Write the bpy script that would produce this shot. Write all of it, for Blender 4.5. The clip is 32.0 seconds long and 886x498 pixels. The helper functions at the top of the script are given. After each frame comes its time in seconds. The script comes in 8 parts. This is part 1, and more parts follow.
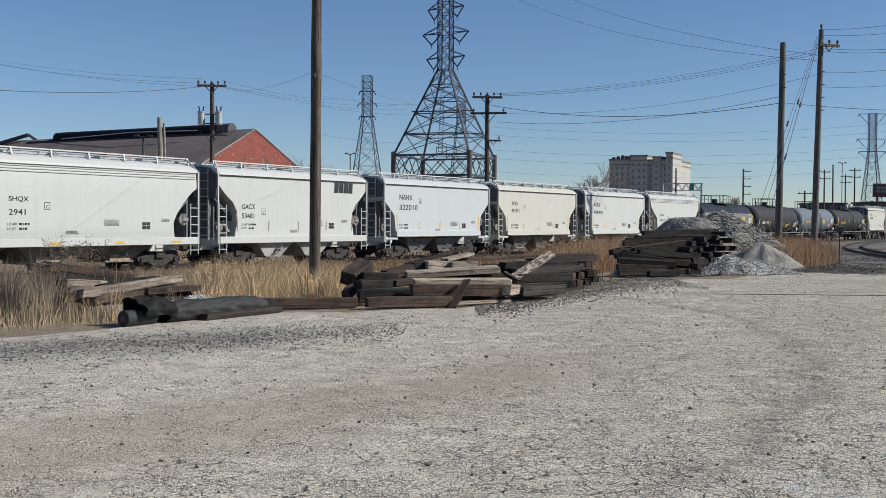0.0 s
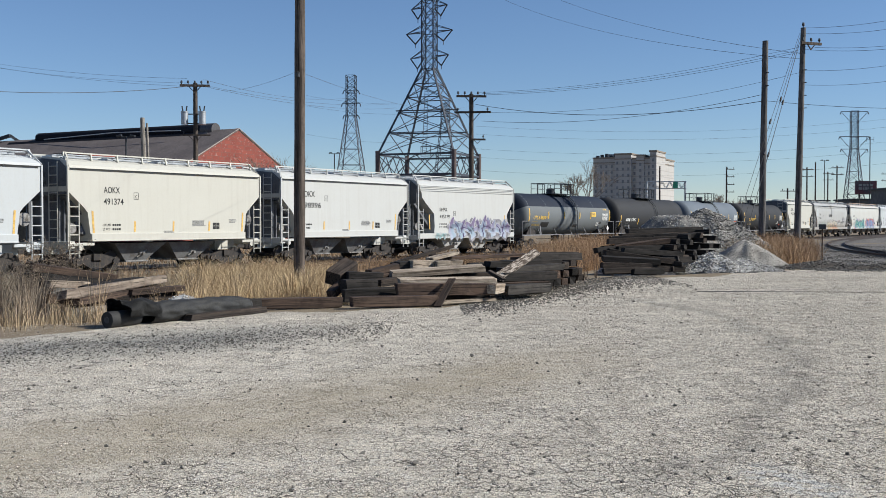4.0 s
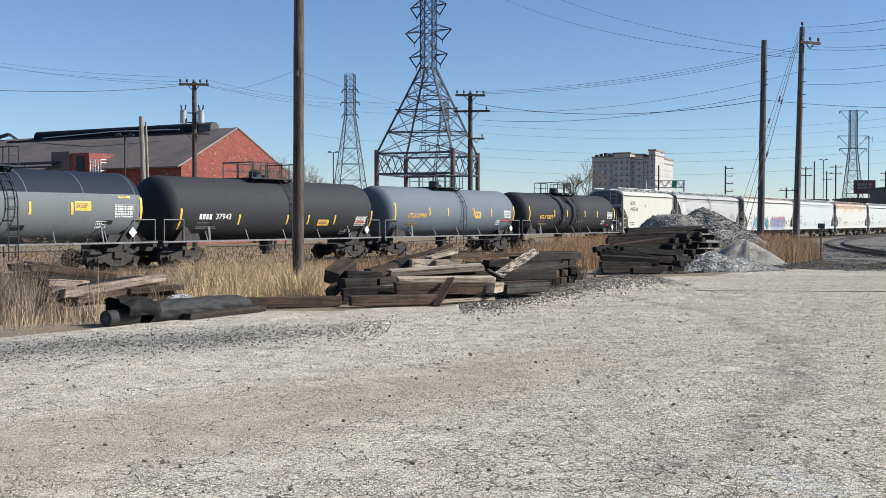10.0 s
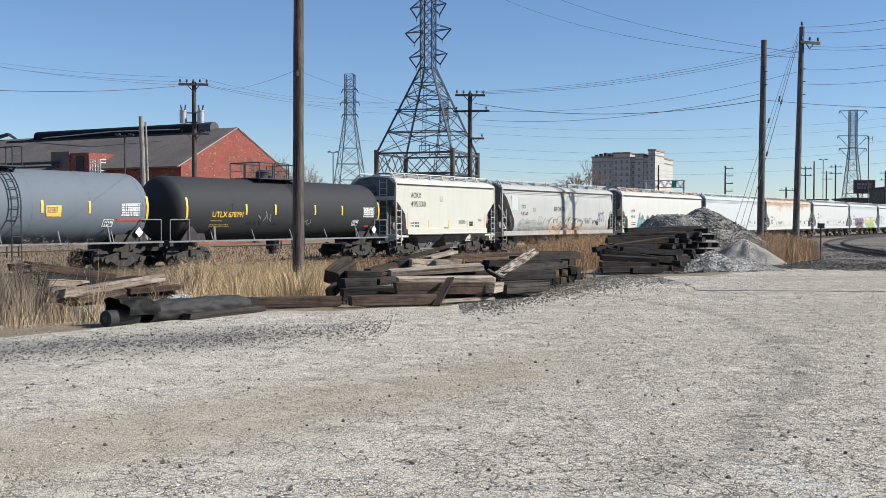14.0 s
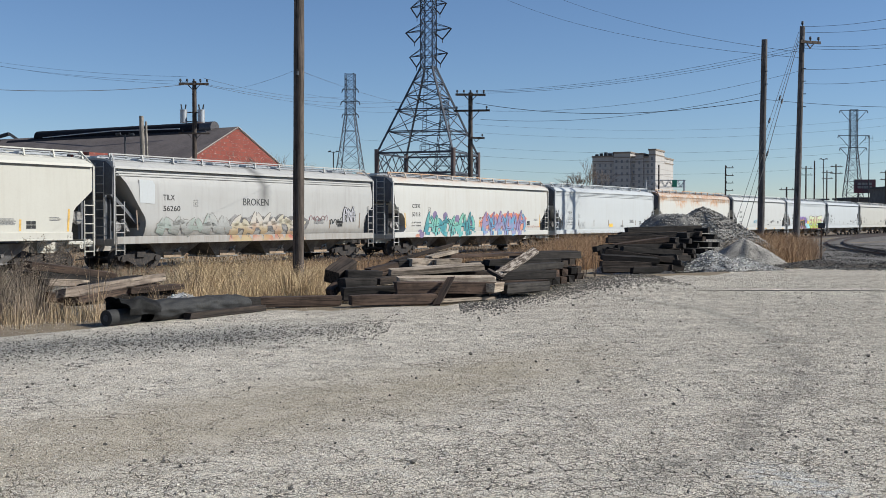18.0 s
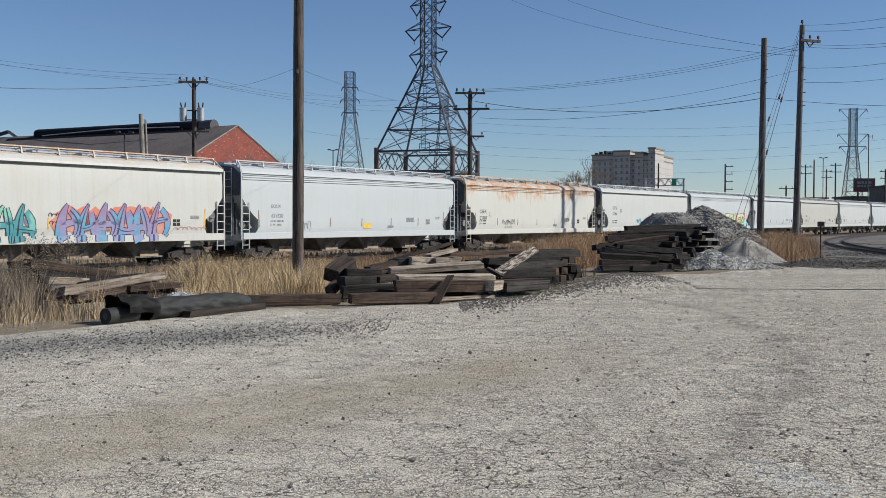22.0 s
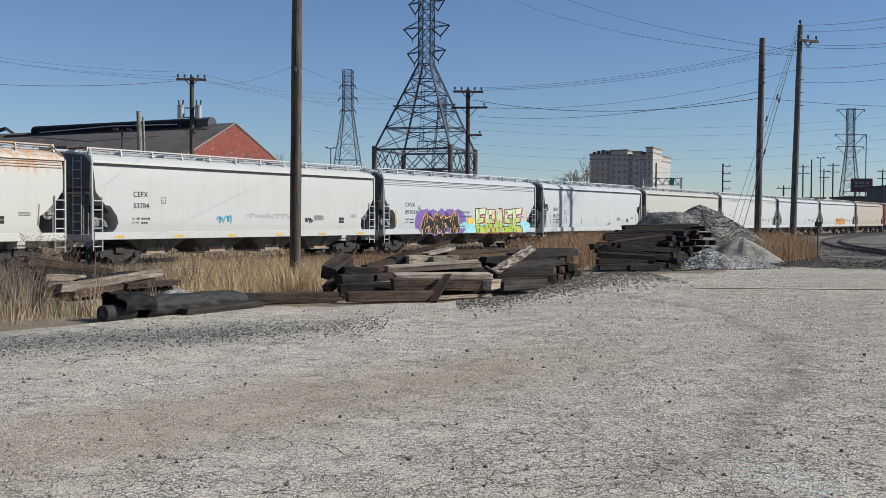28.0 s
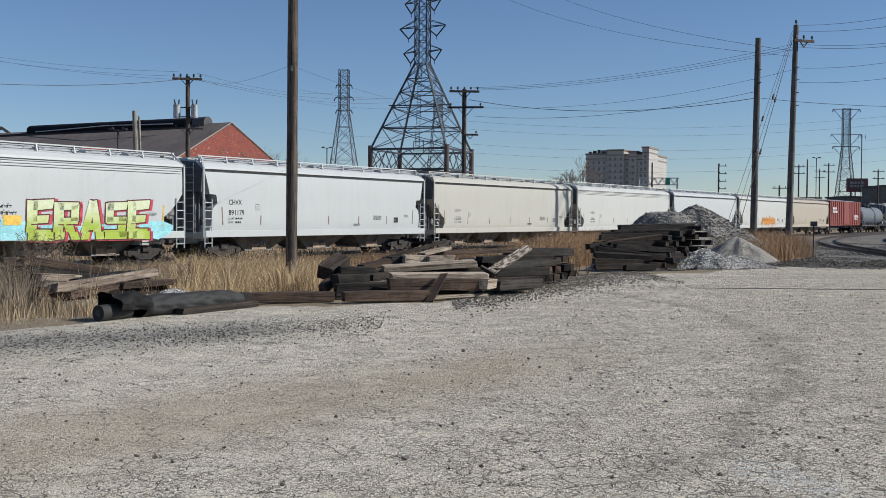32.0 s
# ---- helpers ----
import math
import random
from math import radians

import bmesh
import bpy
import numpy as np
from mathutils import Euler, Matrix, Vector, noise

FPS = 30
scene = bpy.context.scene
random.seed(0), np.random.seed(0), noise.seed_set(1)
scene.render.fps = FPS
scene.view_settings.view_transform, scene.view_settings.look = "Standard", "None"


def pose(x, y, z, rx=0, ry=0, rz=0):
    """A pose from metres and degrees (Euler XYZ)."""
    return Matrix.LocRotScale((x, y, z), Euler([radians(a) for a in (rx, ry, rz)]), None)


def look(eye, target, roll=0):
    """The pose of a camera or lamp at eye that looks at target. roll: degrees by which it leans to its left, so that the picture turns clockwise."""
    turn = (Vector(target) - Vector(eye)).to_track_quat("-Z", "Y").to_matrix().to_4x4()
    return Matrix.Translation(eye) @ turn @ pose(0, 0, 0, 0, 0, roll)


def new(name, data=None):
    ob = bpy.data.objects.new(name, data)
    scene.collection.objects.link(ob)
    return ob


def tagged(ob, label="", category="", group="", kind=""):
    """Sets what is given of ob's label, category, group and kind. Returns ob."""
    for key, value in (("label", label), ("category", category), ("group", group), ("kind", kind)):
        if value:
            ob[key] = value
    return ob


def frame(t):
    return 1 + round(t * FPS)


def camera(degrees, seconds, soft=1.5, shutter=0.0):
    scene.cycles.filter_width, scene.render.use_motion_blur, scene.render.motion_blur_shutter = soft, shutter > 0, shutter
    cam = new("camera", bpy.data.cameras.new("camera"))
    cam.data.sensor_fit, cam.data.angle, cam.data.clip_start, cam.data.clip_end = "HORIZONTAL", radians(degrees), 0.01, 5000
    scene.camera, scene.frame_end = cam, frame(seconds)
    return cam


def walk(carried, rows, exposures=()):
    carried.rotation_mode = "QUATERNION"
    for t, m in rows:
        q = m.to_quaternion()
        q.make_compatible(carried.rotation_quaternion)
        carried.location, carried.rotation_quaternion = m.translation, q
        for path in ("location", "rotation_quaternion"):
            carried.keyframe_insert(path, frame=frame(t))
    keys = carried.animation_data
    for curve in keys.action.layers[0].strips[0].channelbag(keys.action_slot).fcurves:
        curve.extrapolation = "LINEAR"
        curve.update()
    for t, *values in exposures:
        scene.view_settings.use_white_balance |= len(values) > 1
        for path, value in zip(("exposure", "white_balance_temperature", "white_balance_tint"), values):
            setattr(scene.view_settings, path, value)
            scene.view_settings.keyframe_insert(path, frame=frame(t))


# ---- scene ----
# camera: standing on the lot, hand-held
cam = camera(44.85, 32.0, 0.66)
EYE = 1.6
LOOKS = [(0.0, 0.876, -1.376, 0.253), (0.5, 0.611, -1.400, 0.142), (1.0, 0.448, -1.416, 0.082), (1.5, 0.344, -1.419, 0.034), (2.0, 0.254, -1.409, 0.028), (2.5, 0.142, -1.409, -0.009), (3.0, 0.095, -1.424, -0.012), (3.5, 0.081, -1.421, -0.023), (5.5, 0.017, -1.431, -0.001), (6.0, 0.020, -1.440, 0.010), (6.5, 0.008, -1.456, -0.007), (7.0, 0.009, -1.437, -0.027), (7.5, 0.009, -1.429, -0.026), (8.0, 0.007, -1.430, -0.012), (8.5, 0.014, -1.439, -0.012), (9.0, 0.005, -1.468, -0.004), (9.5, 0.001, -1.476, 0.003), (10.0, 0.005, -1.473, 0.009), (10.5, 0.004, -1.478, 0.009), (11.0, -0.002, -1.484, 0.022), (11.5, -0.008, -1.489, 0.024), (12.0, -0.007, -1.503, 0.010), (12.5, -0.002, -1.486, 0.002), (13.0, -0.006, -1.469, 0.001), (13.5, -0.018, -1.452, 0.004), (14.0, -0.006, -1.477, -0.001), (14.5, 0.001, -1.519, -0.009), (16.5, -0.001, -1.562, 0.012), (17.0, 0.013, -1.545, -0.016), (17.5, 0.023, -1.520, -0.012), (18.0, 0.013, -1.503, 0.005), (18.5, 0.022, -1.528, 0.019), (19.0, 0.014, -1.548, 0.057), (19.5, 0.002, -1.551, 0.057), (20.0, -0.010, -1.563, 0.060), (20.5, -0.005, -1.572, 0.063), (21.0, -0.002, -1.578, 0.044), (21.5, -0.006, -1.582, 0.051), (22.0, -0.012, -1.589, 0.056), (22.5, -0.005, -1.583, 0.044), (23.0, -0.004, -1.581, 0.061), (23.5, -0.013, -1.584, 0.093), (24.0, 0.002, -1.583, 0.118), (24.5, 0.057, -1.577, 0.123), (25.0, 0.020, -1.546, 0.147), (25.5, -0.179, -1.609, 0.276), (27.5, -0.129, -1.659, 0.276), (28.0, -0.149, -1.667, 0.277), (28.5, -0.165, -1.658, 0.291), (29.0, -0.222, -1.665, 0.317), (29.5, -0.319, -1.687, 0.306), (30.0, -0.366, -1.692, 0.295), (30.5, -0.342, -1.681, 0.284), (31.0, -0.337, -1.667, 0.262), (31.5, -0.346, -1.657, 0.265), (32.0, -0.354, -1.682, 0.300), ]
walk(cam, [(t, pose(0, 0, EYE, 90 + pitch, 0, yaw) @ pose(0, 0, 0, 0, 0, roll)) for t, yaw, pitch, roll in LOOKS],
     exposures=[(0.0, 0.10), (2.0, 0.21), (4.0, 0.28), (6.0, 0.31), (7.5, 0.44), (9.0, 0.52), (14.0, 0.50), (16.0, 0.35), (17.0, 0.25), (19.0, 0.18), (23.0, 0.06), (28.0, 0.08), (32.0, 0.06)])

# sky and sun
SUN_EL, SUN_AZ = radians(34), math.atan2(0.998, -0.06)   # azimuth clockwise from +y
world = bpy.data.worlds.new("sky")
scene.world = world
world.use_nodes = True
wn = world.node_tree
sky = wn.nodes.new("ShaderNodeTexSky")
sky.sky_type, sky.sun_disc = "NISHITA", False
sky.sun_elevation, sky.sun_rotation = SUN_EL, SUN_AZ
sky.air_density, sky.dust_density, sky.ozone_density = 0.9, 0.0, 5.0
tint = wn.nodes.new("ShaderNodeVectorMath")
tint.operation = "MULTIPLY"
tint.inputs[1].default_value = (0.955, 0.975, 1.035)
wn.links.new(sky.outputs[0], tint.inputs[0])
wn.links.new(tint.outputs[0], wn.nodes["Background"].inputs[0])
wn.nodes["Background"].inputs[1].default_value = 0.0855
sun_data = bpy.data.lights.new("sun", "SUN")
sun_data.energy, sun_data.angle, sun_data.color = 5.0, radians(0.53), (1.0, 0.98, 0.915)
sun = new("sun", sun_data)
SUN_FROM = Vector((math.sin(SUN_AZ) * math.cos(SUN_EL), math.cos(SUN_AZ) * math.cos(SUN_EL), math.sin(SUN_EL)))
sun.matrix_world = look(SUN_FROM * 60, (0, 0, 0))

# ---- materials ----
def material(name, base, rough=0.8, vary=0.25, scale=6.0, fine=60.0, bump=0.1, metal=0.0, second=None, stretch=(1, 1, 1), spec=0.4, rand=0.0, mix=(0.4, 0.65)):
    """Two scales of variation on one base colour; second: the colour of the worn or dirty parts."""
    m = bpy.data.materials.new(name)
    m.use_nodes = True
    n, l = m.node_tree.nodes, m.node_tree.links
    b = n["Principled BSDF"]
    b.inputs["Roughness"].default_value = rough
    b.inputs["Metallic"].default_value = metal
    b.inputs["Specular IOR Level"].default_value = spec
    tc = n.new("ShaderNodeTexCoord")
    mp = n.new("ShaderNodeMapping")
    mp.inputs["Scale"].default_value = stretch
    l.new(tc.outputs["Object"], mp.inputs[0])
    oi = n.new("ShaderNodeObjectInfo")
    off = n.new("ShaderNodeVectorMath")
    off.operation = "MULTIPLY_ADD"
    l.new(oi.outputs["Random"], off.inputs[0])
    off.inputs[1].default_value = (37.0, 17.0, 23.0)
    l.new(mp.outputs[0], off.inputs[2])
    big = n.new("ShaderNodeTexNoise")
    big.inputs["Scale"].default_value, big.inputs["Detail"].default_value = scale, 5
    small = n.new("ShaderNodeTexNoise")
    small.inputs["Scale"].default_value, small.inputs["Detail"].default_value = fine, 4
    l.new(off.outputs[0], big.inputs[0]), l.new(off.outputs[0], small.inputs[0])
    ramp = n.new("ShaderNodeMapRange")
    ramp.inputs[1].default_value, ramp.inputs[2].default_value = mix
    l.new(big.outputs[0], ramp.inputs[0])
    mx = n.new("ShaderNodeMix")
    mx.data_type = "RGBA"
    mx.inputs[6].default_value = (*base, 1)
    mx.inputs[7].default_value = (*(second or [c * (1 - vary) for c in base]), 1)
    l.new(ramp.outputs[0], mx.inputs[0])
    hs = n.new("ShaderNodeHueSaturation")
    vr = n.new("ShaderNodeMapRange")
    vr.inputs[1].default_value, vr.inputs[2].default_value = 0.3, 0.7
    vr.inputs[3].default_value, vr.inputs[4].default_value = 1 - vary, 1 + vary * 0.6
    l.new(small.outputs[0], vr.inputs[0])
    val = vr.outputs[0]
    if rand:
        rr = n.new("ShaderNodeMapRange")
        rr.inputs[3].default_value, rr.inputs[4].default_value = 1 - rand, 1 + rand
        l.new(oi.outputs["Random"], rr.inputs[0])
        mu = n.new("ShaderNodeMath")
        mu.operation = "MULTIPLY"
        l.new(val, mu.inputs[0]), l.new(rr.outputs[0], mu.inputs[1])
        val = mu.outputs[0]
    l.new(val, hs.inputs["Value"])
    l.new(mx.outputs[2], hs.inputs["Color"])
    l.new(hs.outputs[0], b.inputs["Base Color"])
    if bump:
        bp = n.new("ShaderNodeBump")
        bp.inputs["Strength"].default_value, bp.inputs["Distance"].default_value = bump, 0.02
        l.new(small.outputs[0], bp.inputs["Height"])
        l.new(bp.outputs[0], b.inputs["Normal"])
    return m


def island_material(name, base, second, rough=0.9, vary=0.35):
    """For joined stuff: the colour varies from piece to piece."""
    m = bpy.data.materials.new(name)
    m.use_nodes = True
    n, l = m.node_tree.nodes, m.node_tree.links
    b = n["Principled BSDF"]
    b.inputs["Roughness"].default_value = rough
    b.inputs["Specular IOR Level"].default_value = 0.25
    g = n.new("ShaderNodeNewGeometry")
    mx = n.new("ShaderNodeMix")
    mx.data_type = "RGBA"
    mx.inputs[6].default_value, mx.inputs[7].default_value = (*base, 1), (*second, 1)
    l.new(g.outputs["Random Per Island"], mx.inputs[0])
    no = n.new("ShaderNodeTexNoise")
    no.inputs["Scale"].default_value, no.inputs["Detail"].default_value = 0.9, 4
    l.new(g.outputs["Position"], no.inputs[0])
    vr = n.new("ShaderNodeMapRange")
    vr.inputs[1].default_value, vr.inputs[2].default_value = 0.3, 0.7
    vr.inputs[3].default_value, vr.inputs[4].default_value = 1 - vary, 1 + vary
    l.new(no.outputs[0], vr.inputs[0])
    hs = n.new("ShaderNodeHueSaturation")
    l.new(vr.outputs[0], hs.inputs["Value"]), l.new(mx.outputs[2], hs.inputs["Color"])
    l.new(hs.outputs[0], b.inputs["Base Color"])
    return m


class Nodes:
    """Short hand for node building."""
    def __init__(self, name, rough=0.9, spec=0.3):
        self.m = bpy.data.materials.new(name)
        self.m.use_nodes = True
        self.n, self.l = self.m.node_tree.nodes, self.m.node_tree.links
        self.b = self.n["Principled BSDF"]
        self.b.inputs["Roughness"].default_value = rough
        self.b.inputs["Specular IOR Level"].default_value = spec

    def noise(self, vec, scale, detail=4, rough=0.5):
        q = self.n.new("ShaderNodeTexNoise")
        q.inputs["Scale"].default_value, q.inputs["Detail"].default_value, q.inputs["Roughness"].default_value = scale, detail, rough
        self.l.new(vec, q.inputs[0])
        return q.outputs[0]

    def noise_colour(self, vec, scale):
        q = self.n.new("ShaderNodeTexNoise")
        q.inputs["Scale"].default_value = scale
        self.l.new(vec, q.inputs[0])
        return q.outputs[1]

    def voronoi(self, vec, scale, feature="DISTANCE_TO_EDGE", out=0):
        q = self.n.new("ShaderNodeTexVoronoi")
        q.feature = feature
        q.inputs["Scale"].default_value = scale
        self.l.new(vec, q.inputs[0])
        return q.outputs[out]

    def span(self, v, a, b, c=0.0, d=1.0):
        q = self.n.new("ShaderNodeMapRange")
        for k, x in enumerate((a, b, c, d)):
            q.inputs[k + 1].default_value = x
        self.l.new(v, q.inputs[0])
        return q.outputs[0]

    def math(self, op, a, b=None):
        q = self.n.new("ShaderNodeMath")
        q.operation = op
        for k, x in enumerate((a, b)):
            if x is None:
                continue
            if isinstance(x, (int, float)):
                q.inputs[k].default_value = x
            else:
                self.l.new(x, q.inputs[k])
        return q.outputs[0]

    def mix(self, f, a, b):
        q = self.n.new("ShaderNodeMix")
        q.data_type = "RGBA"
        for k, x in ((0, f), (6, a), (7, b)):
            if isinstance(x, tuple):
                q.inputs[k].default_value = (*x, 1)
            elif isinstance(x, (int, float)):
                q.inputs[k].default_value = x
            else:
                self.l.new(x, q.inputs[k])
        return q.outputs[2]

    def coord(self, kind="Object", scale=(1, 1, 1), turn=0.0):
        q = self.n.new("ShaderNodeTexCoord")
        p = self.n.new("ShaderNodeMapping")
        p.inputs["Scale"].default_value = scale
        p.inputs["Rotation"].default_value = (0, 0, turn)
        self.l.new(q.outputs[kind], p.inputs[0])
        return p.outputs[0]

    def xyz(self, v):
        q = self.n.new("ShaderNodeSeparateXYZ")
        self.l.new(v, q.inputs[0])
        return q.outputs

    def warp(self, v, scale, amount):
        q = self.n.new("ShaderNodeVectorMath")
        q.operation = "MULTIPLY_ADD"
        self.l.new(self.noise_colour(v, scale), q.inputs[0])
        q.inputs[1].default_value = (amount,) * 3
        self.l.new(v, q.inputs[2])
        return q.outputs[0]

    def bump(self, h, strength, distance):
        q = self.n.new("ShaderNodeBump")
        q.inputs["Strength"].default_value, q.inputs["Distance"].default_value = strength, distance
        self.l.new(h, q.inputs["Height"])
        self.l.new(q.outputs[0], self.b.inputs["Normal"])

    def colour(self, c):
        self.l.new(c, self.b.inputs["Base Color"])


def lot_material():
    k = Nodes("cracked_lot", 0.95, 0.15)
    v = k.coord("Object")
    chips = k.xyz(k.voronoi(v, 58, "F1", 1))
    coarse = k.xyz(k.voronoi(v, 21, "F1", 1))
    grit = k.noise(v, 95, 3, 0.6)
    lumps = k.noise(v, 20, 4, 0.65)
    patch = k.noise(v, 0.35, 6, 0.6)
    blot = k.noise(v, 1.5, 5, 0.6)
    x, y, z = k.xyz(v)
    base = k.mix(k.span(patch, 0.36, 0.66), (0.80, 0.72, 0.59), (0.70, 0.625, 0.51))
    base = k.mix(k.span(blot, 0.48, 0.72, 0, 0.4), base, (0.40, 0.33, 0.25))
    base = k.mix(k.span(chips[0], 0.55, 1.0, 0.0, 0.9), base, (0.88, 0.82, 0.71))
    base = k.mix(k.span(coarse[2], 0.7, 1.0, 0.0, 0.5), base, (0.80, 0.76, 0.68))
    base = k.mix(k.span(chips[1], 0.80, 0.95, 0.0, 0.75), base, (0.18, 0.155, 0.125))
    base = k.mix(k.span(grit, 0.34, 0.44, 0.7, 0.0), base, (0.17, 0.145, 0.115))
    base = k.mix(k.span(lumps, 0.30, 0.40, 0.55, 0.0), base, (0.20, 0.175, 0.145))
    gapw = k.voronoi(v, 58)
    base = k.mix(k.math("MULTIPLY", k.span(gapw, 0.02, 0.09, 0.7, 0), k.span(k.noise(v, 3.0, 3), 0.36, 0.56, 0.3, 1.0)), base, (0.10, 0.085, 0.068))
    # alligator cracks, broken up and uneven in width, densest on the near right
    w = k.warp(k.warp(v, 2.5, 0.5), 11.0, 0.10)
    c1 = k.voronoi(w, 2.0)
    c2 = k.voronoi(k.warp(k.warp(v, 7.0, 0.2), 20.0, 0.05), 4.6)
    where = k.noise(v, 0.4, 4, 0.6)
    gaps = k.noise(v, 5.0, 3, 0.6)
    zone = k.span(k.math("ADD", k.math("MULTIPLY", x, 0.5), k.math("MULTIPLY", y, -0.16)), -3.2, 0.2, -0.03, 0.15)
    crack1 = k.math("MULTIPLY", k.span(c1, 0.0, 0.02, 1, 0), k.span(k.noise(v, 1.3, 3), 0.46, 0.56))
    crack2 = k.math("MULTIPLY", k.span(c2, 0.0, 0.036, 1, 0), k.math("MULTIPLY", k.span(k.math("ADD", where, zone), 0.46, 0.60), k.span(gaps, 0.41, 0.50)))
    c3 = k.voronoi(k.warp(v, 9.0, 0.08), 15.0)
    crack3 = k.math("MULTIPLY", k.span(c3, 0.0, 0.055, 0.85, 0), k.span(k.math("ADD", k.noise(v, 2.1, 4, 0.6), zone), 0.44, 0.62, 0.05, 1.0))
    crack = k.math("MAXIMUM", k.math("MAXIMUM", crack1, crack2), crack3)
    base = k.mix(k.math("MULTIPLY", crack, 0.95), base, (0.035, 0.028, 0.021))
    # dark fine gravel spread along the pile side
    wx, wy, wz = k.xyz(k.warp(v, 0.8, 1.2))
    along = k.math("SUBTRACT", k.math("SUBTRACT", wy, k.math("MULTIPLY", wx, 0.62)), 16.9)
    spread_out = k.math("MULTIPLY", k.span(k.math("ABSOLUTE", along), 0.2, 2.3, 1, 0), k.span(wx, -2.6, -0.2, 1, 0))
    base = k.mix(k.math("MULTIPLY", spread_out, k.span(k.noise(v, 6, 5, 0.7), 0.33, 0.6, 0.5, 0.92)), base, (0.19, 0.195, 0.185))
    # brown earth worn through in a wide bend, and along the far border
    bare = k.math("SUBTRACT", k.math("SUBTRACT", wy, k.math("MULTIPLY", wx, 1.1)), 10.5)
    bare = k.math("MULTIPLY", k.span(k.math("ABSOLUTE", bare), 0.6, 2.2, 1, 0), k.span(wx, 1.5, 3.0, 1, 0))
    base = k.mix(k.math("MULTIPLY", bare, k.span(k.noise(v, 1.2, 5, 0.7), 0.3, 0.6, 0.35, 0.75)), base, (0.43, 0.365, 0.265))
    streak = k.noise(k.coord("Object", (0.09, 0.9, 1.0), 0.16), 1.0, 5, 0.6)
    base = k.mix(k.math("MULTIPLY", k.span(streak, 0.47, 0.62, 0, 0.5), k.span(y, 12, 20)), base, (0.40, 0.345, 0.28))
    # old wheel track
    bend = k.math("MULTIPLY", y, k.math("SUBTRACT", 1.0293, k.math("MULTIPLY", y, 0.0301)))
    tx = k.math("SUBTRACT", k.math("ADD", wx, 3.5), bend)
    rut = k.math("MULTIPLY", k.span(k.math("ABSOLUTE", tx), 0.04, 0.32, 1, 0), k.span(k.noise(v, 7.0, 4, 0.7), 0.4, 0.6, 0.15, 0.75))
    base = k.mix(k.math("MULTIPLY", k.math("MULTIPLY", rut, 0.95), k.span(y, 5, 7)), base, (0.22, 0.2, 0.17))
    # pale hard spot
    rx, ry = k.math("SUBTRACT", wx, 2.75), k.math("SUBTRACT", wy, 7.2)
    pale = k.math("ADD", k.math("MULTIPLY", rx, rx), k.math("MULTIPLY", k.math("MULTIPLY", ry, ry), 0.5))
    base = k.mix(k.math("MULTIPLY", k.span(pale, 0.02, 0.12, 0.5, 0), k.span(k.noise(v, 9, 3), 0.42, 0.55)), base, (0.62, 0.63, 0.62))
    k.colour(base)
    h = k.math("SUBTRACT", k.math("ADD", k.math("ADD", k.math("MULTIPLY", grit, 0.6), lumps), k.math("MULTIPLY", chips[0], 0.4)), crack)
    k.bump(h, 1.0, 0.03)
    return k.m


def earth_material():
    k = Nodes("dry_earth", 0.95, 0.15)
    v = k.coord("Object")
    a = k.noise(v, 0.25, 6, 0.6)
    b = k.noise(v, 3.0, 5, 0.6)
    c = k.noise(v, 40, 3)
    base = k.mix(k.span(a, 0.35, 0.65), (0.24, 0.185, 0.12), (0.20, 0.16, 0.115))
    base = k.mix(k.span(b, 0.4, 0.7, 0, 0.7), base, (0.13, 0.10, 0.07))
    base = k.mix(k.span(c, 0.4, 0.7, 0, 0.5), base, (0.29, 0.235, 0.165))
    k.colour(base)
    k.bump(c, 0.7, 0.03)
    return k.m


def wood_material(name, light, dark, mixv=(0.35, 0.65), grain=(1.0, 14, 14)):
    k = Nodes(name, 0.85, 0.25)
    q = k.n.new("ShaderNodeObjectInfo")
    v = k.coord("Object", grain)
    o = k.n.new("ShaderNodeVectorMath")
    o.operation = "MULTIPLY_ADD"
    k.l.new(q.outputs["Random"], o.inputs[0])
    o.inputs[1].default_value = (31, 47, 19)
    k.l.new(v, o.inputs[2])
    g = k.noise(o.outputs[0], 2.0, 6, 0.65)
    s = k.noise(o.outputs[0], 0.45, 4)
    base = k.mix(k.span(s, *mixv), light, dark)
    base = k.mix(k.span(g, 0.45, 0.7, 0, 0.75), base, tuple(c * 0.35 for c in dark))
    st = k.n.new("ShaderNodeVectorMath")
    st.operation = "MULTIPLY"
    k.l.new(o.outputs[0], st.inputs[0])
    st.inputs[1].default_value = tuple(0.7 if c < 2 else 2.2 for c in grain)
    split = k.noise(st.outputs[0], 1.3, 3, 0.5)
    base = k.mix(k.span(split, 0.57, 0.62, 0, 0.85), base, tuple(c * 0.25 for c in dark))
    blotch = k.noise(k.coord("Object"), 3.5, 4, 0.65)
    base = k.mix(k.span(blotch, 0.52, 0.68, 0, 0.55), base, tuple(c * 0.5 for c in dark))
    rr = k.span(q.outputs["Random"], 0, 1, 0.65, 1.25)
    hs = k.n.new("ShaderNodeHueSaturation")
    k.l.new(rr, hs.inputs["Value"])
    k.l.new(base, hs.inputs["Color"])
    k.colour(hs.outputs[0])
    k.bump(g, 0.6, 0.01)
    return k.m


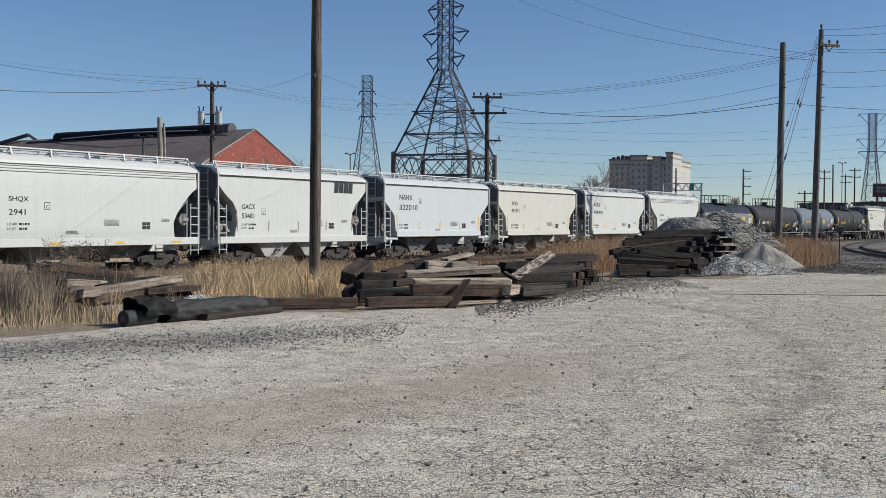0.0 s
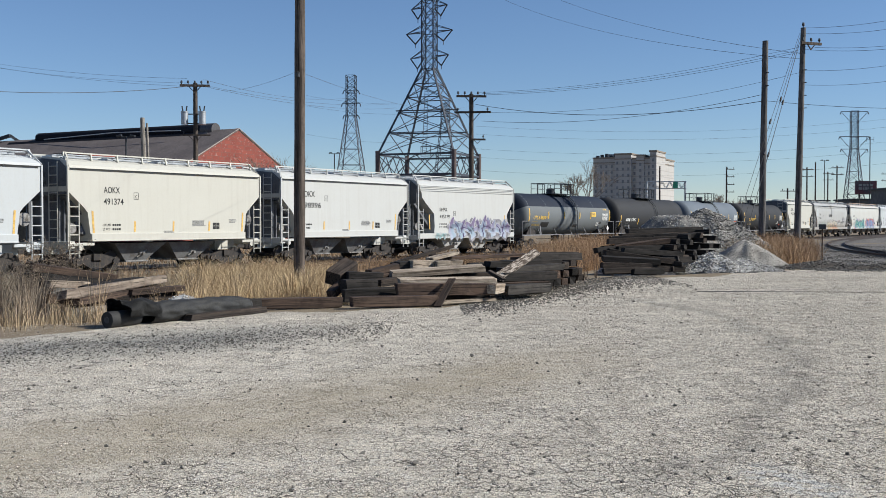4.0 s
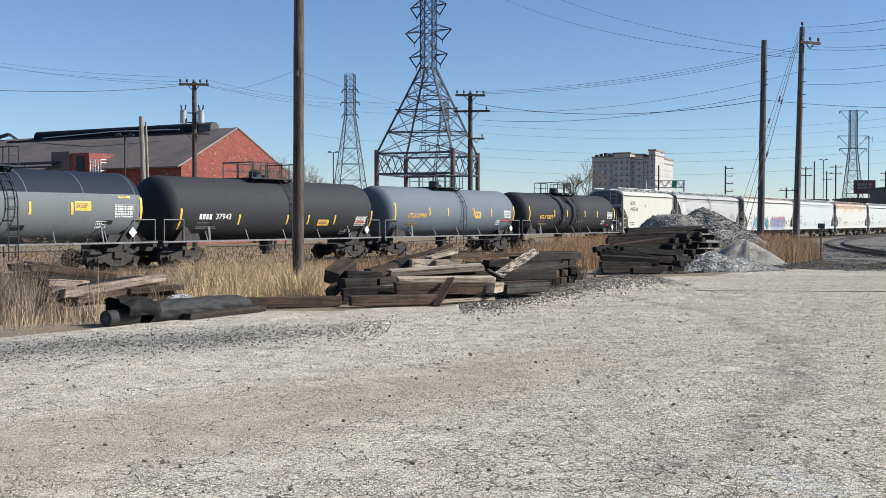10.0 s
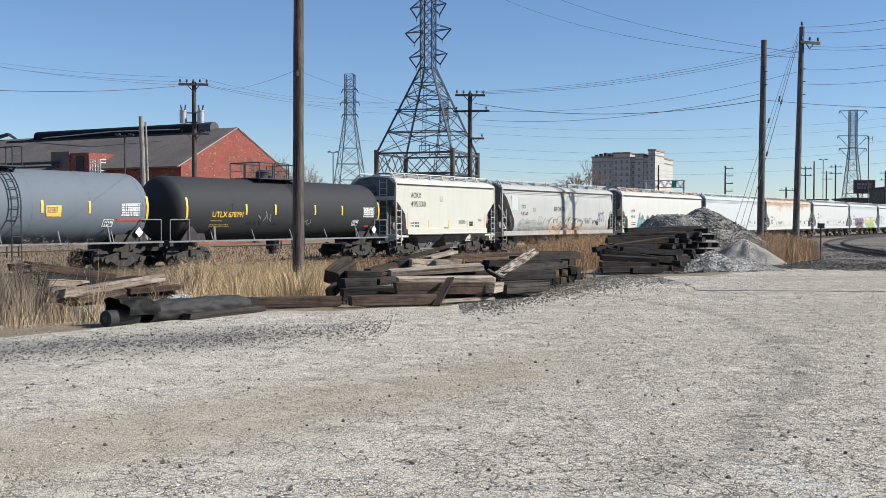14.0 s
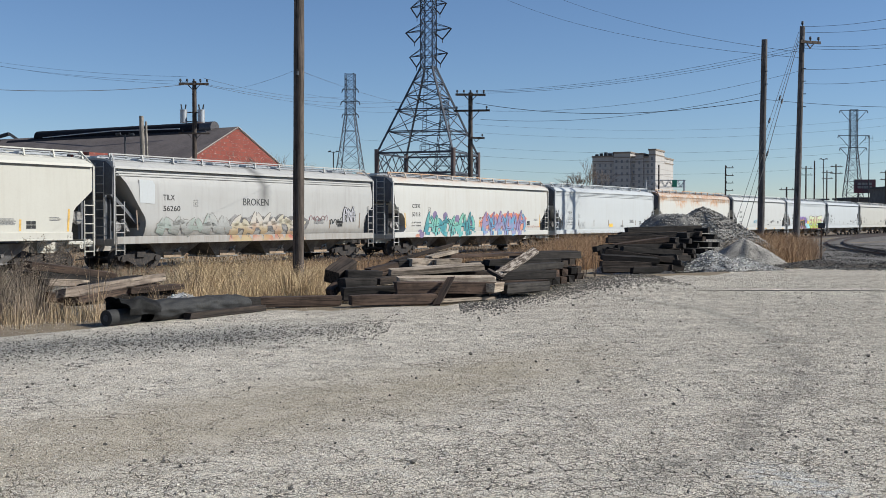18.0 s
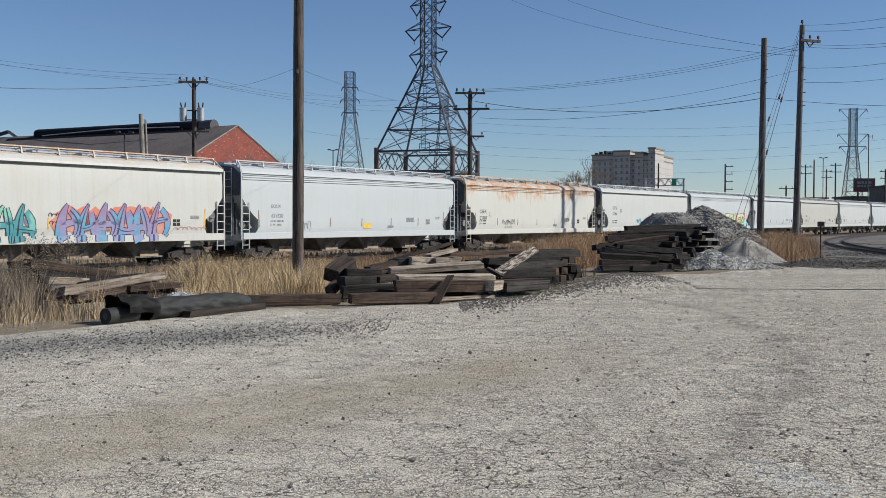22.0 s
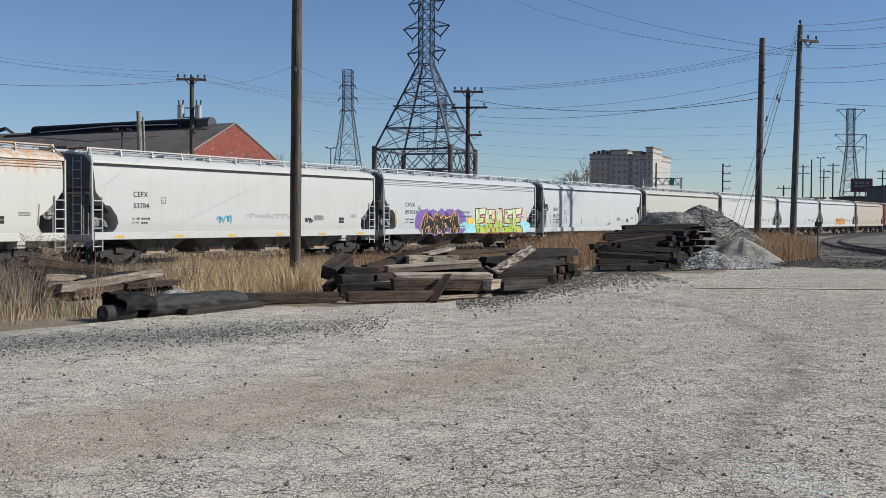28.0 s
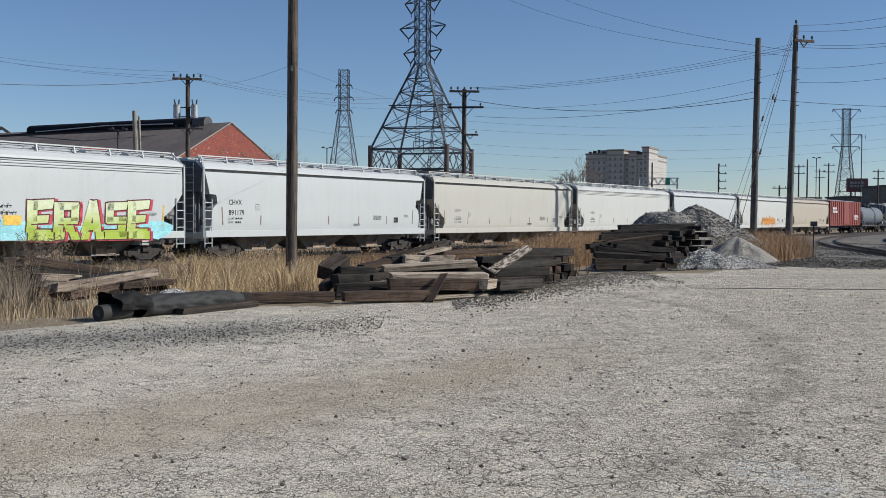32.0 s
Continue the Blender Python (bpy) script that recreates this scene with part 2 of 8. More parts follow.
def paint_material(name, base, grime=(0.32, 0.28, 0.23), dirt=0.35, rust=0.0, rough=0.5, soot=0.0, spec=0.4):
    """Car paint with rain streaks, dust towards its lower edge's splash zone and optional rust runs."""
    k = Nodes(name, rough, spec)
    v = k.coord("Object")
    q = k.n.new("ShaderNodeObjectInfo")
    o = k.n.new("ShaderNodeVectorMath")
    o.operation = "MULTIPLY_ADD"
    k.l.new(q.outputs["Random"], o.inputs[0])
    o.inputs[1].default_value = (31, 0, 0)
    k.l.new(v, o.inputs[2])
    st = k.n.new("ShaderNodeMapping")
    st.inputs["Scale"].default_value = (5.0, 5.0, 0.35)
    k.l.new(o.outputs[0], st.inputs[0])
    runs = k.noise(st.outputs[0], 1.0, 5, 0.65)
    cloud = k.noise(o.outputs[0], 0.6, 5, 0.6)
    fine = k.noise(o.outputs[0], 14, 4)
    c = k.mix(k.span(cloud, 0.35, 0.7, 0, dirt * 0.5), base, grime)
    c = k.mix(k.span(runs, 0.5, 0.78, 0, dirt), c, grime)
    c = k.mix(k.span(fine, 0.5, 0.8, 0, 0.12), c, grime)
    if rust:
        z = k.xyz(v)[2]
        reach = k.math("ADD", k.math("MULTIPLY", runs, 2.8), k.math("MULTIPLY", cloud, 1.6))
        edge = k.math("SUBTRACT", k.math("ADD", z, k.math("MULTIPLY", reach, rust)), 4.354 + 0.35 * rust)
        spots = k.noise(o.outputs[0], 0.45, 3, 0.5)
        edge = k.math("ADD", edge, k.span(spots, 0.35, 0.65, -1.1 * rust, 0.35 * rust))
        patchy = k.span(k.noise(o.outputs[0], 2.2, 5, 0.7), 0.40, 0.58, 0.12, 1.0)
        c = k.mix(k.math("MULTIPLY", k.span(edge, -0.1, 0.5, 0, 0.85), patchy), c, (0.50, 0.235, 0.075))
        c = k.mix(k.math("MULTIPLY", k.math("MULTIPLY", k.span(edge, 0.15, 0.7), patchy), k.span(fine, 0.48, 0.62, 0, 0.8)), c, (0.24, 0.095, 0.04))
    if soot:
        x, _y, z = k.xyz(v)
        mid = k.math("ADD", k.span(z, 3.55, 4.25, 0.2, -0.5), k.span(cloud, 0.3, 0.7, -0.15, 0.15))
        off = k.math("ABSOLUTE", k.math("SUBTRACT", x, mid))
        c = k.mix(k.math("MULTIPLY", k.span(off, 0.02, 0.55, soot, 0), k.span(z, 2.3, 3.2)), c, (0.09, 0.085, 0.08))
        c = k.mix(k.math("MULTIPLY", k.span(z, 1.3, 2.1, 0.55, 0), k.span(runs, 0.35, 0.6, 0.4, 1)), c, (0.24, 0.2, 0.16))
    k.colour(c)
    return k.m


M_LOT, M_EARTH = lot_material(), earth_material()
M_TIE = wood_material("creosote_timber", (0.068, 0.05, 0.039), (0.03, 0.024, 0.02))
M_TIE_PALE = wood_material("weathered_timber", (0.50, 0.42, 0.33), (0.27, 0.205, 0.15))
M_TIE_BROWN = wood_material("brown_timber", (0.115, 0.075, 0.054), (0.05, 0.035, 0.027))
M_TIE_BLACK = wood_material("black_timber", (0.042, 0.035, 0.031), (0.018, 0.016, 0.014))
M_TIE_GREY = wood_material("greyed_timber", (0.33, 0.27, 0.21), (0.13, 0.10, 0.08))
M_TIE_GREY_DARK = wood_material("dark_grey_timber", (0.085, 0.075, 0.066), (0.04, 0.035, 0.031))
M_POLE = wood_material("pole_timber", (0.125, 0.10, 0.083), (0.06, 0.048, 0.04), grain=(12, 12, 0.8))
M_POLE_FAR = wood_material("grey_brown_pole_timber", (0.185, 0.172, 0.165), (0.105, 0.098, 0.093), grain=(12, 12, 0.8))
M_POLE_GREY = wood_material("grey_pole_timber", (0.36, 0.33, 0.29), (0.22, 0.2, 0.17), grain=(12, 12, 0.8))
M_STEEL = material("dark_steel", (0.05, 0.055, 0.062), 0.6, 0.3, 2, 20, 0.02, 0.3)
M_LATTICE = material("painted_lattice", (0.07, 0.08, 0.10), 0.6, 0.3, 1, 9, 0.0, 0.2)
M_GALV = material("galvanized", (0.42, 0.44, 0.46), 0.5, 0.2, 3, 30, 0.0, 0.5)
M_RUST = material("rusty_steel", (0.10, 0.062, 0.043), 0.85, 0.4, 6, 60, 0.1, 0.2, (0.05, 0.038, 0.032))
M_RAIL = material("rail_steel", (0.07, 0.052, 0.045), 0.6, 0.3, 4, 50, 0.05, 0.4)
M_TRUCK = material("truck_iron", (0.035, 0.032, 0.031), 0.85, 0.4, 6, 40, 0.1, 0.1, (0.06, 0.05, 0.044))
M_RUBBER = material("black_rubber", (0.022, 0.022, 0.022), 0.75, 0.3, 3, 40, 0.2, 0.0, (0.031, 0.03, 0.028))
M_CABLE = material("cable", (0.06, 0.062, 0.066), 0.7, 0.1, 2, 10, 0.0)
M_BLACK = material("black_paint", (0.02, 0.02, 0.02), 0.6, 0.2, 4, 30, 0.0)
M_BALLAST = material("ballast", (0.165, 0.15, 0.135), 0.95, 0.6, 1.2, 18, 0.9, 0.0, (0.085, 0.075, 0.066))
M_GRASS = island_material("dry_grass", (0.24, 0.155, 0.08), (0.74, 0.57, 0.34))
M_GRASS_BROWN = island_material("brown_weeds", (0.24, 0.145, 0.085), (0.50, 0.335, 0.19))
M_RUSSET = island_material("russet_weeds", (0.13, 0.082, 0.05), (0.36, 0.235, 0.135))
M_SAGE = island_material("grey_weed", (0.24, 0.21, 0.15), (0.34, 0.30, 0.21))
M_STONE = island_material("grey_stones", (0.13, 0.122, 0.11), (0.36, 0.335, 0.295))
M_STONE_GREY = island_material("crushed_grey_stone", (0.12, 0.112, 0.10), (0.42, 0.40, 0.36))
M_STONE_LIGHT = island_material("crushed_pale_stone", (0.18, 0.17, 0.155), (0.48, 0.455, 0.41))
M_STONE_DARK = island_material("dark_stones", (0.055, 0.052, 0.048), (0.23, 0.21, 0.18))
M_STONE_PALE = island_material("pale_rubble", (0.14, 0.13, 0.115), (0.66, 0.63, 0.575))
M_PEBBLE = island_material("lot_pebbles", (0.40, 0.36, 0.30), (0.78, 0.72, 0.62))
M_SAND = material("pale_gravel_heap", (0.40, 0.37, 0.325), 0.95, 0.4, 2, 40, 0.8, 0.0, (0.27, 0.25, 0.22))
M_CHALKY = material("chalky_rubble_dust", (0.46, 0.45, 0.43), 0.95, 0.5, 3, 24, 0.9, 0.0, (0.22, 0.21, 0.20))
M_DIRT = material("scraped_dirt", (0.10, 0.083, 0.065), 0.95, 0.5, 2, 30, 0.9, 0.0, (0.06, 0.05, 0.042))
M_HEAP = material("grey_gravel_heap", (0.25, 0.235, 0.21), 0.95, 0.5, 2, 30, 0.9, 0.0, (0.16, 0.15, 0.135))
M_TWIG = material("pale_twigs", (0.26, 0.21, 0.165), 0.9, 0.3, 4, 30, 0.0)
M_BARK = material("bark", (0.16, 0.12, 0.09), 0.9, 0.3, 4, 30, 0.2)

# ---- building helpers ----
I4 = Matrix.Identity(4)


def box(bm, sx, sy, sz, m=I4, bevel=0.0):
    """A box of that size centred on m."""
    r = bmesh.ops.create_cube(bm, size=1.0, matrix=m @ Matrix.Diagonal((sx, sy, sz, 1)))
    if bevel:
        es = {e for v in r["verts"] for e in v.link_edges}
        bmesh.ops.bevel(bm, geom=list(es), offset=bevel, segments=1, affect="EDGES", profile=0.5)


def rod(bm, a, b, r, seg=6, r2=None):
    """A round bar from a to b."""
    a, b = Vector(a), Vector(b)
    d = b - a
    m = Matrix.Translation((a + b) / 2) @ d.to_track_quat("Z", "Y").to_matrix().to_4x4()
    bmesh.ops.create_cone(bm, cap_ends=True, segments=seg, radius1=r, radius2=r if r2 is None else r2, depth=d.length, matrix=m)


def bar(bm, a, b, w, h=None):
    """A square bar from a to b."""
    a, b = Vector(a), Vector(b)
    d = b - a
    m = Matrix.Translation((a + b) / 2) @ d.to_track_quat("X", "Z").to_matrix().to_4x4()
    bmesh.ops.create_cube(bm, size=1.0, matrix=m @ Matrix.Diagonal((d.length, w, h or w, 1)))


def prism(bm, pts, y0, y1):
    """A polygon in x and z, extruded in y."""
    a = [bm.verts.new((x, y0, z)) for x, z in pts]
    b = [bm.verts.new((x, y1, z)) for x, z in pts]
    n = len(pts)
    bm.faces.new(a), bm.faces.new(b[::-1])
    for i in range(n):
        bm.faces.new((a[i], b[i], b[(i + 1) % n], a[(i + 1) % n]))


def mesh_of(name, bm, mat, smooth=False):
    bmesh.ops.recalc_face_normals(bm, faces=bm.faces)
    me = bpy.data.meshes.new(name)
    bm.to_mesh(me)
    bm.free()
    me.materials.append(mat)
    if smooth:
        for p in me.polygons:
            p.use_smooth = True
        me.set_sharp_from_angle(angle=radians(35))
    return me


def part(name, bm, mat, parent=None, label="", smooth=False, m=None):
    """Links a bmesh, or a ready mesh, as one object under parent."""
    me = bm if isinstance(bm, bpy.types.Mesh) else mesh_of(name, bm, mat, smooth)
    ob = new(name, me)
    if parent:
        ob.parent = parent
    if m is not None:
        ob.matrix_basis = m
    if label:
        ob["label"] = label
    return ob


def thing(name, m, label, category, group="", kind=""):
    ob = new(name)
    ob.empty_display_size = 0.3
    ob.matrix_basis = m
    return tagged(ob, label, category, group, kind)


def from_arrays(name, verts, faces, mat, smooth=False):
    me = bpy.data.meshes.new(name)
    me.from_pydata([tuple(v) for v in verts], [], [tuple(f) for f in faces])
    me.materials.append(mat)
    me.update()
    if smooth:
        for p in me.polygons:
            p.use_smooth = True
    return me


TEXTS = {}


def lettering(s, size, mat, bold=0.0):
    """Flat letters as a mesh in x and z, facing -y."""
    key = (s, size, mat.name, bold)
    if key not in TEXTS:
        cu = bpy.data.curves.new("letters", "FONT")
        cu.body, cu.size, cu.extrude, cu.offset = s, size, 0.002, bold
        cu.resolution_u = 3
        ob = bpy.data.objects.new("letters", cu)
        scene.collection.objects.link(ob)
        bpy.context.view_layer.update()
        me = bpy.data.meshes.new_from_object(ob.evaluated_get(bpy.context.evaluated_depsgraph_get()))
        bpy.data.objects.remove(ob)
        me.transform(Matrix.Rotation(radians(90), 4, "X"))
        me.materials.clear()
        me.materials.append(mat)
        TEXTS[key] = me
    return TEXTS[key]


def smooth01(a):
    a = np.clip(a, 0, 1)
    return a * a * (3 - 2 * a)


# ---- the line of the train's track: near-straight, opening slowly to the right ----
RAIL_Z = -0.38
TH0, BEND, BEND_AT = 0.541392, 0.000138937, -154.6686
_S = np.arange(-160, 640, 1.0)
_A = TH0 + BEND * np.maximum(0, _S - BEND_AT)
_X = np.concatenate([[0], np.cumsum(np.sin((_A[1:] + _A[:-1]) / 2))])
_Y = np.concatenate([[0], np.cumsum(np.cos((_A[1:] + _A[:-1]) / 2))])
_X += -_X[160] - 33.727 * math.cos(TH0)
_Y += -_Y[160] + 33.727 * math.sin(TH0)
HALF = 1.55
_X -= HALF * np.cos(_A)
_Y += HALF * np.sin(_A)


def track_at(s):
    """Place and heading (degrees from +x) of the track's centre line."""
    return float(np.interp(s, _S, _X)), float(np.interp(s, _S, _Y)), 90 - math.degrees(float(np.interp(s, _S, _A)))


# ---- ground ----
EDGE = [(-40, -12), (-14, 8.2), (-6.4, 15.2), (-5.3, 16.3), (-4.4, 17.9), (-3.3, 19.4), (-1.9, 20.0), (-0.1, 20.5), (1.1, 22.3), (3.1, 27.0), (5.4, 31.4), (8.2, 32.4), (10.6, 35.5), (12.6, 37.2), (15.5, 36.0), (20, 29), (32, 24), (70, 20)]


def edge_y(x):
    """The far border of the lot."""
    return np.interp(x, [p[0] for p in EDGE], [p[1] for p in EDGE])


def ground_z(x, y):
    x, y = np.asarray(x, float), np.asarray(y, float)
    drop = -0.62 * smooth01((y - edge_y(x) - 0.6) / 7.0)
    return drop + 0.05 * np.sin(x * 0.7 + 1.3 * np.sin(y * 0.4)) * smooth01((y - edge_y(x) - 0.5) / 2)


def gz(x, y):
    return float(ground_z(x, y))


def make_ground():
    xs = np.concatenate([[-2600, -1200, -600, -300, -160, -90], np.arange(-60, 40, 0.75), [40, 45, 52, 60, 75, 95, 130, 180, 260, 420, 800, 1500, 2600]])
    ys = np.concatenate([[-1500, -500, -200, -100, -60], np.arange(-40, 8, 4), np.arange(8, 62, 0.75), np.arange(62, 130, 4), [140, 160, 190, 240, 320, 480, 800, 1500, 3000]])
    gx, gy = np.meshgrid(xs, ys, indexing="ij")
    z = ground_z(gx, gy) - 0.012
    v = np.stack([gx, gy, z], -1).reshape(-1, 3)
    n = len(ys)
    i, j = np.meshgrid(np.arange(len(xs) - 1), np.arange(n - 1), indexing="ij")
    a = (i * n + j).ravel()
    ob = new("ground", from_arrays("ground", v, np.stack([a, a + n, a + n + 1, a + 1], -1), M_EARTH, True))
    tagged(ob, "flat dry earth and stubble round the rail yard", "ground", kind="structure")
    # the hard-packed lot, laid on top with a ragged rim
    xs = np.arange(-40, 70.01, 0.25)
    rim = edge_y(xs) + 0.35 * np.sin(xs * 2.3) * np.sin(xs * 0.9) + np.random.RandomState(3).normal(0, 0.10, len(xs)) - 0.1
    verts, faces = [], []
    for x, r in zip(xs, rim):
        verts += [(x, -45.0, 0.0), (x, min(r - 2.5, 12), 0.0), (x, r - 0.4, 0.0), (x, r, -0.03)]
    for q in range(len(xs) - 1):
        for k in range(3):
            faces.append((q * 4 + k, q * 4 + 4 + k, q * 4 + 5 + k, q * 4 + 1 + k))
    lot = new("pavement", from_arrays("pavement", verts, faces, M_LOT))
    tagged(lot, "bleached, cracked lot of packed gravel and old asphalt", "lot", kind="structure")


make_ground()


def rails_along(points, name, label, tie_step=0.55, rail_top=RAIL_Z, ties=True, bed=2.1, far=400):
    """A track along a plan polyline: ballast bed, two rails, crossties."""
    p = np.array(points, float)
    d = np.gradient(p, axis=0)
    d /= np.linalg.norm(d, axis=1)[:, None]
    nrm = np.stack([-d[:, 1], d[:, 0]], -1)
    root = thing(name, I4, label, "railway track", kind="structure")

    def strip(offs_z):
        v, fcs, k = [], [], len(offs_z)
        for q in range(len(p)):
            for o, z in offs_z:
                v.append((*(p[q] + nrm[q] * o), z))
        for q in range(len(p) - 1):
            for r in range(k - 1):
                fcs.append((q * k + r, q * k + k + r, q * k + k + r + 1, q * k + r + 1))
        return v, fcs
    t = rail_top
    v, fcs = strip([(-bed, t - 0.42), (-bed + 0.6, t - 0.2), (bed - 0.6, t - 0.2), (bed, t - 0.42)])
    part("ballast_bed", from_arrays("ballast_bed", v, fcs, M_BALLAST), None, root, "grey crushed-stone ballast")
    for side in (-0.755, 0.755):
        s = [(side - 0.07, t - 0.17), (side - 0.07, t - 0.14), (side - 0.01, t - 0.12), (side - 0.01, t - 0.04), (side - 0.036, t - 0.035), (side - 0.036, t),
             (side + 0.036, t), (side + 0.036, t - 0.035), (side + 0.01, t - 0.04), (side + 0.01, t - 0.12), (side + 0.07, t - 0.14), (side + 0.07, t - 0.17)]
        v, fcs = strip(s)
        part("rail", from_arrays("rail", v, fcs, M_RAIL), None, root)
    if ties:
        bm = bmesh.new()
        box(bm, 0.22, 2.6, 0.18)
        me = mesh_of("crosstie", bm, M_TIE)
        L = np.concatenate([[0], np.cumsum(np.linalg.norm(np.diff(p, axis=0), axis=1))])
        for a in np.arange(0.3, min(L[-1], ties), tie_step):
            x, y = np.interp(a, L, p[:, 0]), np.interp(a, L, p[:, 1])
            k = min(int(np.searchsorted(L, a)), len(p) - 1)
            part("crosstie", me, None, root, m=pose(x, y, t - 0.235, 0, 0, math.degrees(math.atan2(d[k, 1], d[k, 0])) + random.uniform(-2, 2)))
    return root


main_line = [track_at(s)[:2] for s in range(-100, 520, 4)]
rails_along(main_line[26:], "track", "main track on stone ballast under the passing train", 0.56, ties=110)
rails_along(main_line[:27], "track", "main track on stone ballast beside the lot", ties=0)


def spline(pts, n=60):
    pts = np.array(pts, float)
    t = np.linspace(0, 1, len(pts))
    # smooth polynomial through the plan points
    c = [np.polyfit(t, pts[:, k], 4) for k in range(2)]
    u = np.linspace(0, 1, n)
    return np.stack([np.polyval(c[0], u), np.polyval(c[1], u)], -1)


rails_along(spline([(70, 166), (50, 131), (39, 107), (31, 82), (27.5, 62), (25.5, 40), (25, 10)]), "track", "curved siding leaving the main track towards the lot", ties=0, bed=1.9)
rails_along(spline([(80, 172), (58, 134), (46, 107), (39.5, 86), (36, 66), (34, 40), (33.5, 10)]), "track", "second curved siding with dark rails", ties=0, bed=1.9)


def ballast_field():
    """Grey stone ground between the sidings."""
    v, fcs = [], []
    ys = np.arange(35.0, 190, 2.5)
    m = 10
    for y in ys:
        x0 = max(0.335 * y + 1.2 * math.sin(y * 0.5), np.interp(y, _Y, _X) + 5.2, 13.0)
        for k in range(m + 1):
            x = x0 + 70 * (k / m) ** 2
            v.append((x, y, float(ground_z(x, y)) + 0.02 - (0.05 if k in (0, m) else 0)))
    for i in range(len(ys) - 1):
        for k in range(m):
            a = i * (m + 1) + k
            fcs.append((a, a + 1, a + m + 2, a + m + 1))
    ob = new("ground", from_arrays("ground", v, fcs, M_BALLAST))
    tagged(ob, "grey crushed stone and dirt between the sidings", "ground", kind="structure")


ballast_field()

# ---- the train ----
WHEELS = []
CARS = []   # (thing, middle of the car along the train)


def truck(parent, x, cache={}):
    """A two-axle truck: side frames, wheels, axles, springs."""
    if not cache:
        bm = bmesh.new()
        prism(bm, [(-1.15, 0.52), (-1.1, 0.36), (-0.65, 0.36), (-0.3, 0.18), (0.3, 0.18), (0.65, 0.36), (1.1, 0.36), (1.15, 0.52), (0.75, 0.62), (0.35, 0.72), (-0.35, 0.72), (-0.75, 0.62)], -0.06, 0.06)
        cache["side"] = mesh_of("side_frame", bm, M_TRUCK)
        bm = bmesh.new()
        for q in (-1, 1):
            m = Matrix.Translation((0, q * 0.72, 0)) @ Matrix.Rotation(radians(90), 4, "X")
            bmesh.ops.create_cone(bm, cap_ends=True, segments=24, radius1=0.42, radius2=0.42, depth=0.13, matrix=m)
            bmesh.ops.create_cone(bm, cap_ends=True, segments=24, radius1=0.45, radius2=0.45, depth=0.03, matrix=Matrix.Translation((0, -q * 0.07, 0)) @ m)
        rod(bm, (0, -1.05, 0), (0, 1.05, 0), 0.08, 10)
        for q in (-1, 1):
            rod(bm, (0, q * 1.0, 0), (0, q * 1.12, 0), 0.13, 12)
        cache["wheels"] = mesh_of("wheelset", bm, M_TRUCK, True)
        bm = bmesh.new()
        box(bm, 0.45, 2.3, 0.25, pose(0, 0, 0.62))
        for q in (-1, 1):
            for k in (-0.16, 0, 0.16):
                rod(bm, (k, q * 0.99, 0.25), (k, q * 0.99, 0.5), 0.07, 8)
        cache["bolster"] = mesh_of("bolster", bm, M_TRUCK)
    t = part("truck", cache["bolster"], None, parent, m=pose(x, 0, 0))
    for q in (-1, 1):
        part("side_frame", cache["side"], None, t, m=pose(0, q * 0.99, 0))
    for q in (-0.89, 0.89):
        WHEELS.append(part("wheelset", cache["wheels"], None, t, m=pose(q, 0, 0.43)))
    return t


def coupler(parent, x, sgn):
    bm = bmesh.new()
    box(bm, 0.7, 0.14, 0.16, pose(x + sgn * 0.35, 0, 0.86), 0.02)
    box(bm, 0.24, 0.3, 0.28, pose(x + sgn * 0.62, 0, 0.86), 0.05)
    rod(bm, (x + sgn * 0.1, -0.5, 0.55), (x + sgn * 0.75, -0.12, 0.42), 0.03)
    part("coupler", bm, M_TRUCK, parent)


def bars_of_text(bm, x, z, w, h, rows, y=0.0, gap=0.5):
    """Small unreadable lines of writing."""
    rng = random.Random(int(x * 100) + rows)
    for r in range(rows):
        zz = z - r * h * (1 + gap)
        u = 0.0
        while u < w * rng.uniform(0.75, 1.0):
            b = rng.uniform(0.5, 1.6) * h
            box(bm, b, 0.004, h, pose(x + u + b / 2, y, zz))
            u += b + 0.35 * h


def ladder(bm, x0, x1, y, z0, z1, n, r=0.022):
    rod(bm, (x0, y, z0), (x0, y, z1), r)
    rod(bm, (x1, y, z0), (x1, y, z1), r)
    for k in range(n):
        z = z0 + (z1 - z0) * (k + 0.5) / n
        rod(bm, (x0, y, z), (x1, y, z), r * 0.8)


def side_y(z, style):
    """Half width of a car's side at the height z."""
    if style == "flat":
        return 1.52
    k = 1.0 if style == "tube" else 0.4
    return 1.52 - k * (0.30 * max(0, (1.75 - z) / 0.65) ** 2 + 0.14 * max(0, (z - 3.2) / 0.9) ** 2)


